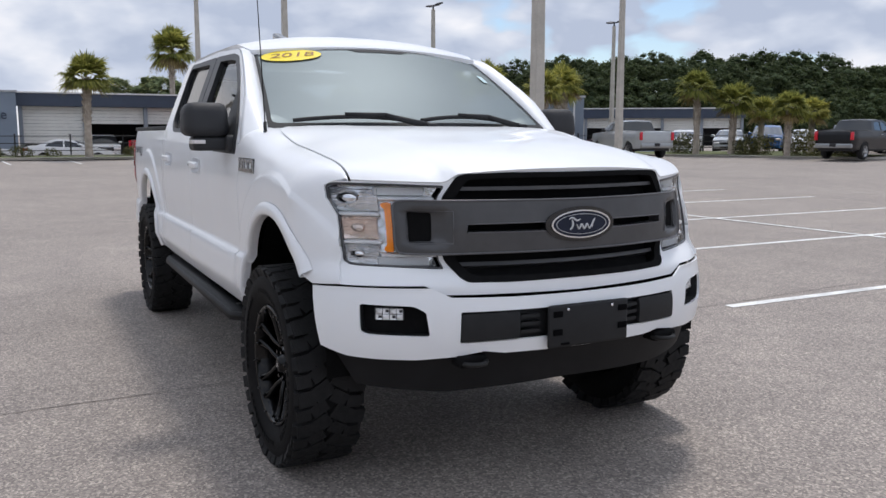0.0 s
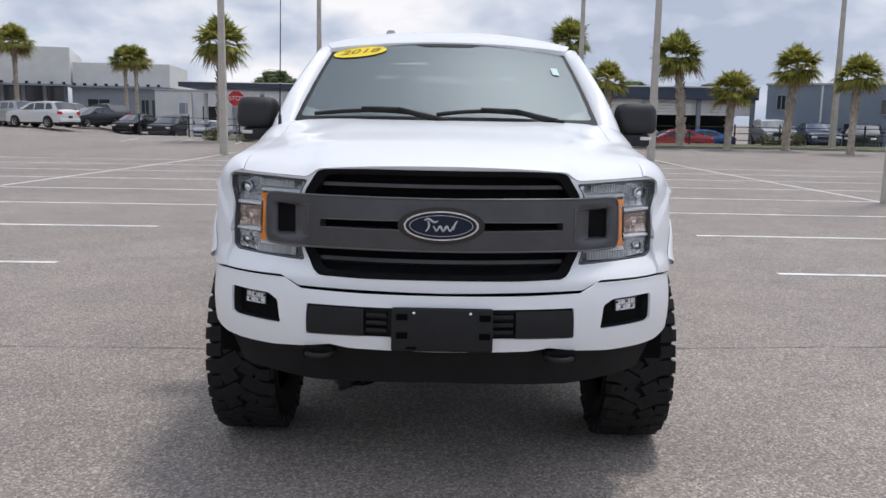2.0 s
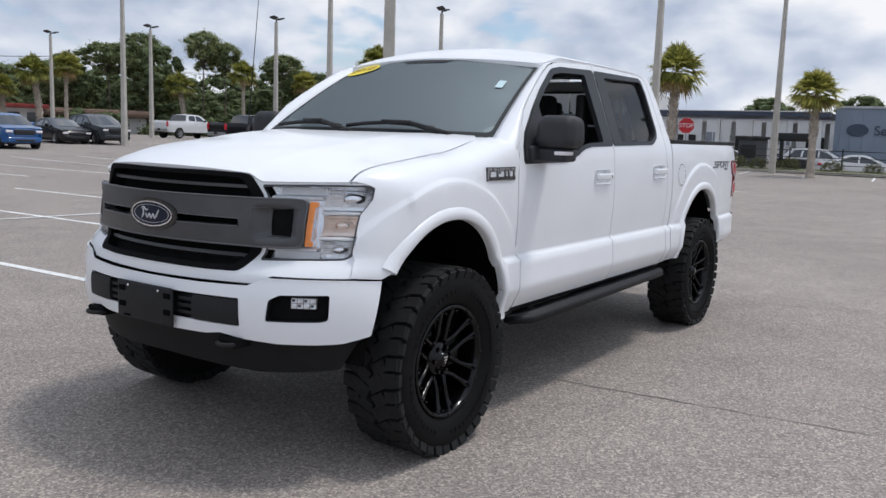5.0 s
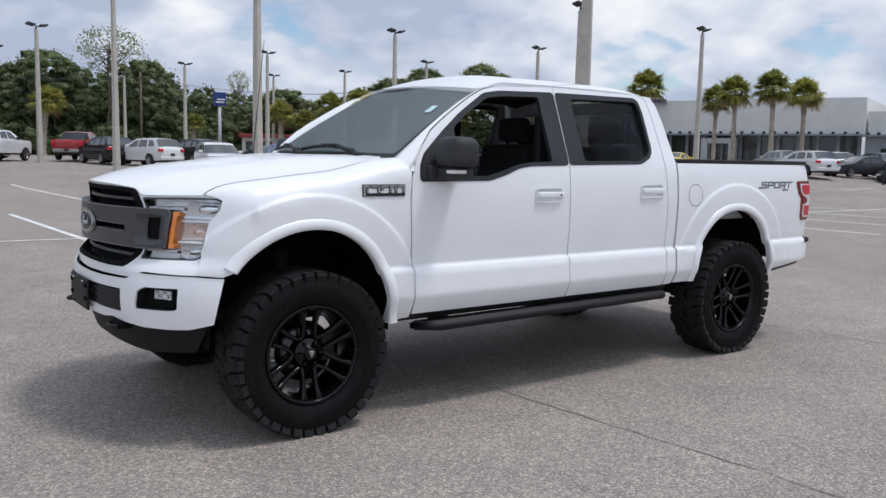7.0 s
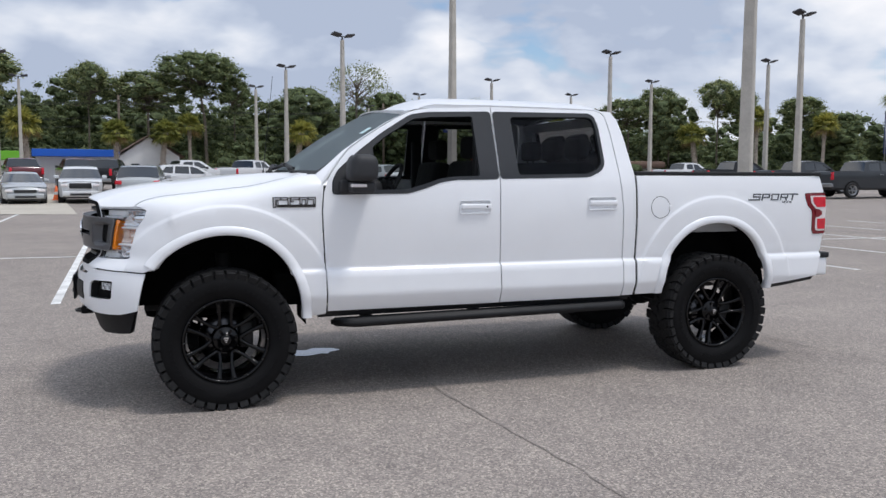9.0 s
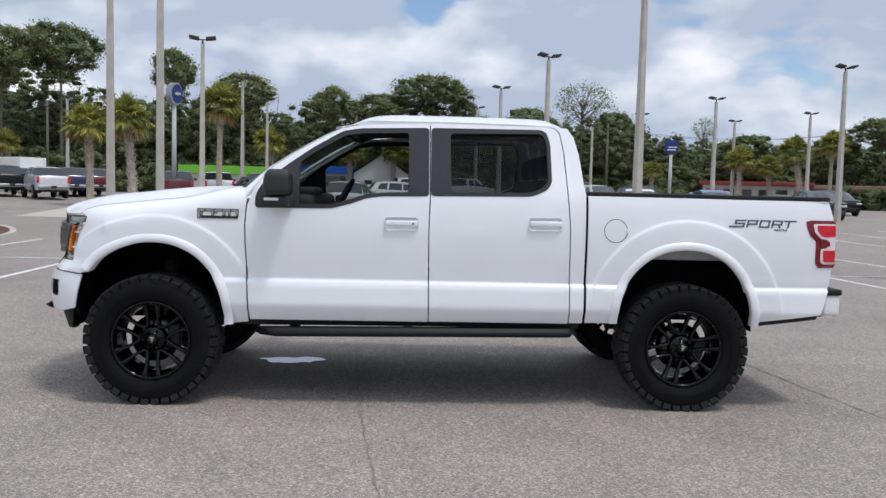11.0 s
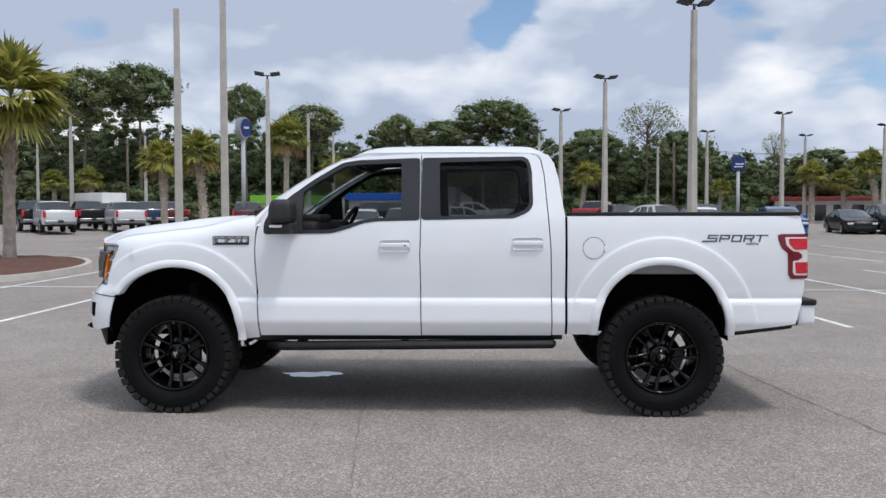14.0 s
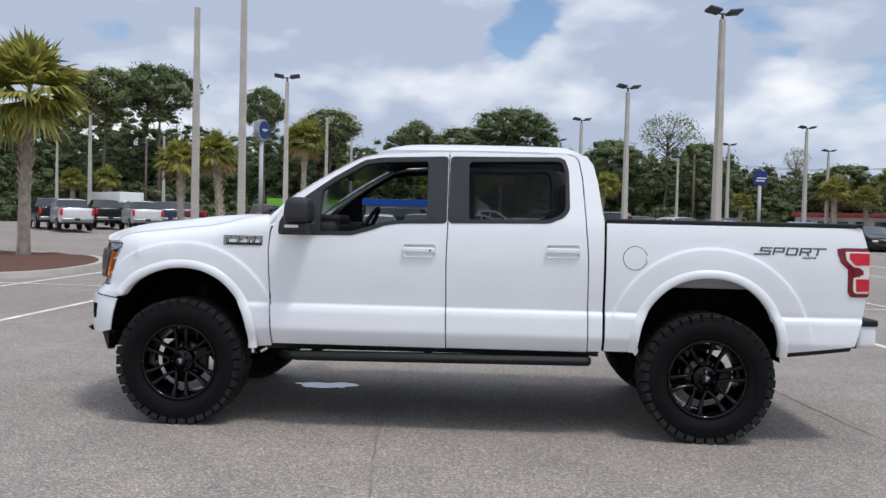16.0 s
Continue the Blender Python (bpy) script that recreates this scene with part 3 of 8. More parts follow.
def ring_fold(cx, cz, r):
    return [(cx + r * math.cos(a), cz + r * math.sin(a)) for a in np.linspace(math.pi * 0.98, 0.02 * math.pi, 60)]


CREASE = [[(-0.60, z), (4.80, z)] for z in (0.889, 0.880, 0.868, 0.857, 0.712, 0.696, 0.680)]
WING_RINGS = [ring_fold(0.02, 0.605, r) for r in (0.674, 0.684, 0.694, 0.704)]
BED_RINGS = [ring_fold(AX_R + 0.005, 0.645, r) for r in (0.674, 0.684, 0.694, 0.704)]


def both(build):
    for s in (-1, 1):
        build(s)


def side_surf(s, fender=False, lift=0.0):
    return lambda x, z: Vector((x, s * (side_y(x, z, fender) + lift), z))


def wing_front(z, y):
    """Where the wing's skin reaches the half width y at height z: the edge beside the lamp."""
    a, b = -0.80, -0.28
    for _ in range(30):
        c = (a + b) / 2
        if side_y(c, z, True) < y:
            a = c
        else:
            b = c
    return (a + b) / 2


# letters of the trim name as strokes in a unit cell
P_FORM = [((0.08, 0.0), (0.08, 1.0)), ((0.0, 0.9), (1.0, 0.9)), ((0.92, 0.42), (0.92, 1.0)), ((0.0, 0.45), (1.0, 0.45))]
STROKES = {
    "S": [((0.0, 0.9), (1.05, 0.9)), ((0.08, 0.45), (0.08, 1.0)), ((0.0, 0.52), (1.0, 0.52)), ((0.92, 0.0), (0.92, 0.6)), ((-0.45, 0.1), (1.0, 0.1))],
    "P": P_FORM,
    "O": [((0.08, 0.0), (0.08, 1.0)), ((0.92, 0.0), (0.92, 1.0)), ((0.0, 0.9), (1.0, 0.9)), ((0.0, 0.1), (1.0, 0.1))],
    "R": P_FORM + [((0.86, 0.0), (0.66, 0.45))],
    "T": [((-0.08, 0.9), (1.15, 0.9)), ((0.42, 0.0), (0.42, 1.0))],
    "4": [((0.08, 0.4), (0.08, 1.0)), ((0.0, 0.4), (1.1, 0.4)), ((0.8, 0.0), (0.8, 1.0))],
    "X": [((0.0, 0.0), (1.0, 1.0)), ((0.0, 1.0), (1.0, 0.0))],
}


def body_sides(s):
    o = (0, s, 0)
    # front wing
    outline = [(0.648, 0.572), *[(x - 0.006, z) for x, z in DOOR_GAP[1:5]], (0.655, 1.60)]
    outline += [(x, 1.60) for x in np.linspace(0.60, -0.480, 30)]
    outline += [(-0.462, 1.280), *[(wing_front(z, y), z) for y, z in ((0.880, 1.270), (0.899, 1.258), (0.900, 1.210), (0.885, 1.175), (0.871, 1.144), (0.870, 1.07), (0.869, 1.00), (0.880, 0.957), (0.888, 0.920), (0.890, 0.887))], (-0.440, 0.878)]
    outline += [p for p in FRONT_ARCH if p[1] > 0.88 or p[0] > 0]
    outline = [(x, wing_v(x, z)) for x, z in outline]
    rings = [[(x, wing_v(x, z)) for x, z in r] for r in WING_RINGS]
    bm = sheet(bmesh.new(), outline, lambda x, v: wing_pt(s, x, v), 0.03, depth=0.03, out=o, folds=CREASE + rings)
    part("front_wing", bm, white, truck)
    # arch flares
    for cx, z0, w, h, first in ((0.01, 0.555, 0.48, 0.555, True), (AX_R, 0.605, 0.475, 0.525, False)):
        inner, outer = arch(cx, z0, w, h, 40), arch(cx, z0, w + 0.062, h + 0.058, 40)
        bm = bmesh.new()
        prof = [(1.0, 0.002), (0.90, 0.011), (0.5, 0.017), (0.12, 0.017), (0.0, 0.010), (0.0, -0.03)]
        rows = []
        for a, b in zip(inner, outer):
            if first and a[0] < 0 and a[1] < 0.86:
                continue
            rows.append([Vector((lerp(a[0], b[0], t), s * (side_y(lerp(a[0], b[0], t), max(0.62, lerp(a[1], b[1], t)), first and a[1] > 1.2) + d), lerp(a[1], b[1], t))) for t, d in prof])
        strip(bm, rows if s < 0 else [r[::-1] for r in rows])
        bmesh.ops.recalc_face_normals(bm, faces=bm.faces)
        part("wheel_arch_flare", bm, white, truck)
        # inner liner
        bm = bmesh.new()
        rows = []
        for x, z in arch(cx, z0 - 0.05, w + 0.03, h + 0.08, 24):
            rows.append([Vector((x, s * y, z)) for y in (0.93, 0.80, 0.55)])
        strip(bm, rows)
        box(bm, (cx, s * 0.50, 0.92), (1.05, 0.03, 0.62))
        part("wheel_liner", bm, liner, truck)
    # doors
    fd = [(x + 0.004, z) for x, z in DOOR_GAP[:-1]] + [(x + 0.010, z - 0.006) for x, z in A_GAP]
    fd = [(1.884, 0.592), *[(0.66, 0.590)], *fd[1:], (1.874, 1.976), (1.880, 1.466), (1.874, 1.212)]
    cups = [rounded([(cx - 0.114, cz - 0.047), (cx + 0.114, cz - 0.044), (cx + 0.114, cz + 0.047), (cx - 0.114, cz + 0.044)], 0.022, 5) for cx, cz in ((1.690, 1.270), (2.684, 1.287))]
    bm = sheet(bmesh.new(), fd, side_surf(s), 0.04, holes=[rounded(WIN_F, 0.03), cups[0]], depth=0.025, out=o, folds=CREASE)
    door = part("front_door", bm, white, truck)
    rd = [(1.892, 0.594), (1.882, 1.212), (1.888, 1.466), (1.882, 1.976), *[(x - 0.005, z - 0.004) for x, z in REAR_GAP]]
    bm = sheet(bmesh.new(), rd, side_surf(s), 0.04, holes=[rounded(WIN_R, 0.03), cups[1]], depth=0.025, out=o, folds=CREASE)
    rdoor = part("rear_door", bm, white, truck)
    # black window surrounds and pillar blackouts
    frame_f = [(0.690, 1.360), (1.208, 1.366), (1.336, 1.401), (1.443, 1.441), (1.549, 1.457), (1.877, 1.464), (1.871, 1.944), (1.399, 1.928), (1.269, 1.906), (1.058, 1.778), (0.896, 1.659), (0.732, 1.523), (0.693, 1.450)]
    hole_f = [(0.985, 1.392), (1.205, 1.396), (1.328, 1.430), (1.438, 1.466), (1.545, 1.481), (1.735, 1.486), (1.728, 1.905), (1.410, 1.893), (1.290, 1.876), (1.080, 1.750), (0.985, 1.680)]
    bm = sheet(bmesh.new(), rounded(frame_f, 0.03), side_surf(s, lift=0.004), 0.03, holes=[rounded(hole_f, 0.02)], depth=0.03, out=o)
    part("window_surround", bm, trim_grey, door, "dark grey window surround")
    frame_r = [(1.888, 1.466), (2.588, 1.479), (2.692, 1.523), (2.730, 1.575), (2.725, 1.851), (2.702, 1.930), (2.660, 1.951), (1.886, 1.944)]
    hole_r = [(2.030, 1.494), (2.580, 1.504), (2.672, 1.545), (2.703, 1.586), (2.699, 1.845), (2.682, 1.905), (2.650, 1.922), (2.020, 1.908)]
    bm = sheet(bmesh.new(), rounded(frame_r, 0.03), side_surf(s, lift=0.004), 0.03, holes=[rounded(hole_r, 0.03)], depth=0.03, out=o)
    part("window_surround", bm, trim_grey, rdoor, "dark grey window surround")
    # the driver's window is wound down
    for hole, mt, par in ([(hole_f, glass_side, door)] if s > 0 else []) + [(hole_r, glass_rear, rdoor)]:
        bm = sheet(bmesh.new(), hole, side_surf(s, lift=-0.022), 0.12, depth=0, out=o)
        g = part("window_glass", bm, mt, par, "tinted window glass")
        g.visible_shadow = False
    # door handles: a cup let into the door, and a strap over it
    for (cx, cz), cup, par in zip(((1.690, 1.270), (2.684, 1.287)), cups, (door, rdoor)):
        y0 = s * side_y(cx, cz)
        rows = [[Vector((cx + (x - cx) * k, s * (side_y(x, z) - d), cz + (z - cz) * k)) for x, z in cup] for k, d in ((1.06, -0.003), (1.03, -0.006), (0.99, -0.003), (0.95, 0.012), (0.86, 0.026), (0.70, 0.032))]
        bm = strip(bmesh.new(), rows, closed=True)
        bm.verts.ensure_lookup_table()
        bm.faces.new(bm.verts[-len(cup):])
        bmesh.ops.recalc_face_normals(bm, faces=bm.faces)
        h = part("door_handle", bm, white, par, "white door handle with hollow cup")
        bm = bmesh.new()
        box(bm, (cx, y0 + s * 0.018, cz + 0.005), (0.222, 0.024, 0.037), 0.010, seg=3)
        part("handle_grip", bm, white, h)
        if par is door:
            part("key_hole", tube(bmesh.new(), (cx + 0.078, y0 + s * 0.029, cz + 0.005), (cx + 0.078, y0 + s * 0.0315, cz + 0.005), 0.007, None, 12), steel_dark, h)
    # rear quarter of the cab
    q = [(x + 0.003, z) for x, z in REAR_GAP] + [(2.964, 0.602), (2.966, 1.50), (2.952, 1.58), (2.925, 1.78), (2.895, 1.90), (2.850, 1.965)]
    bm = sheet(bmesh.new(), q, side_surf(s), 0.04, depth=0.03, out=o, folds=CREASE)
    part("cab_quarter", bm, white, truck)
    # black strip let into the gap, painting the shade between cab and bed
    bm = sheet(bmesh.new(), [(2.9665, 0.606), (2.9665, 1.488), (2.9825, 1.488), (2.9825, 0.606)], side_surf(s, lift=-0.012), 0.04, depth=0.004, out=o)
    part("cab_gap", bm, gap_shade, truck, "black strip painting the shade of the gap between cab and bed")
    # sill under the doors
    bm = sheet(bmesh.new(), [(0.60, 0.545), (0.64, 0.592), (2.95, 0.606), (2.95, 0.56)], lambda x, z: Vector((x, s * (half_width(z) - 0.02), z)), 0.08, depth=0.05, out=o)
    part("sill", bm, black_plastic, truck)
    # bed side
    bedo = [(2.983, 0.606), (2.983, 1.490), (4.703, 1.490), (4.722, 1.42), (4.738, 1.360), (4.560, 1.358), (4.528, 1.350), (4.532, 1.315), (4.555, 1.256), (4.602, 1.213), (4.606, 1.06), (4.626, 1.025), (4.738, 1.022), (4.728, 0.905), (4.662, 0.690), (4.220, 0.634)]
    bedo += REAR_ARCH[::-1]
    bm = sheet(bmesh.new(), bedo, side_surf(s), 0.04, depth=0.03, out=o, folds=CREASE + BED_RINGS)
    part("bed_side", bm, white, truck)
    bm = sheet(bmesh.new(), [(4.226, 0.600), (4.226, 0.634), (4.655, 0.692), (4.645, 0.655)], side_surf(s, lift=-0.02), 0.08, depth=0.05, out=o)
    part("lower_trim", bm, black_plastic, truck)
    bm = bmesh.new()
    box(bm, (3.842, s * 0.905, 1.508), (1.725, 0.085, 0.030), 0.008)
    part("bed_rail_cap", bm, black_plastic, truck, "black plastic bed rail cap")
    # tail lamp
    ol = [(4.529, 1.350), (4.562, 1.355), (4.738, 1.356), (4.752, 1.34), (4.755, 1.04), (4.740, 1.027), (4.628, 1.028), (4.608, 1.062), (4.604, 1.216), (4.557, 1.258), (4.534, 1.316)]
    bm = sheet(bmesh.new(), ol, side_surf(s, lift=0.006), 0.03, depth=0.05, out=o)
    tl = part("tail_lamp", bm, red_dark, truck, "red tail lamp with clear bars")
    for nm, pts, mt in (("clear_bar", [(4.580, 1.335), (4.750, 1.335), (4.750, 1.052), (4.655, 1.052), (4.640, 1.075), (4.640, 1.160), (4.690, 1.165), (4.690, 1.225), (4.640, 1.230), (4.590, 1.275)], lens_white),
                        ("red_lens", [(4.608, 1.325), (4.748, 1.325), (4.748, 1.245), (4.650, 1.243), (4.610, 1.285)], red_lens), ("red_lens", [(4.655, 1.150), (4.748, 1.150), (4.748, 1.066), (4.663, 1.066)], red_lens), ("red_lens", [(4.634, 1.172), (4.708, 1.178), (4.704, 1.214), (4.632, 1.222)], red_dark)):
        lift = 0.009 if nm == "clear_bar" else 0.012
        part(nm, sheet(bmesh.new(), rounded(pts, 0.008, 2), side_surf(s, lift=lift), 0.04, depth=0.006, out=o), mt, tl)
    # badges: plain bars for the model name, and the trim letters
    bm = bmesh.new()
    y0 = side_y(0.44, 1.30, True)
    rim = bmesh.new()
    for x0, x1, z0, z1 in ((0.310, 0.322, 1.283, 1.340), (0.310, 0.352, 1.330, 1.342), (0.330, 0.338, 1.298, 1.322), (0.362, 0.398, 1.330, 1.342), (0.404, 0.414, 1.300, 1.340), (0.424, 0.470, 1.332, 1.342), (0.424, 0.434, 1.318, 1.336), (0.480, 0.526, 1.332, 1.342), (0.480, 0.490, 1.302, 1.336), (0.516, 0.526, 1.302, 1.336), (0.536, 0.578, 1.332, 1.342), (0.568, 0.578, 1.302, 1.336)):
        box(bm, ((x0 + x1) / 2, s * (side_y((x0 + x1) / 2, (z0 + z1) / 2, True) + 0.003), (z0 + z1) / 2), (x1 - x0, 0.008, z1 - z0), 0.001)
        box(rim, ((x0 + x1) / 2, s * (side_y((x0 + x1) / 2, (z0 + z1) / 2, True) + 0.001), (z0 + z1) / 2), (x1 - x0 + 0.010, 0.006, z1 - z0 + 0.010), 0.001)
    bd = part("model_badge", bm, badge_chrome, truck, "chrome bars of a model badge", smooth=False)
    bd["kind"] = "stuff"
    bm = bmesh.new()
    box(bm, (0.455, s * (side_y(0.455, 1.289, True) + 0.003), 1.290), (0.250, 0.009, 0.018), 0.001)
    part("badge_base", bm, gloss_black, bd, smooth=False)
    part("badge_outline", rim, gloss_black, bd, "black outline of the badge bars", smooth=False)["kind"] = "stuff"
    r = pose(0, 0, 0, 90, 0, 0 if s < 0 else 180)
    for word, x0, z0, wide, high, pitch, th in (("SPORT", 4.004, 1.300, 0.074, 0.054, 0.0885, 0.0105), ("4X4", 4.292, 1.278, 0.026, 0.017, 0.0315, 0.005)):
        bm = bmesh.new()
        for n, ch in enumerate(word):
            for b, ends in enumerate(STROKES[ch]):
                (ua, va), (ub, vb) = [(x0 + n * pitch + wide * u + 0.28 * high * v, z0 + high * v) for u, v in ends]
                upright = abs(ub - ua) < abs(vb - va)
                du, dv = (th * 0.62, 0) if upright else (0, th / 2)
                lift = 0.0020 + 0.0003 * b
                ring = [(ua - du, va - dv), (ub - du, vb - dv), (ub + du, vb + dv), (ua + du, va + dv)]
                mid = 4.21
                rows = [[Vector((x if s < 0 else 2 * mid - x, s * (side_y(x, z) + d), z)) for x, z in ring] for d in (-0.002, lift)]
                strip(bm, rows, closed=True)
                bm.verts.ensure_lookup_table()
                bm.faces.new(bm.verts[-4:])
        bmesh.ops.recalc_face_normals(bm, faces=bm.faces)
        part("trim_letters", bm, badge_dark, truck, "dark grey squared trim lettering", smooth=False)
    # mirror
    bm = bmesh.new()
    box(bm, (0, 0, 0), (0.175, 0.228, 0.176), 0.050, seg=5)
    for v in bm.verts:
        k = 1 - 0.20 * sstep(0.0, 0.11, v.co.z)
        v.co.x = v.co.x * k + 0.05 * v.co.z + 0.03 * (abs(v.co.y) / 0.118) ** 2
        v.co.y *= 1 - 0.07 * sstep(0.0, 0.11, v.co.z)
        v.co.z -= 0.012 * (abs(v.co.y) / 0.118) ** 2 if v.co.z > 0 else 0
    part("door_mirror", bm, mirror_plastic, door, "black door mirror", at=pose(0.850, s * 1.092, 1.536))
    bm = bmesh.new()
    box(bm, (0.865, s * 1.035, 1.412), (0.15, 0.26, 0.072), 0.022, seg=3)
    box(bm, (0.865, s * 1.085, 1.445), (0.10, 0.12, 0.04), 0.01)
    box(bm, (0.845, s * 0.970, 1.412), (0.22, 0.08, 0.090), 0.025, seg=3)
    part("mirror_arm", bm, mirror_plastic, door, "black mirror base and arm")
    bm = sheet(bmesh.new(), rounded([(0.700, 1.372), (0.990, 1.376), (0.990, 1.40), (0.972, 1.70), (0.896, 1.650), (0.742, 1.515), (0.704, 1.45)], 0.01), side_surf(s, lift=0.009), 0.05, depth=0.012, out=o)
    part("mirror_sail", bm, mirror_plastic, door, "dark grey sail panel at the window's corner")
    bm = bmesh.new()
    box(bm, (0.792, s * 1.137, 1.422), (0.024, 0.06, 0.020), 0.005)
    box(bm, (0.835, s * 1.168, 1.422), (0.085, 0.010, 0.020), 0.003)
    part("mirror_lamp", bm, lens_white, door, "clear mirror lamp")
    # running board
    bm = bmesh.new()
    pts = [(0.68, 0.90), (0.84, 1.015), (2.86, 1.015), (2.90, 0.985), (2.90, 0.90)]
    lo = [bm.verts.new((x, s * y, 0.478 + (x - 0.7) * 0.012)) for x, y in pts]
    hi = [bm.verts.new((x, s * (y - 0.012), 0.535 + (x - 0.7) * 0.012)) for x, y in pts]
    bm.faces.new(lo), bm.faces.new(hi)
    for i in range(5):
        bm.faces.new((lo[i], lo[(i + 1) % 5], hi[(i + 1) % 5], hi[i]))
    bmesh.ops.recalc_face_normals(bm, faces=bm.faces)
    bmesh.ops.bevel(bm, geom=bm.edges[:], offset=0.012, segments=2, affect="EDGES")
    rb = part("running_board", bm, black_plastic, truck, "black running board")
    for x in (0.95, 1.75, 2.55):
        part("bracket", box(bmesh.new(), (x, s * 0.84, 0.52), (0.06, 0.20, 0.04), 0.006), steel_dark, rb)


both(body_sides)

# hood, roof, windscreen
HW = SEAM - 0.006
ho = [(brow(y) + 0.004, y) for y in np.linspace(-HW, HW, 61)]
ho += [(x, HW) for x in np.linspace(-0.46, 0.36, 18)] + [(0.44, HW - 0.004), (0.49, HW - 0.016), (0.525, HW - 0.045)]
ho += [(0.585 - 0.155 * (1 - (y / 0.80) ** 2), y) for y in np.linspace(0.745, -0.745, 25)]
ho += [(0.525, -HW + 0.045), (0.49, -HW + 0.016), (0.44, -HW + 0.004)] + [(x, -HW) for x in np.linspace(0.36, -0.46, 18)]
bm = sheet(bmesh.new(), ho, lambda x, y: Vector((x, y, hood_z(x, y))), 0.024, depth=0.02, out=(0, 0, 1), estep=0.024)
part("hood", bm, white, truck)


def roof_pt(x, t):
    k = max(0.0, (1 - abs(t) ** 2.5))
    front = 0.072 * sstep(1.66, 1.16, x) ** 1.3
    back = 0.10 * sstep(2.66, 2.93, x) ** 2
    z = 1.978 + 0.092 * k - front * k * 0.95 - back * (0.4 + 0.6 * k) + 0.010 * math.sin((x - 1.2) / 1.7 * math.pi)
    z = lerp(z, 1.972 - 0.040 * t * t, sstep(1.46, 1.16 + 0.11 * t * t, x))
    return Vector((x, t * (0.778 - 0.02 * sstep(2.5, 2.9, x)), z))


ro = [(1.155 + 0.13 * t * t, t) for t in np.linspace(-0.93, 0.93, 25)] + [(1.42, 0.985), (1.6, 1.0), (2.72, 1.0), (2.82, 0.985), (2.86, 0.95)] + [(2.875, t) for t in np.linspace(0.9, -0.9, 15)] + [(2.86, -0.95), (2.82, -0.985), (2.72, -1.0), (1.6, -1.0), (1.42, -0.985)]
bm = sheet(bmesh.new(), ro, roof_pt, 0.06, depth=0.03, out=(0, 0, 1))
part("roof", bm, white, truck)


def ws(u, v, lift=0.0):
    """Windscreen: u across from -1 to 1, v up from 0 to 1."""
    a = Vector((0.435 + 0.165 * u * u, 0.835 * u, 1.485))
    b = Vector((1.175 + 0.125 * u * u, 0.715 * u, 1.968 - 0.045 * u * u))
    p = a.lerp(b, v)
    return p + Vector((-0.53, 0, 0.85)) * (0.03 * 4 * v * (1 - v) * (1 - 0.5 * u * u) + lift)


bm = sheet(bmesh.new(), [(-1, 0), (1, 0), (1, 1), (-1, 1)], ws, 0.09, depth=0.0, out=(-1, 0, 1))
g = part("windscreen", bm, glass_ws, truck, "windscreen with grey shade band")
g.visible_shadow = False
bm = sheet(bmesh.new(), [(-1.0, -0.02), (1.0, -0.02), (1.0, 1.0), (-1.0, 1.0)], lambda u, v: ws(u, v, 0.004), 0.09, holes=[rounded([(-0.972, 0.060), (0.972, 0.060), (0.976, 0.972), (0.26, 0.972), (0.20, 0.93), (-0.20, 0.93), (-0.26, 0.972), (-0.976, 0.972)], 0.04)], depth=0.0, out=(-1, 0, 1))
part("windscreen_border", bm, mat("grey_frit", (0.035, 0.037, 0.038), 0.6, spec=0.2), g, "grey border of the windscreen")
bm = sheet(bmesh.new(), [(0.735 + 0.228 * math.cos(a), 0.893 + 0.087 * math.sin(a)) for a in np.linspace(0, 2 * math.pi, 33)[:-1]], lambda u, v: ws(u, v, 0.008), 0.06, depth=0.0, out=(-1, 0, 1))
st = part("year_sticker", bm, yellow, truck, "yellow oval sticker reading 2018")
digits = flat_text("year_digits", "2018", 0.116, brown_ink, st, Matrix.Diagonal((1.05, 0.72, 1, 1)), 0.0008, 0.2)
digits.matrix_basis = Matrix()
for v in digits.data.vertices:
    v.co = ws(0.735 - v.co.x * 1.05 / 0.727, 0.893 + v.co.y * 0.72 / 0.884, 0.0095 + max(0.0, v.co.z))
bm = sheet(bmesh.new(), [(-0.862, 0.60), (-0.808, 0.60), (-0.808, 0.70), (-0.862, 0.70)], lambda u, v: ws(u, v, 0.007), 0.05, depth=0.0, out=(-1, 0, 1))
part("inspection_sticker", bm, sticker_white, truck, "pale square sticker on the windscreen")
# cowl
bm = bmesh.new()
rows = [[ws(u, -0.02, 0.004), Vector((0.40 + 0.165 * u * u, 0.835 * u, 1.470)), Vector((0.36 + 0.165 * u * u, 0.835 * u, 1.47))] for u in np.linspace(-1, 1, 21)]
strip(bm, rows)
cowl = part("cowl", bm, black_plastic, truck)
bm = bmesh.new()
for i in range(30):
    u = -0.8 + 1.6 * i / 29
    box(bm, tuple(ws(u, -0.015, 0.012)), (0.05, 0.022, 0.008), 0.002)
part("cowl_slat", bm, trim_grey, cowl)
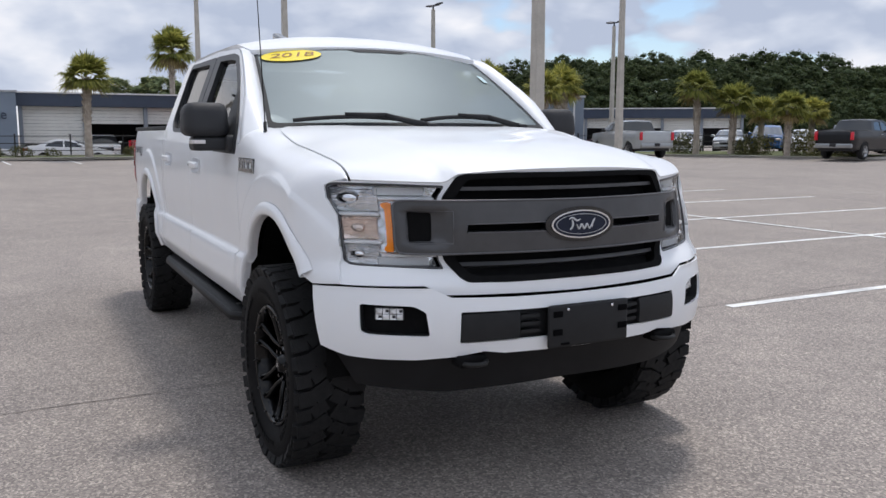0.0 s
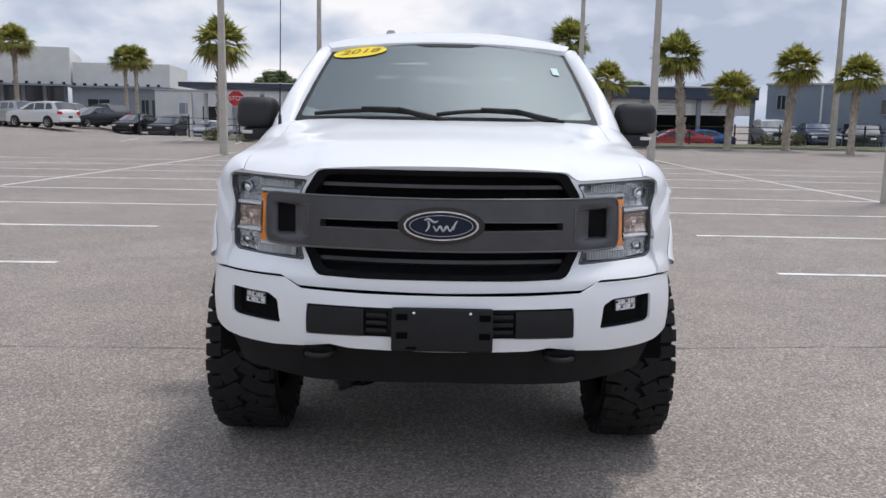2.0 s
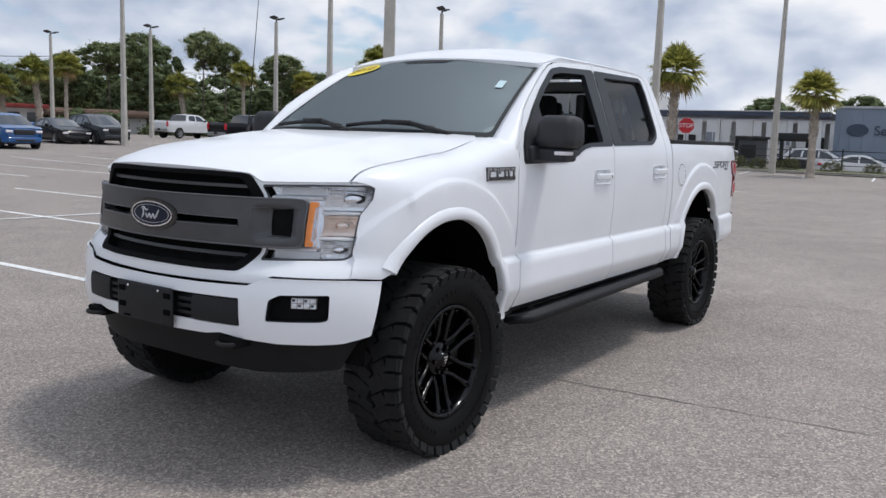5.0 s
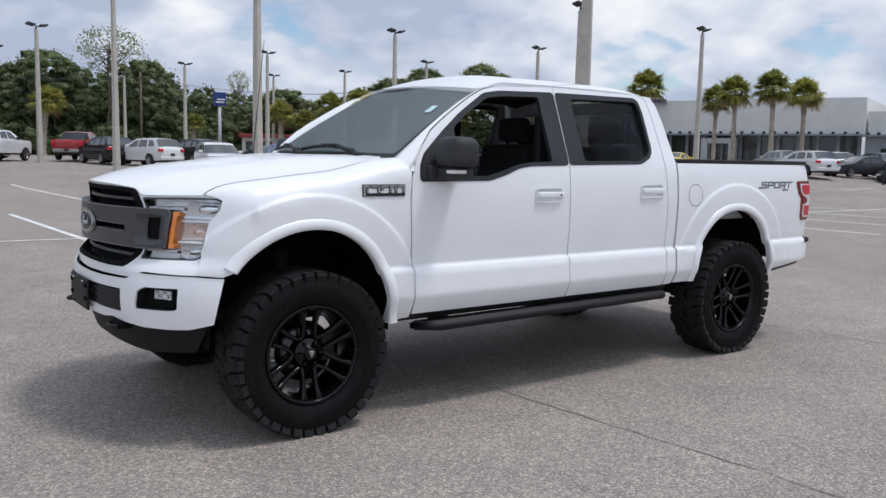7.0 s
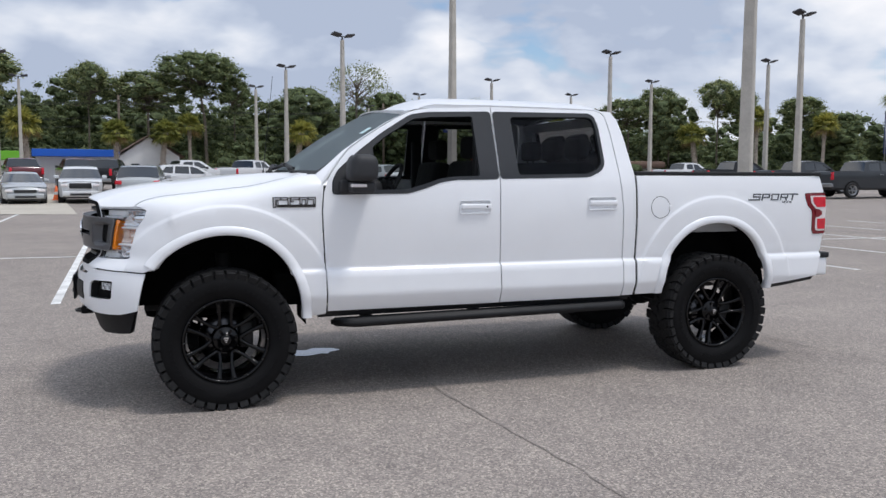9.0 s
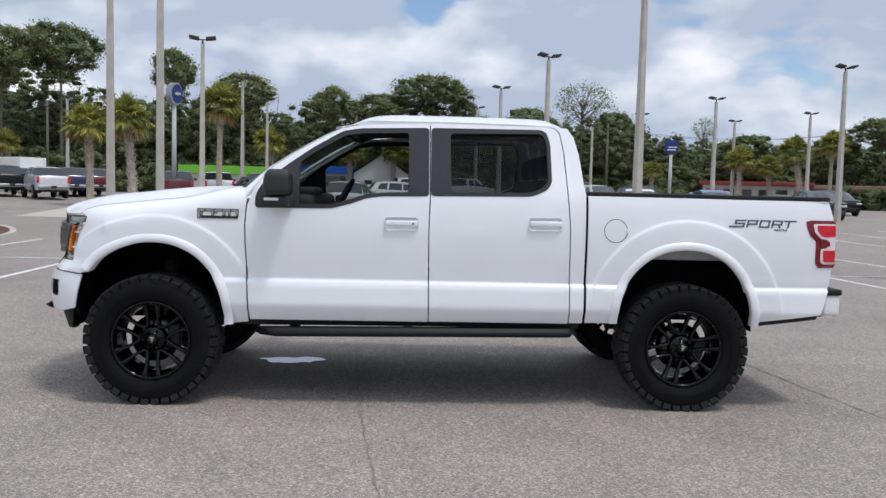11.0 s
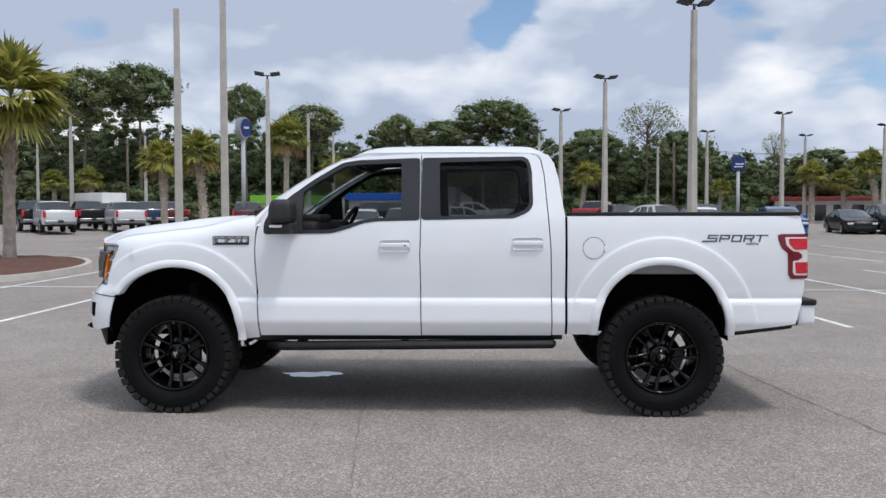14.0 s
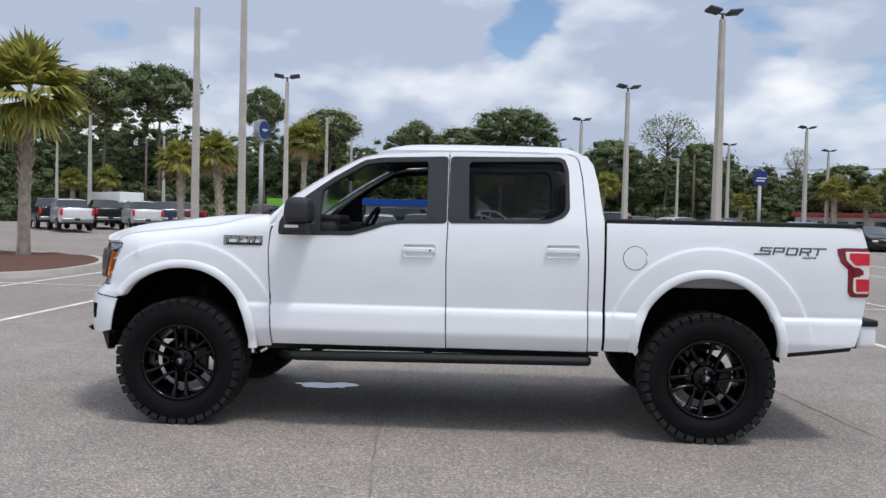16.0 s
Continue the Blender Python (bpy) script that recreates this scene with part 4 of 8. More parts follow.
# wipers
for u0, u1, v1 in ((0.12, 0.86, 0.075), (-0.62, 0.06, 0.085)):
    bm = bmesh.new()
    pts = [ws(lerp(u0, u1, t), 0.02 + v1 * math.sin(math.pi * (0.12 + 0.75 * t)) * 0.75, 0.028) for t in np.linspace(0, 1, 12)]
    pipe(bm, pts, 0.012, 6)
    a, m_, e = ws(u0 - 0.10, -0.01, 0.03), ws(lerp(u0, u1, 0.25), 0.062, 0.046), ws(lerp(u0, u1, 0.58), 0.082, 0.040)
    tube(bm, a, m_, 0.018, 0.013, 8)
    tube(bm, m_, e, 0.013, 0.010, 8)
    box(bm, tuple(a), (0.05, 0.06, 0.03), 0.01)
    part("wiper", bm, black_plastic, truck, "black windscreen wiper")
# windscreen pillars
for s in (-1, 1):
    bm = bmesh.new()
    rows = []
    for i in range(-3, 25):
        v = i / 24
        a = ws(s * 1.0, v, 0.004)
        k = v * (len(A_GAP) - 1)
        j = max(0, min(int(k), len(A_GAP) - 2))
        gx, gz = lerp(A_GAP[j][0], A_GAP[j + 1][0], k - j), lerp(A_GAP[j][1], A_GAP[j + 1][1], k - j)
        b = Vector((gx + 0.004, s * half_width(gz), gz))
        mid = a.lerp(b, 0.5) + Vector((-0.01, s * 0.012, 0.012))
        rows.append([a + Vector((0.02, 0, -0.02)), a, a.lerp(b, 0.25) + Vector((-0.006, s * 0.007, 0.008)), mid, a.lerp(b, 0.8) + Vector((-0.004, s * 0.008, 0.004)), b, b + Vector((0.01, -s * 0.03, -0.01))])
    strip(bm, rows)
    bmesh.ops.recalc_face_normals(bm, faces=bm.faces)
    part("windscreen_pillar", bm, white, truck)
    # corner between wing, pillar and cowl
    rows = []
    for x in (0.40, 0.45, 0.50, 0.55, 0.60, 0.645, 0.675):
        foot = hood_z(x, SEAM) - 0.004 - ROLL
        rows.append([Vector((x, s * y, hood_z(x, y) - d)) for y, d in ((0.66, 0.026), (0.73, 0.009), (0.79, 0.006))] + [wing_pt(s, x, foot + ROLL_L * k) + Vector((0, -s * 0.003, -0.004)) for k in (1.0, 0.85, 0.7, 0.5, 0.3)])
    rows.append([Vector((0.755, s * y, z)) for y, z in ((0.70, 1.545), (0.75, 1.560), (0.80, 1.574), (0.83, 1.578), (0.855, 1.578), (0.88, 1.574), (0.905, 1.560), (0.925, 1.545))])
    bm = strip(bmesh.new(), rows)
    bmesh.ops.recalc_face_normals(bm, faces=bm.faces)
    part("cowl_corner", bm, white, truck)
# cab back wall with window
bm = sheet(bmesh.new(), [(-0.92, 0.60), (0.92, 0.60), (0.94, 1.48), (0.76, 1.95), (-0.76, 1.95), (-0.94, 1.48)], lambda y, z: Vector((2.955 - 0.22 * max(0, z - 1.5), y, z)), 0.1, holes=[rounded([(-0.70, 1.50), (0.70, 1.50), (0.60, 1.86), (-0.60, 1.86)], 0.05)], depth=0.03, out=(1, 0, 0))
part("cab_back", bm, white, truck)
bm = sheet(bmesh.new(), [(-0.71, 1.49), (0.71, 1.49), (0.61, 1.87), (-0.61, 1.87)], lambda y, z: Vector((2.935 - 0.22 * max(0, z - 1.5), y, z)), 0.2, depth=0.0, out=(1, 0, 0))
g = part("rear_window", bm, glass_rear, truck, "tinted rear window")
g.visible_shadow = False

# ---- the front ----


def fr(y, z, lift=0.0):
    """The front face: across by y, up by z, pushed out by lift."""
    x = lerp(nose(y), brow(y), sstep(0.95, 1.25, z)) + 0.05 * max(0.0, z - 1.1)
    return Vector((lerp(x, chin(y), sstep(0.975, 0.875, z)) - lift, y, z))


GRILLE = [(s_ * y, z) for s_, pts in ((-1, [(0.30, 1.308), (0.455, 1.303), (0.482, 1.294), (0.535, 1.212), (0.535, 0.984), (0.490, 0.912), (0.465, 0.897), (0.30, 0.893)]), (1, [(0.30, 0.893), (0.465, 0.897), (0.490, 0.912), (0.535, 0.984), (0.535, 1.212), (0.482, 1.294), (0.455, 1.303), (0.30, 1.308)])) for y, z in pts]


def lamp_outline(s, grow=0.0):
    g_ = grow
    return [(s * y, z) for y, z in ((0.524 - g_, 1.256 + g_), (0.70, 1.263 + g_), (0.872, 1.266 + g_), (0.893 + g_, 1.258), (0.893 + g_, 1.210), (0.864 + g_, 1.144), (0.862 + g_, 1.00), (0.860 + g_, 0.972), (0.840, 0.957 - g_), (0.535 - g_, 0.944 - g_), (0.550, 0.984), (0.550, 1.212))]


fas = [(0.03 * i, lip_z(0.03 * i) - 0.003) for i in range(-29, 30)]
fas += [(0.897, 1.262), (0.898, 1.210), (0.869, 1.144), (0.867, 1.00), (0.880, 0.955), (0.886, 0.884), (0.625, 0.886), (0.550, 0.849), (0.0, 0.842), (-0.550, 0.849), (-0.625, 0.886), (-0.886, 0.884), (-0.880, 0.955), (-0.867, 1.00), (-0.869, 1.144), (-0.898, 1.210), (-0.897, 1.262)]
bm = sheet(bmesh.new(), fas, fr, 0.0135, holes=[rounded(GRILLE, 0.02)] + [rounded(lamp_outline(s, 0.003), 0.015) for s in (-1, 1)], depth=0.010, out=(-1, 0, 0))
part("front_panel", bm, white, truck)
bm = strip(bmesh.new(), [[fr(y, 0.90, -0.03), fr(y, 0.85, -0.05), fr(y, 0.82, -0.04), fr(y, 0.78, -0.03)] for y in np.linspace(-0.93, 0.93, 61)])
part("bumper_gap_filler", bm, liner, truck)

grille = part("grille", sheet(bmesh.new(), GRILLE, lambda y, z: fr(y, z, -0.06), 0.08, depth=0, out=(-1, 0, 0)), mesh_black, truck, "dark grey grille with black mesh")
bm = sheet(bmesh.new(), rounded(GRILLE, 0.02), lambda y, z: fr(y, z, 0.006), 0.03, holes=[rounded([(y * 0.93, 1.104 + (z - 1.104) * 0.90) for y, z in GRILLE], 0.02)], depth=0.06, out=(-1, 0, 0))
part("surround", bm, mesh_black, grille, "black grille surround")
# the broad double bar
bar = [(-0.640, 1.204), (-0.688, 1.200), (-0.700, 1.180), (-0.700, 1.030), (-0.690, 1.004), (-0.640, 1.000), (-0.40, 1.003), (0, 1.004), (0.40, 1.003), (0.640, 1.000), (0.690, 1.004), (0.700, 1.030), (0.700, 1.180), (0.688, 1.200), (0.640, 1.204), (0.40, 1.204), (0, 1.203), (-0.40, 1.204)]
slots = [[(s * 0.150, 1.082), (s * 0.464, 1.083), (s * 0.462, 1.115), (s * 0.150, 1.118)] for s in (-1, 1)]
pock = [rounded([(s * 0.573, 1.048), (s * 0.646, 1.048), (s * 0.646, 1.156), (s * 0.573, 1.156)], 0.010) for s in (-1, 1)]


def bar_pt(y, z):
    a = abs(y)
    dip = 0.036 * sstep(0.508, 0.572, a) * sstep(1.034, 1.046, z) * sstep(1.170, 1.158, z) * sstep(0.657, 0.649, a)
    return fr(y, z, 0.044 - 0.10 * abs(z - 1.104) ** 1.3 - 0.026 * sstep(0.55, 0.70, a) - dip)


ramps = [[(s * 0.515, z), (s * 0.655, z)] for s in (-1, 1) for z in (1.034, 1.0395, 1.1645, 1.170)]
bm = sheet(bmesh.new(), rounded(bar, 0.02), bar_pt, 0.025, holes=slots + pock, depth=0.05, out=(-1, 0, 0), folds=ramps)
gbar = part("grille_bar", bm, grey_paint, grille, "dark grey double grille bar")
# pressed edges round the bar, its slots and pockets, lightened to paint their highlight
for loop, r in ((rounded(bar, 0.02), 0.0042), *[(q, 0.0026) for q in slots], *[([(sd * 0.512, 1.040), (sd * 0.653, 1.040), (sd * 0.653, 1.164), (sd * 0.512, 1.164)], 0.0022) for sd in (-1, 1)]):
    ring = []
    for a, b in zip(loop, loop[1:] + loop[:1]):
        n = max(1, int(math.dist(a, b) / 0.03))
        ring += [bar_pt(lerp(a[0], b[0], i / n), lerp(a[1], b[1], i / n)) - Vector((0.0005, 0, 0)) for i in range(n)]
    part("bar_edge", pipe(bmesh.new(), ring + ring[:1], r, 6), bar_edge_highlight, gbar)
for s in (-1, 1):
    bm = sheet(bmesh.new(), [(s * 0.565, 1.038), (s * 0.658, 1.03), (s * 0.658, 1.17), (s * 0.565, 1.165)], lambda y, z: fr(y, z, -0.0035), 0.04, depth=0, out=(-1, 0, 0))
    part("pocket", bm, mesh_black, grille)
for z0 in (1.246, 0.956):
    bm = sheet(bmesh.new(), rounded([(-0.475, z0 - 0.007), (0.475, z0 - 0.007), (0.475, z0 + 0.007), (-0.475, z0 + 0.007)], 0.004, 2), lambda y, z: fr(y, z, -0.012), 0.04, depth=0.03, out=(-1, 0, 0))
    part("grille_slat", bm, grey_paint, grille)


def ellipse(cx, cz, a, b, n=40):
    return [(cx + a * math.cos(2 * math.pi * i / n), cz + b * math.sin(2 * math.pi * i / n)) for i in range(n)]


EM_Z = 1.104
em = part("emblem", sheet(bmesh.new(), ellipse(0, EM_Z, 0.163, 0.070), lambda y, z: fr(y, z, 0.050), 0.05, depth=0.05, out=(-1, 0, 0)), gloss_black, truck, "oval chrome and blue emblem")
part("ring", sheet(bmesh.new(), ellipse(0, EM_Z, 0.140, 0.056), lambda y, z: fr(y, z, 0.056), 0.05, holes=[ellipse(0, EM_Z, 0.1325, 0.0505)], depth=0.006, out=(-1, 0, 0)), chrome, em)
part("field", sheet(bmesh.new(), ellipse(0, EM_Z, 0.132, 0.0505), lambda y, z: fr(y, z, 0.053), 0.05, depth=0, out=(-1, 0, 0)), badge_blue, em, "deep blue enamel field")
part("inner_ring", sheet(bmesh.new(), ellipse(0, EM_Z, 0.119, 0.0405), lambda y, z: fr(y, z, 0.055), 0.05, holes=[ellipse(0, EM_Z, 0.1165, 0.0385)], depth=0.002, out=(-1, 0, 0)), badge_silver, em)


def flourish(pts, wide):
    """A raised stroke that swells in its middle, along a bent line on the emblem."""
    rows = []
    for i, (y, z) in enumerate(pts):
        a, b = Vector(pts[max(0, i - 1)]), Vector(pts[min(len(pts) - 1, i + 1)])
        n = Vector((-(b - a).y, (b - a).x)).normalized() * wide * (0.55 + 0.45 * math.sin(math.pi * i / (len(pts) - 1)))
        rows.append([fr(y + n.x, EM_Z + z + n.y, 0.0545), fr(y + n.x * 0.6, EM_Z + z + n.y * 0.6, 0.0575), fr(y - n.x * 0.6, EM_Z + z - n.y * 0.6, 0.0575), fr(y - n.x, EM_Z + z - n.y, 0.0545)])
    return strip(bmesh.new(), rows)


us = np.linspace(0, 1, 25)
for stroke in ([(lerp(0.062, 0.012, u), 0.020 + 0.006 * math.sin(2 * math.pi * u)) for u in us], [(0.050 - 0.012 * math.sin(2.6 * u) + 0.014 * u, 0.019 - 0.040 * u) for u in us],
               [(lerp(0.030, -0.046, u), -0.010 + 0.009 * math.cos(6 * math.pi * u)) for u in us], [(lerp(-0.060, -0.046, u) + 0.004 * math.sin(3 * u), 0.020 - 0.034 * u) for u in us]):
    part("script_stroke", flourish(stroke, 0.0042), badge_silver, em, "silver flourish as a plain shape")

# headlamps
for s in (-1, 1):
    o = (-1, s * 0.8, 0)
    lo = rounded(lamp_outline(s), 0.015)
    hl = part("headlamp", sheet(bmesh.new(), lo, lambda y, z: fr(y, z, -0.050), 0.05, depth=0, out=o), chrome_dull, truck, "clear headlamp with chrome reflectors")
    bm = sheet(bmesh.new(), lo, lambda y, z: fr(y, z, -0.006), 0.05, depth=0, out=o)
    g = part("lamp_lens", bm, glass_lamp, hl, "clear lamp lens")
    g.visible_shadow = False
    bm = sheet(bmesh.new(), rounded(lamp_outline(s), 0.015), lambda y, z: fr(y, z, 0.002), 0.04, holes=[rounded([(lerp(s * 0.725, y, 0.968), lerp(1.1, z, 0.962)) for y, z in lamp_outline(s)], 0.012)], depth=0.02, out=o)
    part("lamp_rim", bm, mat("lamp_rim_dark", (0.05, 0.05, 0.055), 0.3, coat=0.5) if s < 0 else MATS["lamp_rim_dark"], hl)
    am = rounded([(s * 0.700, 1.006), (s * 0.730, 1.008), (s * 0.730, 1.024), (s * 0.721, 1.030), (s * 0.721, 1.170), (s * 0.732, 1.176), (s * 0.732, 1.192), (s * 0.700, 1.194)], 0.006, 2)
    part("amber_reflector", sheet(bmesh.new(), am, lambda y, z: fr(y, z, 0.004), 0.03, depth=0.05, out=o), amber, hl, "amber side reflector")
    # chambers: shelves between the reflectors, with bright front edges
    for y0, y1, z0 in ((0.734, 0.860, 1.146), (0.734, 0.860, 1.040), (0.555, 0.735, 1.206), (0.545, 0.735, 0.990)):
        part("chamber_wall", strip(bmesh.new(), [[fr(s * y, z0 - 0.010, -0.050), fr(s * y, z0 - 0.0045, -0.012), fr(s * y, z0 + 0.0045, -0.012), fr(s * y, z0 + 0.010, -0.050)] for y in np.linspace(y0, y1, 6)]), lamp_silver, hl)
    # stepped reflectors: each chamber is a stack of tilted facets
    for nm, y0, y1, z0, z1, n, mt in (("upper_reflector", 0.730, 0.884, 1.158, 1.252, 7, chrome_dull), ("indicator", 0.738, 0.852, 1.052, 1.136, 6, amber_dim), ("lower_reflector", 0.736, 0.852, 0.962, 1.030, 6, bright_facet)):
        bm = bmesh.new()
        for j in range(4):
            ya, yb = lerp(y0, y1, j / 4), lerp(y0, y1, (j + 1) / 4)
            cup = [-0.020, -0.032, -0.036, -0.030, -0.016]
            rows = []
            for i in range(n + 1):
                z = lerp(z0, z1, i / n)
                k = 0.009 * (1 - (2 * i / n - 1) ** 2)
                rows.append([fr(s * ya, z, cup[j] - k), fr(s * yb, z, cup[j + 1] - k)])
                rows.append([fr(s * ya, z, cup[j] - k - 0.006), fr(s * yb, z, cup[j + 1] - k - 0.006)])
            strip(bm, rows)
        part(nm, bm, mt, hl, "orange indicator chamber" if nm == "indicator" else "", smooth=False)
    # projector lens above, small bulb shields
    for y0, z0, w0, h0, mt in ((0.820, 1.208, 0.026, 0.020, chrome), (0.795, 1.094, 0.020, 0.017, amber), (0.805, 0.995, 0.018, 0.014, chrome)):
        ring = []
        for k, dep in ((1.25, -0.040), (1.0, -0.018), (0.62, -0.014), (0.30, -0.011), (0.0, -0.010)):
            ring.append([fr(s * y0 + k * w0 * math.cos(a), z0 + k * h0 * math.sin(a), dep - (0.02 if mt is amber else 0)) for a in np.linspace(0, 2 * math.pi, 15)[:-1]])
        part("projector", strip(bmesh.new(), ring, closed=True), amber_dim if mt is amber else mt, hl)
    for z0, z1, ya, n in ((1.220, 1.250, 0.585, 14), (0.952, 0.982, 0.575, 15)):
        bm = bmesh.new()
        for i in range(n):
            y = ya + 0.0115 * i
            strip(bm, [[fr(s * y, z0, -0.020), fr(s * y, z1, -0.020)], [fr(s * (y + 0.007), z0, -0.036), fr(s * (y + 0.007), z1, -0.036)], [fr(s * (y + 0.0115), z0, -0.020), fr(s * (y + 0.0115), z1, -0.020)]])
        part("lamp_fin", bm, lamp_silver, hl, smooth=False)["kind"] = "stuff"

# ---- front bumper ----


def bump_x(y):
    u = min(abs(y) / 0.995, 0.9999)
    return -0.30 - 0.585 * (1 - u**2.15) ** (1 / 2.15)


def bp(t, z, lift=0.0):
    """The bumper with t running along its curve, so that it wraps round the corners."""
    a = max(-1.0, min(1.0, t)) * math.pi / 2
    k = 2 / 2.15
    c = math.copysign(abs(math.sin(a)) ** k, a)
    crown = 0.022 * (1 - ((z - 0.73) / 0.14) ** 2) if 0.59 < z < 0.87 else 0.0
    r = 1 + (crown + lift)
    x = -0.30 - (0.565 + crown + lift) * max(0.0, math.cos(a)) ** k
    if abs(t) > 1:
        x = -0.30 + (abs(t) - 1) * 0.9
    return Vector((x, c * (0.978 + (crown + lift) * 0.6), z))


def t_of(y):
    return math.copysign(math.asin(min(1.0, (abs(y) / 0.985)) ** (2.15 / 2)) / (math.pi / 2), y)


top_line = [(0.0, 0.837), (0.30, 0.838), (0.540, 0.843), (0.612, 0.878), (0.80, 0.878), (0.90, 0.877)]
low_line = [(0.88, 0.612), (0.80, 0.606), (0.66, 0.604), (0.53, 0.614), (0.42, 0.632), (0.34, 0.620), (0.0, 0.618)]
half = [(t_of(y), z) for y, z in top_line] + [(0.866, 0.870), (0.815, 0.64)] + [(t_of(y), z) for y, z in low_line]
outl = half + [(-t, z) for t, z in half[::-1][1:-1]]
fogh = [rounded([(s * t_of(y), z) for y, z in ((0.842, 0.818), (0.672, 0.813), (0.630, 0.790), (0.617, 0.697), (0.815, 0.703), (0.838, 0.712))], 0.012) for s in (-1, 1)]
cen = rounded([(t_of(y), z) for y, z in ((-0.508, 0.788), (0.508, 0.788), (0.512, 0.668), (0.28, 0.672), (-0.28, 0.672), (-0.512, 0.668))], 0.006)
bm = sheet(bmesh.new(), outl, bp, 0.016, holes=fogh + [cen], depth=0.010, out=(-1, 0, 0))
bumper = part("front_bumper", bm, white, truck, "white front bumper")
part("insert_backing", sheet(bmesh.new(), [(t_of(-0.57), 0.80), (t_of(0.57), 0.80), (t_of(0.57), 0.655), (t_of(-0.57), 0.655)], lambda t, z: bp(t, z, -0.035), 0.06, depth=0, out=(-1, 0, 0)), black_plastic, bumper)
for s in (-1, 1):
    pan = rounded([(t_of(s * 0.285), 0.782), (t_of(s * 0.504), 0.780), (t_of(s * 0.508), 0.674), (t_of(s * 0.285), 0.678)], 0.008)
    part("insert_panel", sheet(bmesh.new(), pan, lambda t, z: bp(t, z, 0.006 - 0.25 * max(0, z - 0.765)), 0.03, depth=0.04, out=(-1, 0, 0)), black_plastic, bumper, "dark grey bumper insert")
    bm = bmesh.new()
    for z0 in (0.692, 0.722, 0.752):
        sheet(bm, [(t_of(s * 0.200), z0), (t_of(s * 0.278), z0), (t_of(s * 0.278), z0 + 0.014), (t_of(s * 0.200), z0 + 0.014)], lambda t, z: bp(t, z, -0.004), 0.04, depth=0.03, out=(-1, 0, 0))
    part("louvre", bm, black_plastic, bumper)
    part("fog_recess", sheet(bmesh.new(), [(s * t_of(y), z) for y, z in ((0.875, 0.830), (0.60, 0.825), (0.60, 0.68), (0.875, 0.69))], lambda t, z: bp(t, z, -0.060), 0.05, depth=0, out=(-1, 0, 0)), mesh_black, bumper)
    ring = fogh[0 if s < 0 else 1]
    part("fog_bezel", strip(bmesh.new(), [[bp(t, z, -0.009) for t, z in ring], [bp(t, z, -0.062) for t, z in ring]], closed=True), black_plastic, bumper)
    fo = rounded([(s * t_of(y), z) for y, z in ((0.805, 0.802), (0.708, 0.799), (0.706, 0.752), (0.801, 0.754))], 0.006)
    fog = part("fog_lamp", sheet(bmesh.new(), fo, lambda t, z: bp(t, z, -0.047), 0.02, depth=0.004, out=(-1, 0, 0)), trim_grey, bumper, "rectangular fog lamp")
    for i in range(4):
        for j in range(2):
            ya, yb, za, zb = 0.711 + 0.0225 * i, 0.711 + 0.0225 * i + 0.0205, 0.7545 + 0.0225 * j, 0.7545 + 0.0225 * j + 0.0205
            tip = ((ya + yb) / 2 + 0.006 * (-1) ** (i + j), (za + zb) / 2)
            bm = bmesh.new()
            ring = [bm.verts.new(bp(s * t_of(y), z, -0.044)) for y, z in ((ya, za), (yb, za), (yb, zb), (ya, zb))]
            peak = bm.verts.new(bp(s * t_of(tip[0]), tip[1], -0.050 if (i + j) % 2 else -0.039))
            for k in range(4):
                bm.faces.new((ring[k], ring[(k + 1) % 4], peak))
            bmesh.ops.recalc_face_normals(bm, faces=bm.faces)
            part("facet", bm, fog_facet, fog, smooth=False)
    bm = sheet(bmesh.new(), fo, lambda t, z: bp(t, z, -0.038), 0.04, depth=0, out=(-1, 0, 0))
    part("fog_lens", bm, glass_lamp, bumper).visible_shadow = False
    # tow hook
    bm = bmesh.new()
    box(bm, (bump_x(0.465) + 0.035, s * 0.465, 0.596), (0.08, 0.12, 0.045), 0.012)
    part("tow_hook_cover", bm, mesh_black, bumper)
    c = Vector((bump_x(0.46) + 0.015, s * 0.46, 0.592))
    rod = [[c + Vector(((0.05 + 0.010 * math.cos(b)) * math.cos(a), (0.05 + 0.010 * math.cos(b)) * math.sin(a), 0.010 * math.sin(b))) for b in np.linspace(0, 2 * math.pi, 9)[:-1]] for a in np.linspace(math.pi * 0.5, math.pi * 1.5, 13)]
    part("tow_hook", strip(bmesh.new(), rod, closed=True), steel_dark, bumper)
# plate bracket
bm = bmesh.new()
box(bm, (-0.898, -0.010, 0.712), (0.016, 0.380, 0.170), 0.010)
pb = part("plate_bracket", bm, black_plastic, bumper, "empty black number plate bracket")
# slots drawn as black pads, their shade in the colour
for y, z, w0, h0 in ((-0.17, 0.762, 0.042, 0.024), (-0.17, 0.690, 0.042, 0.024), (0.14, 0.762, 0.042, 0.024), (0.14, 0.690, 0.042, 0.024), (0.105, 0.642, 0.040, 0.008)):
    part("bracket_slot", box(bmesh.new(), (-0.908, y, z), (0.006, w0, h0), 0.002), gap_shade, pb)
for y in (-0.115, 0.095):
    part("bracket_screw", tube(bmesh.new(), (-0.905, y, 0.778), (-0.912, y, 0.778), 0.006, None, 8), chrome, pb)
# air dam
vt = [(t_of(y), z) for y, z in ((-0.93, 0.62), (-0.66, 0.612), (-0.42, 0.640), (0.0, 0.628), (0.42, 0.640), (0.66, 0.612), (0.93, 0.62), (0.88, 0.480), (0.55, 0.446), (0.0, 0.462), (-0.55, 0.446), (-0.88, 0.480))]
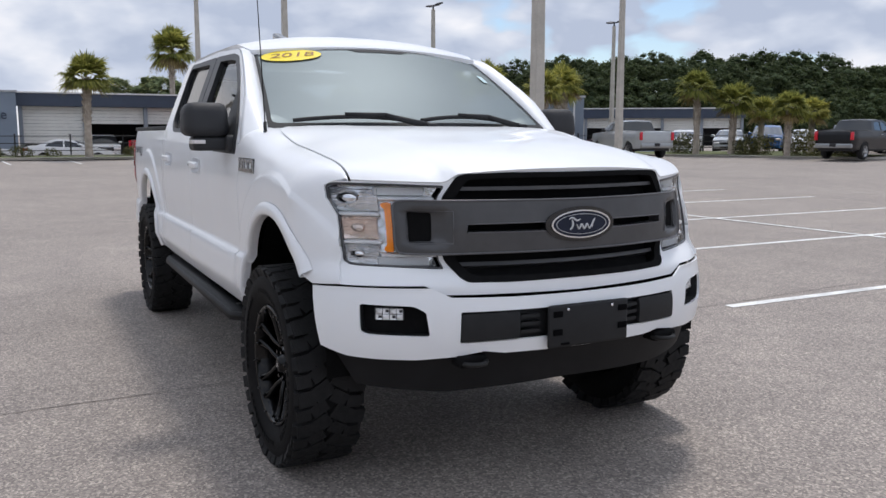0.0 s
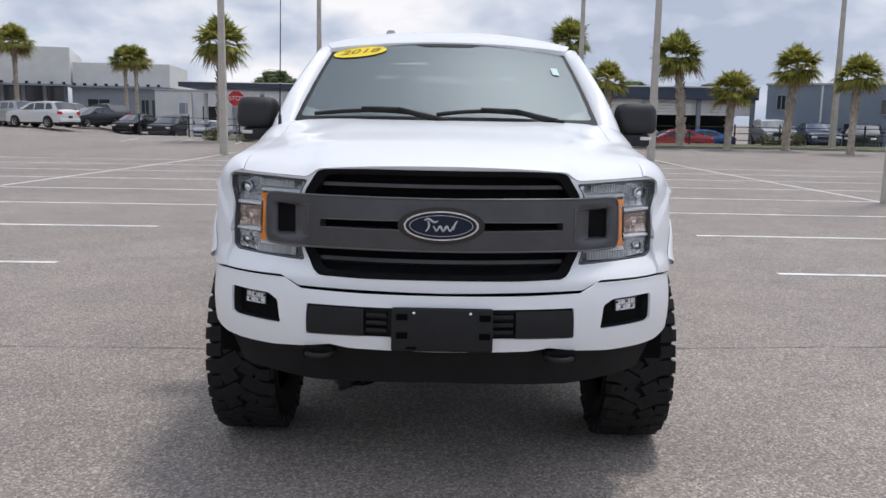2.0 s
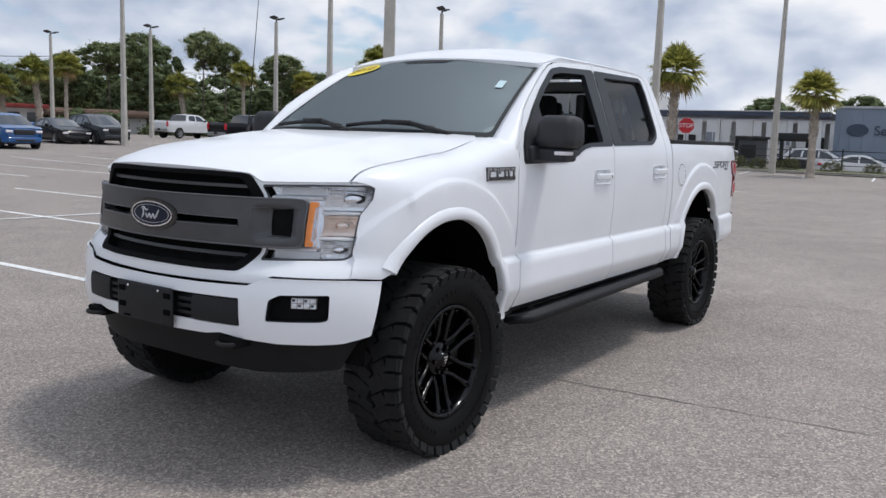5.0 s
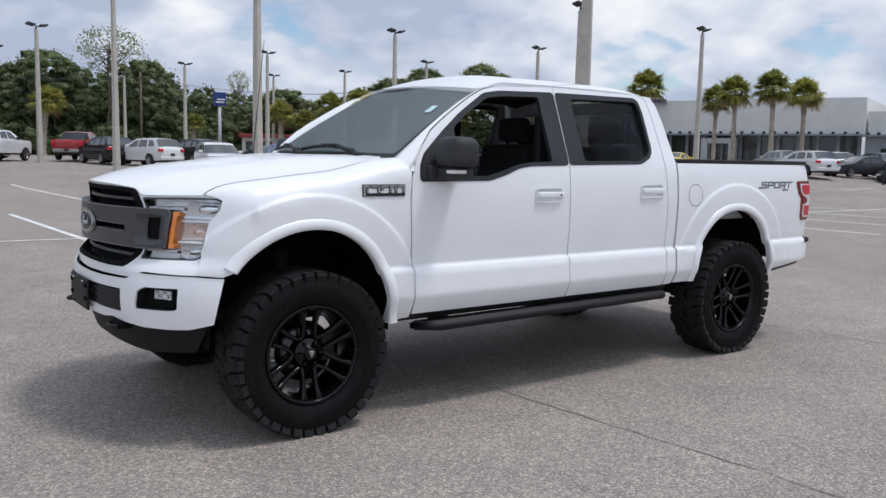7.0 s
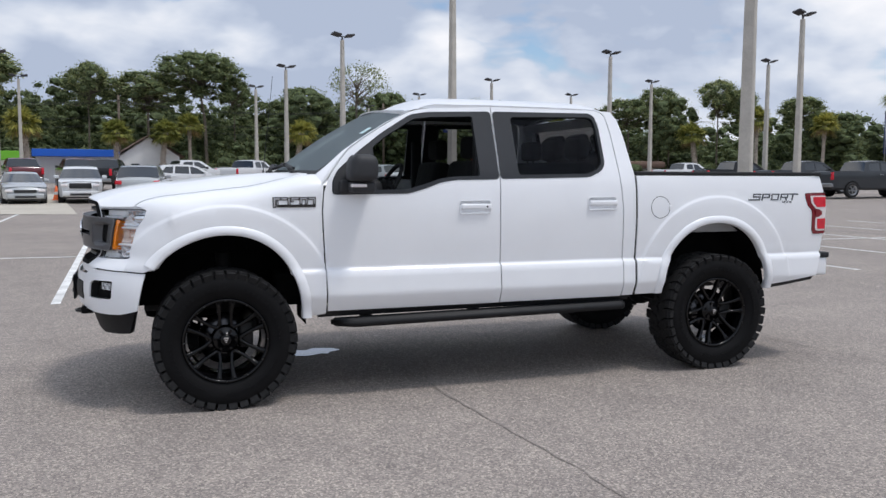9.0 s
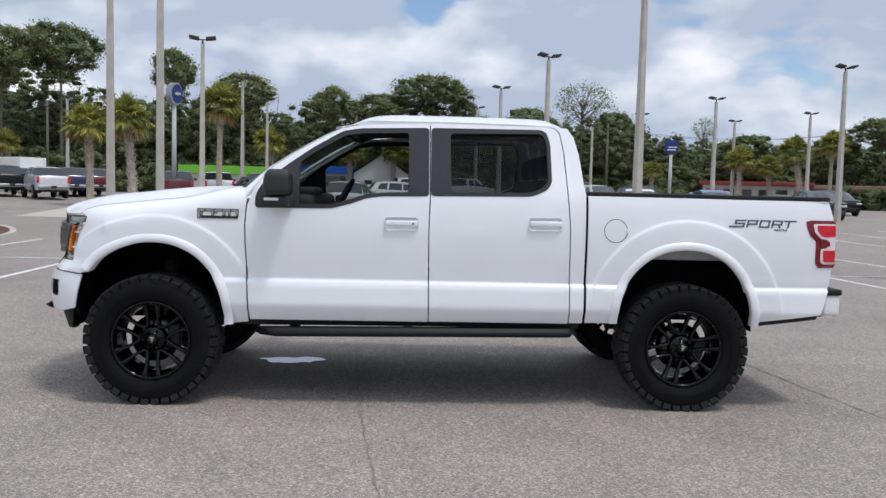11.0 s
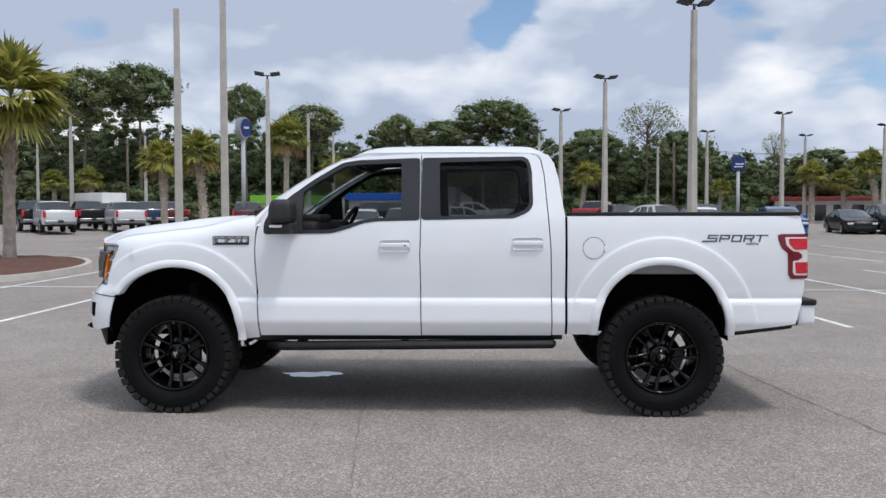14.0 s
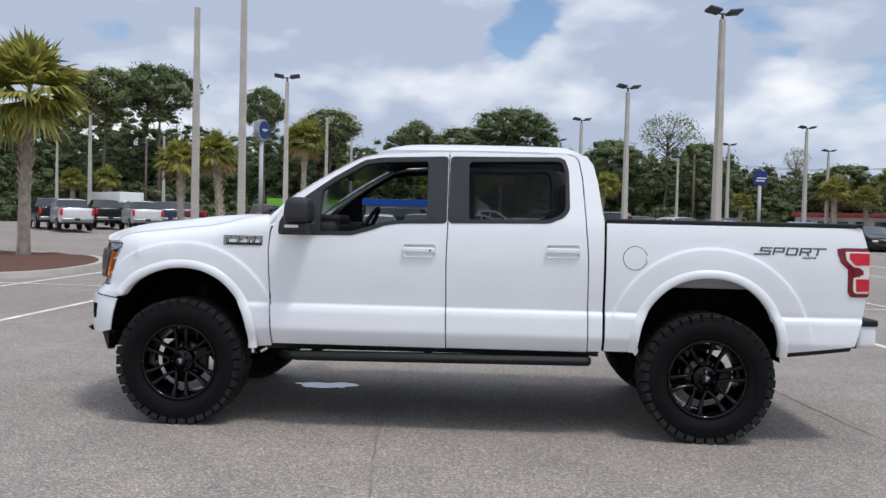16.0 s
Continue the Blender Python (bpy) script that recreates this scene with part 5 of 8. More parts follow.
bm = sheet(bmesh.new(), vt, lambda t, z: bp(t, z, -0.045 - 0.35 * (0.63 - z)), 0.04, depth=0.03, out=(-1, 0, 0))
part("air_dam", bm, dam_black, truck, "black plastic air dam")

# ---- rear ----
bm = sheet(bmesh.new(), [(-0.84, 0.90), (0.84, 0.90), (0.86, 1.50), (-0.86, 1.50)], lambda y, z: Vector((4.745 - 0.02 * (y / 0.8) ** 2, y, z)), 0.1, depth=0.05, out=(1, 0, 0))
part("tailgate", bm, white, truck)
bm = bmesh.new()
box(bm, (4.765, 0, 0.755), (0.13, 1.86, 0.155), 0.03, seg=3)
rbump = part("rear_bumper", bm, white, truck, "white rear bumper")
bm = bmesh.new()
box(bm, (4.765, 0, 0.848), (0.14, 1.88, 0.045), 0.012)
box(bm, (4.690, 0, 0.755), (0.03, 1.84, 0.17), 0.01)
part("step_pad", bm, black_plastic, rbump, "black step pad")
bm = bmesh.new()
box(bm, (3.84, 0, 1.46), (1.72, 1.72, 0.02), 0.005)
part("bed_cover", bm, black_plastic, truck, "black soft bed cover")
bm = bmesh.new()
box(bm, (3.85, 0, 1.17), (1.74, 1.70, 0.24), 0.02)
part("bed_floor", box(bmesh.new(), (3.85, 0, 0.92), (1.70, 1.20, 0.28), 0.02), liner, truck)
part("bed_tub", bm, bed_grey, truck, "grey underside of the bed")
# fuel flap on the driver's side
bm = sheet(bmesh.new(), ellipse(3.177, 1.255, 0.079, 0.079, 32), side_surf(-1, lift=0.0015), 0.05, depth=0.004, out=(0, -1, 0))
ff = part("fuel_flap", bm, white, truck)
bm = sheet(bmesh.new(), ellipse(3.177, 1.255, 0.083, 0.083, 40), side_surf(-1, lift=0.0010), 0.05, holes=[ellipse(3.177, 1.255, 0.079, 0.079, 40)], depth=0.0, out=(0, -1, 0))
part("flap_gap", bm, gap_shade, ff)
bm = bmesh.new()
box(bm, (3.257, -side_y(3.25, 1.255) - 0.004, 1.252), (0.016, 0.010, 0.034), 0.004)
part("flap_catch", bm, white, ff)

# ---- roof fittings ----
bm = bmesh.new()
box(bm, (1.80, 0.40, 2.075), (0.20, 0.065, 0.075), 0.02, seg=3)
for v in bm.verts:
    v.co.z -= 0.05 * sstep(1.88, 1.70, v.co.x) if v.co.z > 2.07 else 0
part("roof_aerial", bm, gloss_black, truck, "black shark fin roof aerial")
bm = bmesh.new()
tube(bm, (0.46, 0.885, 1.40), (0.47, 0.885, 1.52), 0.012, 0.008, 8)
tube(bm, (0.47, 0.885, 1.52), (0.56, 0.890, 2.32), 0.0035, 0.002, 6)
part("whip_aerial", bm, black_plastic, truck, "thin black whip aerial")

# ---- underside ----
bm = bmesh.new()
box(bm, (1.8, 0, 0.72), (2.9, 1.50, 0.22), 0.03)
part("floor_pan", bm, liner, truck)
bm = bmesh.new()
for s in (-1, 1):
    box(bm, (1.95, s * 0.45, 0.64), (4.8, 0.09, 0.15), 0.015)
for x in (-0.3, 0.35, 1.3, 2.4, 3.3, 4.3):
    box(bm, (x, 0, 0.64), (0.10, 0.9, 0.12), 0.015)
part("chassis_frame", bm, steel_dark, truck)
bm = bmesh.new()
tube(bm, (AX_R, -0.75, HUB_Z), (AX_R, 0.75, HUB_Z), 0.055, None, 16)
bmesh.ops.create_uvsphere(bm, u_segments=16, v_segments=10, radius=0.12, matrix=Matrix.Translation((AX_R, 0.05, HUB_Z + 0.03)))
part("rear_axle", bm, steel_dark, truck)
for s in (-1, 1):
    for nm, a, b, r in (("drive_shaft", (0, s * 0.30, 0.45), (0, s * 0.72, HUB_Z), 0.03), ("control_arm", (0.2, s * 0.40, 0.54), (0, s * 0.74, 0.40), 0.035), ("damper", (0.02, s * 0.60, 0.40), (0.02, s * 0.55, 1.0), 0.05), ("damper", (AX_R - 0.1, s * 0.55, 0.42), (AX_R - 0.25, s * 0.5, 0.85), 0.035)):
        part(nm, tube(bmesh.new(), a, b, r, None, 10), steel_dark, truck)
bm = bmesh.new()
box(bm, (0.0, 0, 0.75), (0.9, 0.8, 0.5), 0.05)
part("engine_block", bm, liner, truck)
# black box behind the front, added so that the gaps look dark
bm = bmesh.new()
box(bm, (0.10, 0, 1.10), (0.95, 1.30, 0.28), 0.05)
part("engine_bay", bm, gap_shade, truck)

# ---- cab inside ----
bm = bmesh.new()
box(bm, (0.83, 0, 1.28), (0.50, 1.66, 0.36), 0.06, seg=3)
box(bm, (0.98, -0.40, 1.47), (0.18, 0.42, 0.08), 0.03)
part("dashboard", bm, dash_black, truck)
bm = bmesh.new()
cen_w = Vector((1.22, -0.40, 1.40))
q = Vector((-0.86, 0, 0.5)).to_track_quat("Z", "Y").to_matrix()
for i in range(28):
    a0, a1 = 2 * math.pi * i / 28, 2 * math.pi * (i + 1) / 28
    tube(bm, cen_w + q @ Vector((0.19 * math.cos(a0), 0.19 * math.sin(a0), 0)), cen_w + q @ Vector((0.19 * math.cos(a1), 0.19 * math.sin(a1), 0)), 0.016, None, 8, cap=False)
for a in (0.0, math.pi, -math.pi / 2):
    tube(bm, cen_w, cen_w + q @ Vector((0.18 * math.cos(a), 0.18 * math.sin(a), 0)), 0.02, None, 8)
box(bm, tuple(cen_w), (0.06, 0.14, 0.11), 0.02)
part("steering_wheel", bm, dash_black, truck, "black steering wheel")


def seat(x, y, w):
    bm = bmesh.new()
    box(bm, (x, y, 1.00), (0.52, w, 0.18), 0.05, seg=3)
    box(bm, (x + 0.32, y, 1.28), (0.16, w * 0.96, 0.66), 0.06, m=Matrix.Translation((x + 0.3, y, 1.0)) @ Matrix.Rotation(radians(12), 4, "Y") @ Matrix.Translation((-x - 0.3, -y, -1.0)), seg=3)
    st_ = part("seat", bm, seat_black, truck, "black cloth seat")
    for hy in ([y] if w < 0.8 else [y - 0.42, y, y + 0.42]):
        bm = bmesh.new()
        box(bm, (x + 0.46, hy, 1.70), (0.10, 0.27, 0.17), 0.045, seg=3)
        for d in (-0.06, 0.06):
            tube(bm, (x + 0.45, hy + d, 1.58), (x + 0.46, hy + d, 1.68), 0.007, None, 6)
        part("head_restraint", bm, seat_black, st_)


seat(1.42, -0.40, 0.54)
seat(1.42, 0.40, 0.54)
seat(2.30, 0.0, 1.42)
bm = bmesh.new()
box(bm, (1.45, 0, 0.98), (0.8, 0.26, 0.34), 0.05)
part("centre_console", bm, dash_black, truck)
bm = sheet(bmesh.new(), [(1.30, -0.90), (2.82, -0.90), (2.82, 0.90), (1.30, 0.90)], lambda x, t: roof_pt(x, t) - Vector((0, 0, 0.045)), 0.15, depth=0, out=(0, 0, -1))
part("headliner", bm, headliner_mat, truck)
bm = bmesh.new()
box(bm, (1.03, 0, 1.83), (0.03, 0.25, 0.075), 0.012)
tube(bm, (1.03, 0, 1.85), (1.10, 0, 1.92), 0.01, None, 8)
part("rear_view_mirror", bm, dash_black, truck)
for s in (-1, 1):
    part("inner_pillar", box(bmesh.new(), (1.80, s * 0.77, 1.36), (0.09, 0.06, 0.85), 0.02), dash_black, truck)

# ---- wheels ----


def wheel_parts(parent, at):
    """Tyre and black ten-spoke rim round the y axis, outer face towards -y."""
    w = TYRE_W / 2
    R = TYRE_R
    prof = [(0.262, w - 0.03), (0.285, w - 0.01), (0.34, w + 0.012), (0.39, w + 0.008), (0.422, w - 0.012), (0.432, w - 0.04), (0.434, 0.0)]
    prof = prof + [(r, -h) for r, h in prof[::-1][1:]]
    bm = lathe(bmesh.new(), prof[::-1], 72, "y")
    rimprof = -w + 0.012
    f = rimprof
    rp = [(0.268, f + 0.030), (0.272, f + 0.004), (0.262, f - 0.004), (0.252, f + 0.004), (0.246, f + 0.03), (0.232, f + 0.10), (0.225, f + 0.20), (0.25, w - 0.03)]
    rim = part("wheel", lathe(bmesh.new(), rp, 64, "y"), rim_black, parent, "gloss black alloy wheel with mud terrain tyre", at=at)
    tyre = rim
    part("tyre", bm, rubber_side, rim, "black mud terrain tyre")
    bm = bmesh.new()
    n = 38
    for i in range(n):
        a = 2 * math.pi * i / n
        for row, (h, hw, ln, off, sk) in enumerate(((-w + 0.030, 0.030, 0.058, 0.0, 0.12), (w - 0.030, 0.030, 0.058, 0.5, -0.12), (-0.042, 0.036, 0.062, 0.35, 0.55), (0.042, 0.036, 0.062, 0.85, -0.55))):
            aa = a + off * 2 * math.pi / n
            long = ln * (1.12 if i % 2 else 0.9)
            rot = Matrix.Rotation(-aa, 4, "Y") @ Matrix.Translation((R - 0.010, h + (0.008 if i % 2 else -0.006), 0)) @ Matrix.Rotation(sk, 4, "X")
            box(bm, (0, 0, 0), (0.024, hw * 2 + (0.012 if i % 2 else 0), long), 0.0, m=rot)
        # shoulder lugs on the sidewalls
        for sg in (-1, 1):
            aa = a + (0.0 if sg < 0 else 0.5) * 2 * math.pi / n
            rot = Matrix.Rotation(-aa, 4, "Y") @ Matrix.Translation((0.414 - (0.010 if i % 2 else 0.0), sg * (w - 0.006), 0)) @ Matrix.Rotation(sg * 0.35, 4, "Z")
            box(bm, (0, 0, 0), (0.050 + (0.02 if i % 2 else 0), 0.024, 0.052), 0.0, m=rot)
    part("tread", bm, rubber, tyre, smooth=False)
    bm = bmesh.new()
    for i in range(60):
        a = 2 * math.pi * i / 60
        if (i // 3) % 5 == 4:
            continue
        rot = Matrix.Rotation(-a, 4, "Y") @ Matrix.Translation((0.338, -w - 0.0125, 0))
        box(bm, (0, 0, 0), (0.018, 0.004, 0.020), 0.0, m=rot)
    part("raised_marking", bm, rubber_side, tyre, "raised unreadable sidewall marks as bars", smooth=False)["kind"] = "stuff"
    for i in range(6):
        a = 2 * math.pi * (i + 0.5) / 6
        bm = bmesh.new()
        for sg in (-1, 1):
            rows = []
            for r, off, ww, lift in ((0.088, 0.040, 0.015, 0.060), (0.108, 0.037, 0.0125, 0.052), (0.135, 0.035, 0.0115, 0.044), (0.170, 0.036, 0.0115, 0.038), (0.205, 0.040, 0.013, 0.030), (0.232, 0.044, 0.017, 0.020), (0.250, 0.046, 0.020, 0.010)):
                b = a + sg * math.asin(off / r)
                tan = Vector((-math.sin(b), 0, math.cos(b)))
                p = Vector((r * math.cos(b), f + lift, r * math.sin(b)))
                rows.append([p - tan * ww + Vector((0, 0.008, 0)), p - tan * ww * 0.55, p + tan * ww * 0.55, p + tan * ww + Vector((0, 0.008, 0)), p + tan * ww * 0.9 + Vector((0, 0.040, 0)), p - tan * ww * 0.9 + Vector((0, 0.040, 0))])
            strip(bm, rows, closed=True)
            b = a + sg * 0.185
            c = Vector((0.239 * math.cos(b), f + 0.014, 0.239 * math.sin(b)))
            tube(bm, c, c + Vector((0, -0.014, 0)), 0.0085, 0.006, 6)
        # the foot of each pair rounds over into its neighbour's
        rows = []
        for k in np.linspace(0, 1, 7):
            b = a + math.asin(0.040 / 0.088) + k * (2 * math.pi / 6 - 2 * math.asin(0.040 / 0.088))
            rows.append([Vector((r * math.cos(b), f + y, r * math.sin(b))) for r, y in ((0.078, 0.066), (0.086, 0.056), (0.100, 0.055), (0.108, 0.066), (0.106, 0.095))])
        strip(bm, rows)
        bmesh.ops.recalc_face_normals(bm, faces=bm.faces)
        part("spoke", bm, rim_black, rim, "pair of gloss black spokes")
    for i in range(12):
        a = 2 * math.pi * (i + 0.5) / 12 + 0.26
        c = Vector((0.258 * math.cos(a), f, 0.258 * math.sin(a)))
        part("rim_bolt", tube(bmesh.new(), c, c + Vector((0, -0.009, 0)), 0.006, 0.0045, 6), rim_bolt, rim, smooth=False)
    bm = lathe(bmesh.new(), [(0.0, f + 0.030), (0.030, f + 0.030), (0.036, f + 0.036), (0.040, f + 0.052), (0.075, f + 0.058), (0.085, f + 0.07), (0.09, f + 0.10)], 32, "y")
    part("hub_cap", bm, rim_black, rim)
    bm = bmesh.new()
    for z0, w0 in ((0.014, 0.030), (0.001, 0.020), (-0.012, 0.008)):
        box(bm, (0.002, f + 0.0285, z0), (w0, 0.003, 0.007))
    part("cap_mark", bm, chrome, rim, "small pale mark as bars", smooth=False)
    for i in range(6):
        a = 2 * math.pi * i / 6
        c = Vector((0.062 * math.cos(a), f + 0.054, 0.062 * math.sin(a)))
        part("lug_nut", tube(bmesh.new(), c, c + Vector((0, -0.014, 0)), 0.011, 0.009, 6), rim_black, rim, smooth=False)
    bm = lathe(bmesh.new(), [(0.05, f + 0.12), (0.165, f + 0.12), (0.165, f + 0.145), (0.05, f + 0.145)], 40, "y")
    part("brake_disc", bm, brake_steel, rim)
    part("brake_caliper", box(bmesh.new(), (0.135, f + 0.115, 0.02), (0.085, 0.05, 0.17), 0.015, seg=2), steel_dark, rim)
    return rim


wheel = wheel_parts(truck, pose(0, -WHEEL_Y, HUB_Z))
for x, y, a, turn in ((AX_R, -WHEEL_Y, 0.35, 0), (0, WHEEL_Y, 0.9, 180), (AX_R, WHEEL_Y, 1.6, 180)):
    copy_thing(wheel, Matrix.Translation((x, y, HUB_Z)) @ pose(0, 0, 0, 0, 0, turn) @ Matrix.Rotation(a, 4, "Y"))

# the nose is drawn out towards its full overhang, stretched to fit the camera's views
for ob in truck.children_recursive:
    if ob.type == "MESH" and not ob.name.startswith(("wheel.", "tyre", "tread", "spoke", "hub", "lug", "brake", "cap_mark", "raised", "rim_bolt")) and ob.name != "wheel":
        off = ob.matrix_basis.translation
        for v in ob.data.vertices:
            k = sstep(-0.12, -0.50, v.co.x + off.x)
            if k > 0:
                v.co = (v.co.x - 0.045 * k, v.co.y * (1 + 0.015 * k), v.co.z + 0.008 * k)

# ---- lamp posts ----
concrete = mat("pole_concrete", (0.50, 0.47, 0.42), 0.8, 0, 0.12, 2.5, bump=0.2, bscale=90, fine=0.08)
lamp_dark = mat("lamp_head_bronze", (0.05, 0.05, 0.055), 0.5, 0.3)


def lamp_post(x, y, h=9.0, turn=0.0, w=0.30):
    t = thing("lamp_post", "tall square concrete lamp post with twin flat lamp heads", "lamp post", "lot lamp posts", at=pose(x, y, 0, 0, 0, turn))
    bm = bmesh.new()
    rows = [[Vector((sx * ww / 2, sy * ww / 2, z)) for sx, sy in ((-0.8, -1), (0.8, -1), (1, -0.8), (1, 0.8), (0.8, 1), (-0.8, 1), (-1, 0.8), (-1, -0.8))] for z, ww in ((0, w), (h * 0.5, w * 0.8), (h - 0.25, w * 0.58))]
    strip(bm, rows, closed=True)
    part("pole", bm, concrete, t, smooth=False)
    bm = bmesh.new()
    tube(bm, (0, 0, h - 0.3), (0, 0, h - 0.02), 0.05, None, 8)
    tube(bm, (-0.36, 0, h - 0.05), (0.36, 0, h - 0.05), 0.03, None, 8)
    part("arm", bm, lamp_dark, t)
    for s in (-1, 1):
        bm = bmesh.new()
        box(bm, (s * 0.42, -0.08, h), (0.50, 0.40, 0.09), 0.02, m=Matrix.Translation((s * 0.4, 0, h)) @ Matrix.Rotation(radians(-9 * s), 4, "Y") @ Matrix.Rotation(radians(-14), 4, "X") @ Matrix.Translation((-s * 0.4, 0, -h)))
        part("lamp_head", bm, lamp_dark, t)
    return t


POSTS = [(11.75, 8.77, 40), (12.87, -8.91, 0), (28.64, 8.90, 0), (29.83, -8.04, 0), (39.7, 6.9, 0), (40.0, -6.6, 0), (41.4, -20.5, 5), (42.2, -34.5, 5), (26.0, -22.0, 0), (10.0, 23.0, 20), (9.3, 39.0, 20), (8.3, 53.2, 20), (7.8, 67.6, 20), (-8.9, 37.1, 10), (-9.8, 52.2, 10), (-10.4, 66.0, 10), (-27.5, 52.9, 10), (-28.1, 68.1, 10), (-41.5, 74.2, 10), (26.2, 39.6, 15), (25.0, 56.0, 15), (23.1, 69.4, 15), (21.8, 84.0, 15), (28.2, 25.6, 15), (38.9, 26.4, 15), (37.9, 39.4, 15), (37.4, 52.4, 15), (36.6, 64.7, 15), (33.5, 73.7, 15)]
first = None
for x, y, a in POSTS:
    if first is None:
        first = lamp_post(x, y, 9.0, a)
    else:
        copy_thing(first, pose(x, y, 0, 0, 0, a))

for x, y, h in ((-8.26, 21.9, 8.75), (-6.73, 22.3, 11.5)):
    bm = bmesh.new()
    strip(bm, [[Vector((sx * ww / 2, sy * ww / 2, z)) for sx, sy in ((-0.8, -1), (0.8, -1), (1, -0.8), (1, 0.8), (0.8, 1), (-0.8, 1), (-1, 0.8), (-1, -0.8))] for z, ww in ((0, 0.27), (h * 0.5, 0.23), (h, 0.17))], closed=True)
    bm.verts.ensure_lookup_table()
    bm.faces.new(bm.verts[-8:])
    solid("bare_pole", bm, concrete, "bare tapered concrete pole with no lamp", "pole", "bare poles", smooth=False, at=pose(x, y, 0, 0, 0, 10))

# ---- plants ----


def leaf_material(name, dark, light, back=0.35):
    m = bpy.data.materials.new(name)
    m.use_nodes = True
    nodes, links = m.node_tree.nodes, m.node_tree.links
    b = nodes["Principled BSDF"]
    b.inputs["Roughness"].default_value = 0.6
    b.inputs["Specular IOR Level"].default_value = 0.3
    g = nodes.new("ShaderNodeNewGeometry")
    col = ramp(nodes, links, g.outputs["Random Per Island"], [(0.0, dark), (0.6, tuple((a + c) / 2 for a, c in zip(dark, light))), (1.0, light)])
    oi = nodes.new("ShaderNodeObjectInfo")
    mx = nodes.new("ShaderNodeMix")
    mx.data_type, mx.blend_type = "RGBA", "MULTIPLY"
    mx.inputs[0].default_value = 1.0
    links.new(col, mx.inputs[6])
    links.new(ramp(nodes, links, oi.outputs["Random"], [(0.0, (0.75, 0.80, 0.75)), (1.0, (1.2, 1.15, 1.05))]), mx.inputs[7])
    links.new(mx.outputs[2], b.inputs["Base Color"])
    tr = nodes.new("ShaderNodeBsdfTranslucent")
    links.new(mx.outputs[2], tr.inputs[0])
    ms = nodes.new("ShaderNodeMixShader")
    ms.inputs[0].default_value = back
    links.new(b.outputs[0], ms.inputs[1])
    links.new(tr.outputs[0], ms.inputs[2])
    links.new(ms.outputs[0], nodes["Material Output"].inputs[0])
    return m


frond_green = leaf_material("palm_frond", (0.125, 0.150, 0.042), (0.52, 0.49, 0.13), 0.45)
frond_dry = leaf_material("dry_palm_frond", (0.16, 0.11, 0.05), (0.32, 0.24, 0.11))
pine_leaf = leaf_material("pine_foliage", (0.128, 0.162, 0.080), (0.40, 0.43, 0.20), 0.48)
wood_leaf = leaf_material("wood_foliage", (0.108, 0.138, 0.066), (0.31, 0.335, 0.150), 0.50)
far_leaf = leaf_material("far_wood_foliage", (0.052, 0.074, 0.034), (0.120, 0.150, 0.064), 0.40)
# darker green for the far crowns' cores, their inner shade put into colour
far_shade_green = mat("far_inner_foliage", (0.046, 0.064, 0.032), 0.9, 0, 0.4, 1.2, spec=0.1)
oak_leaf = leaf_material("oak_foliage", (0.118, 0.152, 0.072), (0.37, 0.405, 0.180), 0.48)
bush_leaf = leaf_material("bush_foliage", (0.06, 0.062, 0.028), (0.19, 0.18, 0.075), 0.3)
# crown cores in the leaves' darkest green: inner shade put into the colour
crown_shade_green = mat("inner_foliage", (0.104, 0.132, 0.066), 0.9, 0, 0.5, 2.2, bump=1.0, bscale=6, fine=0.5, spec=0.1)
bark = mat("grey_bark", (0.16, 0.13, 0.10), 0.9, 0, 0.3, 3, bump=0.6, bscale=18)
palm_bark = mat("palm_bark", (0.42, 0.36, 0.30), 0.9, 0, 0.3, 4, bump=0.6, bscale=22)


def quads(name, corners, material):
    """Many loose four-cornered leaves as one mesh; corners is an array (n, 4, 3)."""
    n = len(corners)
    me = bpy.data.meshes.new(name)
    me.from_pydata(corners.reshape(-1, 3).tolist(), [], np.arange(4 * n).reshape(-1, 4).tolist())
    me.materials.append(material)
    me.update()
    return me


def leaf_cards(rng, centres, size):
    """Randomly turned leaf cards at the centres."""
    n = len(centres)
    a = rng.normal(size=(n, 3))
    a /= np.linalg.norm(a, axis=1, keepdims=True)
    b = rng.normal(size=(n, 3))
    b[:, 2] *= 0.6
    b -= (a * b).sum(1, keepdims=True) * a
    b /= np.linalg.norm(b, axis=1, keepdims=True)
    s = size * rng.uniform(0.6, 1.3, (n, 1))
    c = np.asarray(centres)
    return np.stack([c - a * s, c - b * s * 0.55, c + a * s, c + b * s * 0.55], 1)


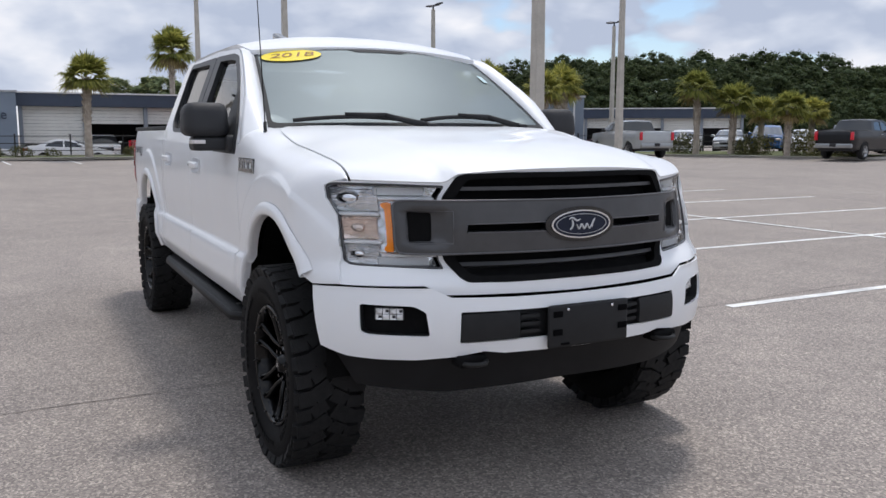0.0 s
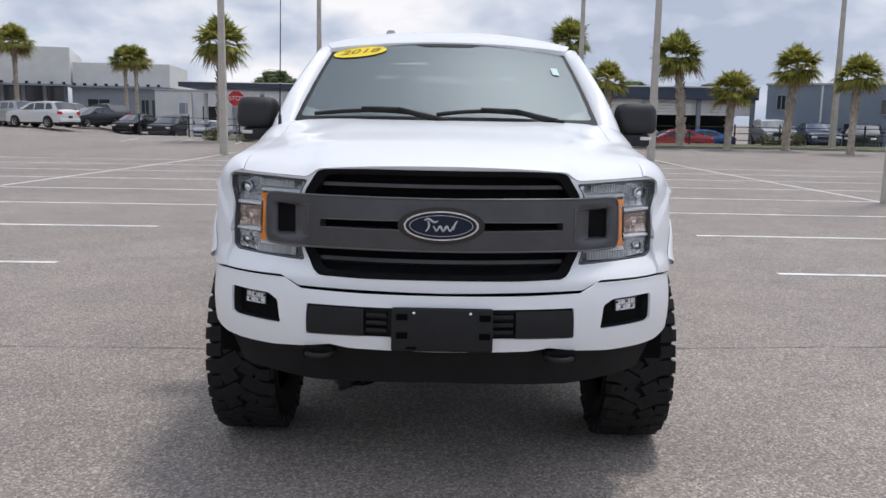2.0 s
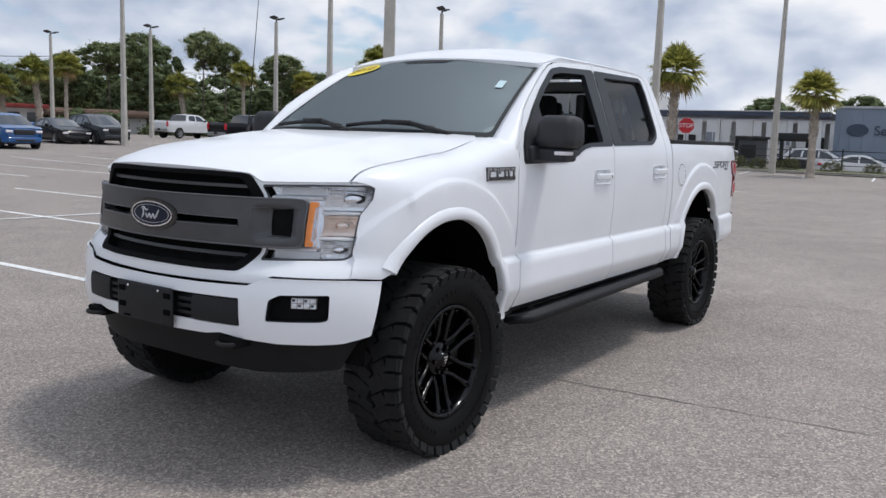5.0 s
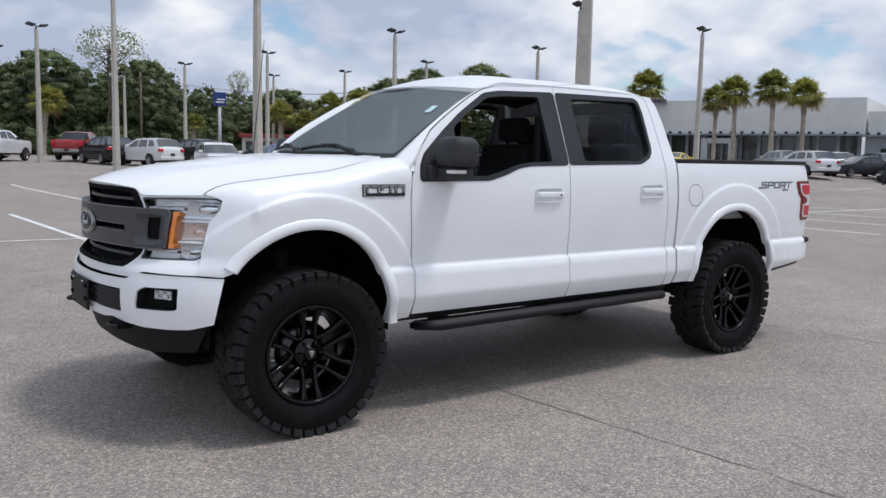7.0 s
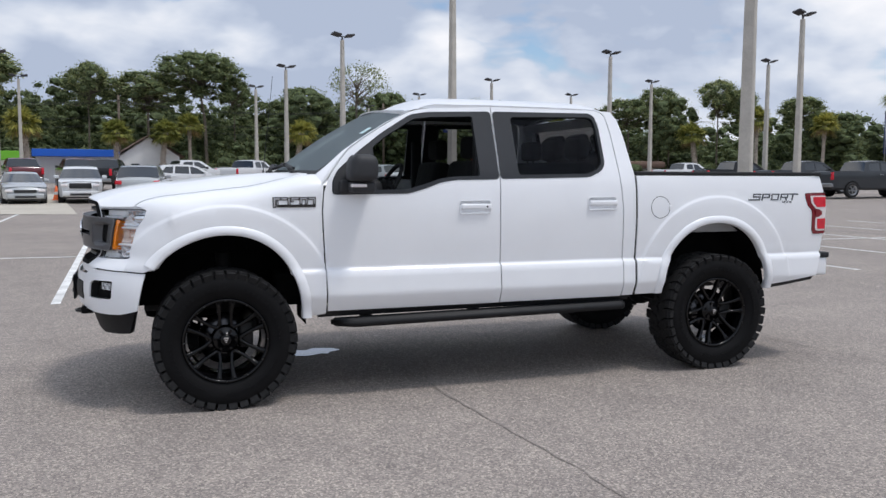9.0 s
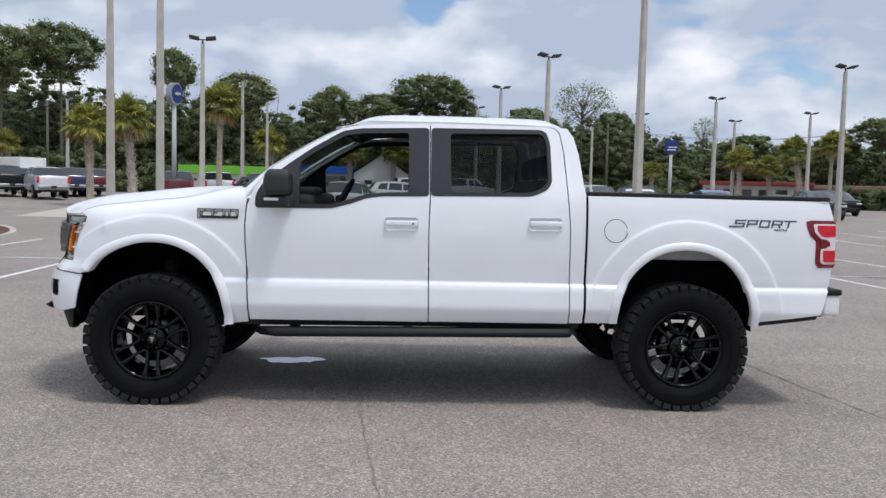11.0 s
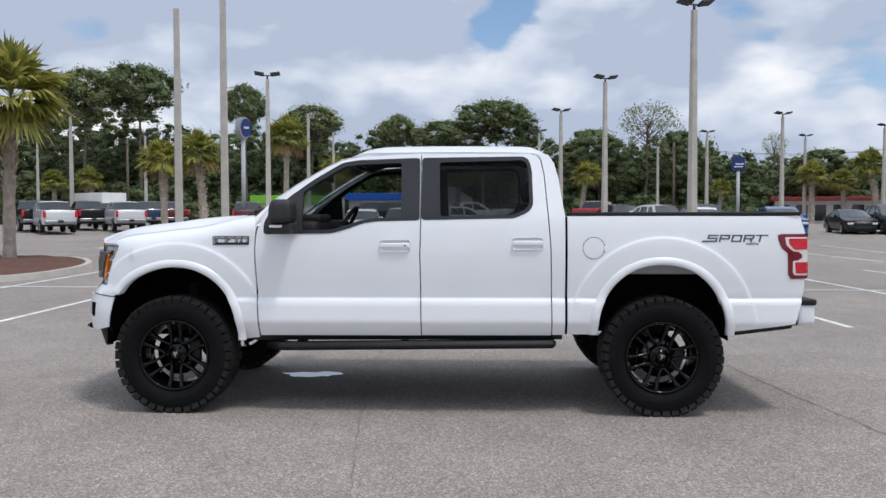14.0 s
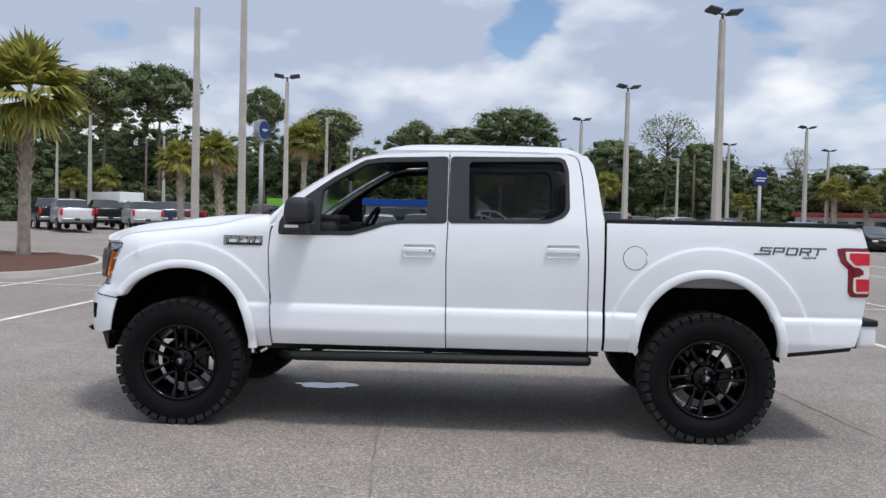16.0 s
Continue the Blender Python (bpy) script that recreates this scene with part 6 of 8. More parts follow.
def palm_tree(height, seed, boots=0.6, crown=1.0):
    """A cabbage palm: trunk with criss-cross stubs, and fan fronds with loose tips."""
    rng = np.random.default_rng(seed)
    t = thing("palm_tree", "cabbage palm with grey ringed trunk and green fan fronds", "palm tree", "lot palms")
    th = height - 1.52 * crown
    bm = bmesh.new()
    rows = []
    bend = rng.normal(0, 0.06, 2)
    for i in range(15):
        f = i / 14
        r = lerp(0.20, 0.15, f) * (1.18 if f < 0.05 else 1.0) * (1 + 0.05 * math.sin(i * 2.1))
        rows.append([Vector((r * math.cos(a) + bend[0] * f * f * 2, r * math.sin(a) + bend[1] * f * f * 2, th * f)) for a in np.linspace(0, 2 * math.pi, 11)[:-1]])
    strip(bm, rows, closed=True)
    part("trunk", bm, palm_bark, t)
    bm = bmesh.new()
    z0 = th * (1 - boots)
    k = 0
    z = z0
    while z < th:
        for j in range(5):
            a = 2 * math.pi * (j + (k % 2) * 0.5) / 5 + rng.normal(0, 0.1)
            f = z / th
            c = Vector((bend[0] * f * f * 2, bend[1] * f * f * 2, z))
            d = Vector((math.cos(a), math.sin(a), 0))
            ln = rng.uniform(0.16, 0.26)
            tube(bm, c + d * 0.13, c + d * (0.13 + ln * 0.55) + Vector((0, 0, ln)), 0.045, 0.022, 4)
        z += 0.17
        k += 1
    part("leaf_stub", bm, palm_bark, t, "grey criss-cross leaf stubs")["kind"] = "stuff"
    top = Vector((bend[0] * 2, bend[1] * 2, th))
    green, dry = [], []
    n = 50
    for i in range(n):
        f = i / (n - 1)
        az = i * 2.399963 + rng.normal(0, 0.15)
        el = radians(lerp(86, -34, f ** 0.95)) + rng.normal(0, 0.14)
        d = np.array([math.cos(az) * math.cos(el), math.sin(az) * math.cos(el), math.sin(el)])
        side = np.array([-math.sin(az), math.cos(az), 0])
        up = np.cross(d, side) * -1
        pl = crown * rng.uniform(0.38, 0.80) * lerp(0.90, 1.06, sstep(0.0, 0.45, f))
        base = np.array(top) + np.array([0, 0, 0.10])
        hub = base + d * pl - np.array([0, 0, 0.06 * pl])
        target = dry if f > 0.94 else green
        w = 0.018
        target.append(np.stack([base - side * w, base + side * w, hub + side * w * 0.7, hub - side * w * 0.7]))
        m = 23
        for j in range(m):
            q = (j - (m - 1) / 2) / ((m - 1) / 2)
            ang = q * radians(78)
            ld = d * math.cos(ang) + side * math.sin(ang)
            ll = crown * (1.02 - 0.28 * abs(q)) * rng.uniform(0.85, 1.12)
            fold = up * (0.10 * abs(q)) * crown
            mid = hub + ld * ll * 0.55 + fold
            tip = hub + ld * ll + fold - np.array([0, 0, (0.12 + 0.26 * f) * crown * rng.uniform(0.5, 1.5)])
            cw = np.cross(ld, up)
            cw = cw / np.linalg.norm(cw) * 0.052 * crown
            target.append(np.stack([hub, mid - cw, tip, mid + cw]))
    for nm, arr, mt, lab in (("frond", green, frond_green, "green fan fronds"), ("dry_frond", dry, frond_dry, "dry hanging fronds")):
        ob = new(nm, quads(nm, np.array(arr), mt))
        ob.parent, ob["label"], ob["kind"] = t, lab, "stuff"
    return t


def crown_leaves(rng, centre, rx, rz, clumps, leaves, size, low=-0.35, ragged=0.25, flat=0.66):
    """Leaf quads and the middles of their clumps, over the outside of a rounded crown."""
    out, mids = [], []
    lump = rng.uniform(0, 6.28, 3)
    for i in range(clumps):
        f = 1 - (1 - low) * (i + 0.5) / clumps
        a = i * 2.4 + rng.normal(0, 0.3)
        w = math.sqrt(max(0.0, 1 - f * f))
        k = (1 + ragged * 0.6 * math.sin(2 * a + lump[0]) + ragged * 0.5 * math.sin(3 * a + 4 * f + lump[1])) * rng.uniform(1 - ragged, 1.05)
        c = np.array(centre) + np.array([rx * w * k * math.cos(a), rx * w * k * math.sin(a), rz * f * (0.85 + 0.15 * k)])
        r = rx * rng.uniform(0.15, 0.29)
        mids.append((c, r))
        v = rng.normal(size=(leaves, 3))
        v /= np.linalg.norm(v, axis=1, keepdims=True)
        p = c + v * r * rng.uniform(0.10, 1.75, (leaves, 1)) ** 0.6 * np.array([1.2, 1.2, flat])
        out.append(leaf_cards(rng, p, size))
    return np.concatenate(out), mids


def blobs(name, mids, shrink, material, rng):
    """Uneven cores in the middles of leaf clumps, a crown's inner shade as dark colour, as one mesh."""
    tmp = bmesh.new()
    bmesh.ops.create_icosphere(tmp, subdivisions=1, radius=1.0)
    base = np.array([v.co for v in tmp.verts])
    tmp.verts.ensure_lookup_table()
    tri = np.array([[v.index for v in f.verts] for f in tmp.faces])
    tmp.free()
    vs = np.concatenate([np.array(c) + base * rng.uniform(0.6, 1.15, (len(base), 1)) * r * shrink * np.array([1.15, 1.15, 0.7]) for c, r in mids])
    fs = np.concatenate([tri + i * len(base) for i in range(len(mids))])
    me = bpy.data.meshes.new(name)
    me.from_pydata(vs.tolist(), [], fs.tolist())
    me.materials.append(material)
    me.update()
    return me


def tall_tree(height, seed, kind):
    """A far tree: tapered trunk, limbs and a crown of small leaf clumps with gaps. kind: pine, open (thin crown) or oak."""
    rng = np.random.default_rng(seed)
    pine = kind != "oak"
    label = {"pine": "tall pine with rounded dark green crown on a bare trunk", "open": "tall thin tree with sparse open crown", "oak": "broad dark green tree at the edge of the lot"}[kind]
    t = thing("oak_tree" if kind == "oak" else "pine_tree", label, "tree", "far trees")
    rx, rz, mid, n, lv, size = {"pine": (0.205, 0.155, 0.835, 66, 96, 0.0080), "open": (0.235, 0.150, 0.83, 34, 46, 0.0085), "oak": (0.30, 0.34, 0.62, 96, 66, 0.0100)}[kind]
    lean = rng.normal(0, 0.02, 2) * height
    centre = np.array([lean[0], lean[1], height * mid])
    leaves, mids = crown_leaves(rng, centre, height * rx, height * rz, n, lv, height * size, -0.75 if kind == "oak" else -0.5, 0.34 if kind == "open" else 0.28)
    if pine:
        extra, more = crown_leaves(rng, centre - np.array([0.3, 0.2, height * 0.17]), height * rx * 0.62, height * rz * 0.5, n // 4, lv, height * size, -0.3, 0.4)
        leaves, mids = np.concatenate([leaves, extra]), mids + more
    bm = bmesh.new()
    r0 = height * 0.0135
    stem = [Vector((lean[0] * f * f + rng.normal(0, 0.05), lean[1] * f * f + rng.normal(0, 0.05), height * (mid + 0.06) * f)) for f in np.linspace(0, 1, 8)]
    for i in range(7):
        tube(bm, stem[i], stem[i + 1], r0 * (1 - i / 9), r0 * (1 - (i + 1) / 9), 7, cap=False)
    for c, r in mids[:: 1 if pine else 3]:
        foot = stem[5].lerp(stem[7], rng.uniform(0, 0.8)) if pine else stem[3].lerp(stem[6], rng.uniform(0, 1))
        knee = foot.lerp(Vector(c), 0.55) - Vector((0, 0, 0.02 * height * rng.uniform(0.2, 1)))
        tube(bm, foot, knee, r0 * 0.30, r0 * 0.18, 5, cap=False)
        tube(bm, knee, c, r0 * 0.18, r0 * 0.05, 5, cap=False)
    part("trunk", bm, bark, t)
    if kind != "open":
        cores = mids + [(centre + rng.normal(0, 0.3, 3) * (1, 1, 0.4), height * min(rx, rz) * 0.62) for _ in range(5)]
        ob = new("inner_crown", blobs("inner_crown", cores, 0.78 if pine else 0.95, crown_shade_green, rng))
        ob.parent, ob["label"], ob["kind"] = t, "dark cores holding the crown's inner shade in their colour", "stuff"
    ob = new("crown", quads("crown", leaves, pine_leaf if pine else oak_leaf))
    ob.parent, ob["label"], ob["kind"] = t, "dark green leafy crown", "stuff"
    return t


def shrub(r, h, seed):
    rng = np.random.default_rng(seed)
    n = 1300
    v = rng.normal(size=(n, 3))
    v /= np.linalg.norm(v, axis=1, keepdims=True)
    c = v * np.array([r, r, h * 0.55]) * rng.uniform(0.5, 1.0, (n, 1)) ** 0.4 * (1 + 0.25 * np.sin(v[:, :1] * 7 + v[:, 1:2] * 5))
    c[:, 2] = np.abs(c[:, 2] + h * 0.45)
    ob = new("shrub", quads("shrub", leaf_cards(rng, c, r * 0.075), bush_leaf))
    return tagged(ob, "low rounded green shrub in the planting strip", "shrub", "planting strip shrubs")


PALMS = [(41.3, -1.4, 5.5), (57.6, -8.2, 9.0), (32.4, -32.8, 5.3), (31.0, -34.1, 4.5), (32.6, -38.1, 4.0), (27.6, -34.6, 4.0), (29.2, -38.4, 3.8), (42.4, -30.0, 6.2), (71.1, 28.2, 7.0), (38.6, 11.7, 5.9), (37.9, 4.8, 5.2), (41.3, -12.3, 5.8), (39.6, -14.3, 4.5), (39.6, -17.3, 5.1), (36.5, -19.2, 5.1), (54.0, -31.1, 6.6), (34.1, -23.5, 5.1), (35.9, -26.3, 4.9), (39.4, -8.0, 4.8), (75.1, 30.7, 7.3), (60.7, 49.1, 9.2), (63.7, 41.4, 8.4), (63.7, 37.6, 8.6), (68.3, 37.5, 8.3), (66.3, 45.4, 8.0), (65.4, 63.5, 7.5), (43.4, 73.9, 7.7), (55.6, 71.6, 6.7), (60.3, 67.6, 8.2), (-10.2, 68.0, 6.2), (-3.8, 73.6, 6.5), (0.1, 83.7, 6.4), (2.9, 85.6, 7.2), (-12.6, 18.7, 7.1), (-10.1, 46.4, 7.3), (-13.5, 40.3, 5.9), (-15.5, 39.5, 6.0), (-35.1, 72.5, 5.7), (-36.8, 68.3, 5.9), (12.8, 77.2, 6.3), (26.6, 77.4, 5.2), (33.5, 71.9, 5.9), (37.1, 73.6, 6.0), (38.4, 69.8, 6.8)]
kinds = [palm_tree(4.6, 1, 0.75, 0.86), palm_tree(5.6, 2, 0.55, 0.90), palm_tree(5.6, 3, 0.9, 0.88), palm_tree(8.2, 4, 0.25, 1.08), palm_tree(7.1, 5, 0.55, 1.30)]
kh = [4.6, 5.6, 5.6, 8.2, 7.1]
used = set()
for i, (x, y, h) in enumerate(PALMS):
    k = 4 if h == 7.1 else 3 if h > 6.8 else 0 if h < 4.7 else 1 + i % 2
    m = pose(x, y, 0, 0, 0, 47 * i) @ Matrix.Scale(h / kh[k], 4)
    if k not in used:
        used.add(k)
        kinds[k].matrix_basis = m
    else:
        copy_thing(kinds[k], m)

# far trees: those that stand out by themselves, then the woods behind them
far_kinds = [tall_tree(14, 11, "pine"), tall_tree(14, 12, "pine"), tall_tree(14, 16, "open"), tall_tree(12, 13, "oak"), tall_tree(12, 14, "oak"), tall_tree(14, 19, "pine")]
far_size = [(14, 5.74), (14, 5.74), (14, 6.58), (12, 7.2), (12, 7.2), (14, 5.74)]
taken = set()


def far_tree(k, x, y, h, wide, turn):
    """A tree of height h and crown width wide."""
    f = wide / far_size[k][1]
    m = pose(x, y, 0, 0, 0, turn) @ Matrix.Diagonal((f, f, h / far_size[k][0], 1))
    if k in taken:
        return copy_thing(far_kinds[k], m @ Matrix.Diagonal((*far_kinds[k].scale, 1)).inverted())
    taken.add(k)
    far_kinds[k].matrix_basis = m
    return far_kinds[k]


TALL = [(-41.1, 83.4, 17.6, 7.8, 0), (-35.7, 85.8, 18.4, 8.0, 1), (-24.7, 89.6, 16.6, 4.8, 5), (-17.3, 91.3, 14.3, 7.0, 0), (-20.5, 92.0, 12.8, 6.0, 4), (-7.4, 92.8, 13.4, 4.6, 5), (-1.2, 93.3, 12.8, 7.4, 1), (5.0, 93.4, 15.2, 8.0, 0), (8.3, 94.2, 12.6, 3.4, 5), (16.9, 92.4, 12.0, 7.6, 3), (22.0, 91.3, 14.5, 7.2, 2), (26.0, 90.3, 11.4, 5.2, 4), (39.1, 86.2, 8.8, 7.0, 3), (55.4, 76.6, 10.6, 5.0, 4), (51.8, 79.4, 10.2, 5.2, 1), (59.8, 73.7, 12.1, 4.2, 1), (61.8, 72.3, 11.0, 3.8, 5), (66.6, 68.2, 10.1, 4.6, 0), (55.3, 78.4, 11.6, 4.4, 5), (69.0, 66.0, 8.5, 5.2, 4), (48.6, 82.5, 9.2, 5.0, 3), (35.4, 87.6, 10.6, 2.6, 2),
        (94.0, 20.5, 7.0, 5.2, 3), (95.7, 11.3, 7.3, 4.8, 4), (96.0, 5.3, 7.4, 2.2, 5), (95.8, -8.6, 7.6, 3.0, 5), (95.1, -14.2, 8.1, 6.4, 3), (95.4, -11.2, 7.0, 3.6, 4), (94.0, -20.6, 6.5, 4.4, 4), (92.0, -28.5, 6.3, 3.8, 3)]
for i, (x, y, h, w, k) in enumerate(TALL):
    far_tree(k, x, y, h, w, 61 * i)


def far_wood(name, label, seed, away, azs, els, step, wide, rows, leaf, count, mats, near_from=-180.0):
    """A wood seen from afar: crown behind crown along an arc, as high as the wood's edge stands against the sky."""
    rng = np.random.default_rng(seed)
    leaves, mids = [], []
    for back, low in rows:
        a = azs[0]
        while a < azs[-1]:
            d = away + back + rng.uniform(-3, 3)
            if back < 4 and a < near_from:
                a += math.degrees(step / d)
                continue
            h = (1.5 + d * math.tan(radians(table(a, azs, els)))) * low * rng.uniform(0.88, 1.04)
            w = wide * rng.uniform(0.7, 1.3)
            rz = min(h * 0.42, w * rng.uniform(0.75, 1.1))
            c = (d * math.cos(radians(a)), -4 + d * math.sin(radians(a)), h - rz)
            q, m = crown_leaves(rng, c, w, rz, 26, count, leaf, -0.55, 0.3, 0.95)
            leaves.append(q)
            mids += m
            # more dark cores behind each crown paint the wood's deep shade
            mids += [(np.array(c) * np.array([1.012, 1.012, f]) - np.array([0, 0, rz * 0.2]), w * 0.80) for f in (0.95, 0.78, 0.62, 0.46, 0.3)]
            a += math.degrees(step / d) * rng.uniform(0.7, 1.3)
    t = thing(name, label, "woods", kind="stuff")
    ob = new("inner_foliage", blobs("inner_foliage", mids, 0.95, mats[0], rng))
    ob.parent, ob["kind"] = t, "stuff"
    ob = new("foliage", quads("foliage", np.concatenate(leaves), mats[1]))
    ob.parent, ob["kind"] = t, "stuff"
    return t


far_wood("wood", "dark green mixed wood behind the road", 5, 106, [36, 40, 42, 44, 48, 52, 54.5, 58, 61, 64, 66.4, 68, 71, 73, 76, 80, 82.8, 84, 88, 92, 96, 98, 101, 105, 108, 112, 116, 119, 122, 130, 150], [2.2, 2.8, 3.3, 3.7, 3.8, 3.4, 3.4, 4.0, 3.3, 3.6, 3.4, 3.9, 4.6, 4.9, 5.3, 5.3, 4.7, 5.0, 5.0, 5.1, 6.0, 5.8, 6.5, 6.2, 6.2, 6.7, 7.2, 7.0, 6.4, 7.0, 7.0], 3.2, 2.7, [(9, 0.80), (8, 0.50), (6, 1.0), (0, 0.80), (-5, 0.58), (-8, 0.38), (-10, 0.24)], 0.150, 38, (crown_shade_green, wood_leaf), 43.5)
far_wood("wood", "high dark pine wood far behind the lot", 8, 195, [-78, -60, -54.8, -52.8, -51, -47.5, -44.5, -39, -34.5, -32, -30.5, -29, -27.6, -26.0], [4.6, 4.4, 4.2, 4.4, 5.0, 5.4, 5.45, 5.3, 5.3, 5.0, 4.8, 4.3, 3.2, 1.6], 3.4, 3.1, [(14, 0.97), (12, 1.0), (0, 0.88), (-8, 0.74), (-14, 0.56), (-18, 0.36)], 0.23, 52, (far_shade_green, far_leaf))

sh = shrub(0.55, 0.75, 3)
sh.matrix_basis = pose(41.8, 9.2, 0)
for i, (x, y, k) in enumerate([(41.5, 8.0, 0.9), (42.0, 6.6, 1.0), (42.2, 4.6, 0.9), (42.4, 2.8, 0.8), (42.4, 1.6, 0.9), (42.6, 0.2, 0.7), (42.8, -3.6, 0.8), (42.8, -5.0, 0.9), (43.0, -17.6, 0.9), (42.6, -18.8, 1.1), (40.0, 12.6, 0.9), (39.6, 10.6, 0.9), (27.4, -35.8, 1.9), (26.0, -36.6, 1.7), (29.6, -34.6, 1.6), (30.6, -34.8, 1.4), (33.6, -33.0, 1.6)]):
    copy_thing(sh, pose(x, y, 0, 0, 0, 50 * i) @ Matrix.Scale(k, 4))

# ---- parked vehicles ----
car_glass = mat("car_glass", (0.02, 0.025, 0.03), 0.08, 0, coat=1.0)
tyre_far = mat("car_tyre", (0.015, 0.015, 0.016), 0.8)
rim_far = mat("car_rim", (0.38, 0.39, 0.40), 0.3, 0.9)
plain_black = mat("bumper_black", (0.02, 0.02, 0.022), 0.6)
PAINTS = {"white": (0.72, 0.73, 0.74), "black": (0.012, 0.012, 0.014), "grey": (0.055, 0.060, 0.066), "silver": (0.42, 0.44, 0.45), "red": (0.36, 0.012, 0.015), "blue": (0.015, 0.10, 0.30), "navy": (0.018, 0.035, 0.09), "maroon": (0.13, 0.012, 0.018), "yellow": (0.75, 0.56, 0.01)}
paint_mats = {k: mat("car_paint_" + k, v, 0.25, 0.15 if k in ("silver", "grey") else 0.0, 0.03, 4, coat=0.12 if k in ("black", "grey") else 0.8, spec=0.3 if k in ("black", "grey") else 0.5) for k, v in PAINTS.items()}
# profile: front foot over the top to the rear foot, each point naming the panel that starts there
VEHICLES = {
    "pickup": dict(W=1.0, R=0.41, wheels=(0.97, 4.63), sill=0.46, belt=1.34, roof=1.95, tumble=0.20,
                   profile=[(0.06, 0.46, "front"), (0.0, 0.62, "front"), (0.0, 0.84, "front"), (0.03, 1.14, "front"), (0.10, 1.22, "hood"), (0.5, 1.29, "hood"), (1.52, 1.36, "windscreen"), (2.18, 1.84, "roof"), (2.42, 1.92, "roof"), (3.0, 1.95, "roof"), (3.55, 1.93, "roof"), (3.76, 1.88, "rear_window"), (3.95, 1.42, "bed_top"), (4.0, 1.39, "bed_top"), (5.76, 1.39, "tailgate"), (5.84, 1.36, "tailgate"), (5.86, 0.78, "tailgate"), (5.80, 0.52, "end")],
                   windows=[[(1.86, 1.39), (2.36, 1.78), (2.52, 1.83), (2.82, 1.845), (2.82, 1.41)], [(2.90, 1.41), (2.90, 1.845), (3.42, 1.84), (3.58, 1.74), (3.60, 1.43)]]),
    "suv": dict(W=0.95, R=0.37, wheels=(0.92, 3.76), sill=0.30, belt=1.12, roof=1.70, tumble=0.20,
                profile=[(0.10, 0.30, "front"), (0.0, 0.48, "front"), (0.02, 0.78, "front"), (0.12, 0.98, "hood"), (0.45, 1.06, "hood"), (1.25, 1.14, "windscreen"), (2.05, 1.57, "roof"), (2.40, 1.67, "roof"), (3.1, 1.71, "roof"), (3.9, 1.68, "roof"), (4.25, 1.63, "rear_window"), (4.60, 1.20, "tailgate"), (4.76, 1.06, "tailgate"), (4.80, 0.62, "tailgate"), (4.72, 0.36, "end")],
                windows=[[(1.62, 1.15), (2.16, 1.50), (2.45, 1.58), (2.56, 1.585), (2.56, 1.16)], [(2.64, 1.16), (2.64, 1.60), (3.42, 1.60), (3.50, 1.18)], [(3.60, 1.19), (3.54, 1.60), (3.98, 1.57), (4.20, 1.30), (4.16, 1.22)]]),
    "sedan": dict(W=0.91, R=0.335, wheels=(0.92, 3.72), sill=0.22, belt=0.96, roof=1.44, tumble=0.22,
                  profile=[(0.10, 0.24, "front"), (0.0, 0.40, "front"), (0.03, 0.62, "front"), (0.16, 0.76, "hood"), (0.5, 0.85, "hood"), (1.25, 0.97, "windscreen"), (2.10, 1.34, "roof"), (2.45, 1.42, "roof"), (2.9, 1.44, "roof"), (3.35, 1.40, "rear_window"), (4.10, 1.08, "boot_lid"), (4.55, 1.05, "boot_lid"), (4.68, 0.98, "tailgate"), (4.75, 0.60, "tailgate"), (4.66, 0.30, "end")],
                  windows=[[(1.58, 1.00), (2.20, 1.28), (2.48, 1.35), (2.64, 1.36), (2.64, 1.01)], [(2.72, 1.01), (2.72, 1.365), (3.12, 1.34), (3.56, 1.16), (3.66, 1.05)]]),
}
vehicle_made = {}


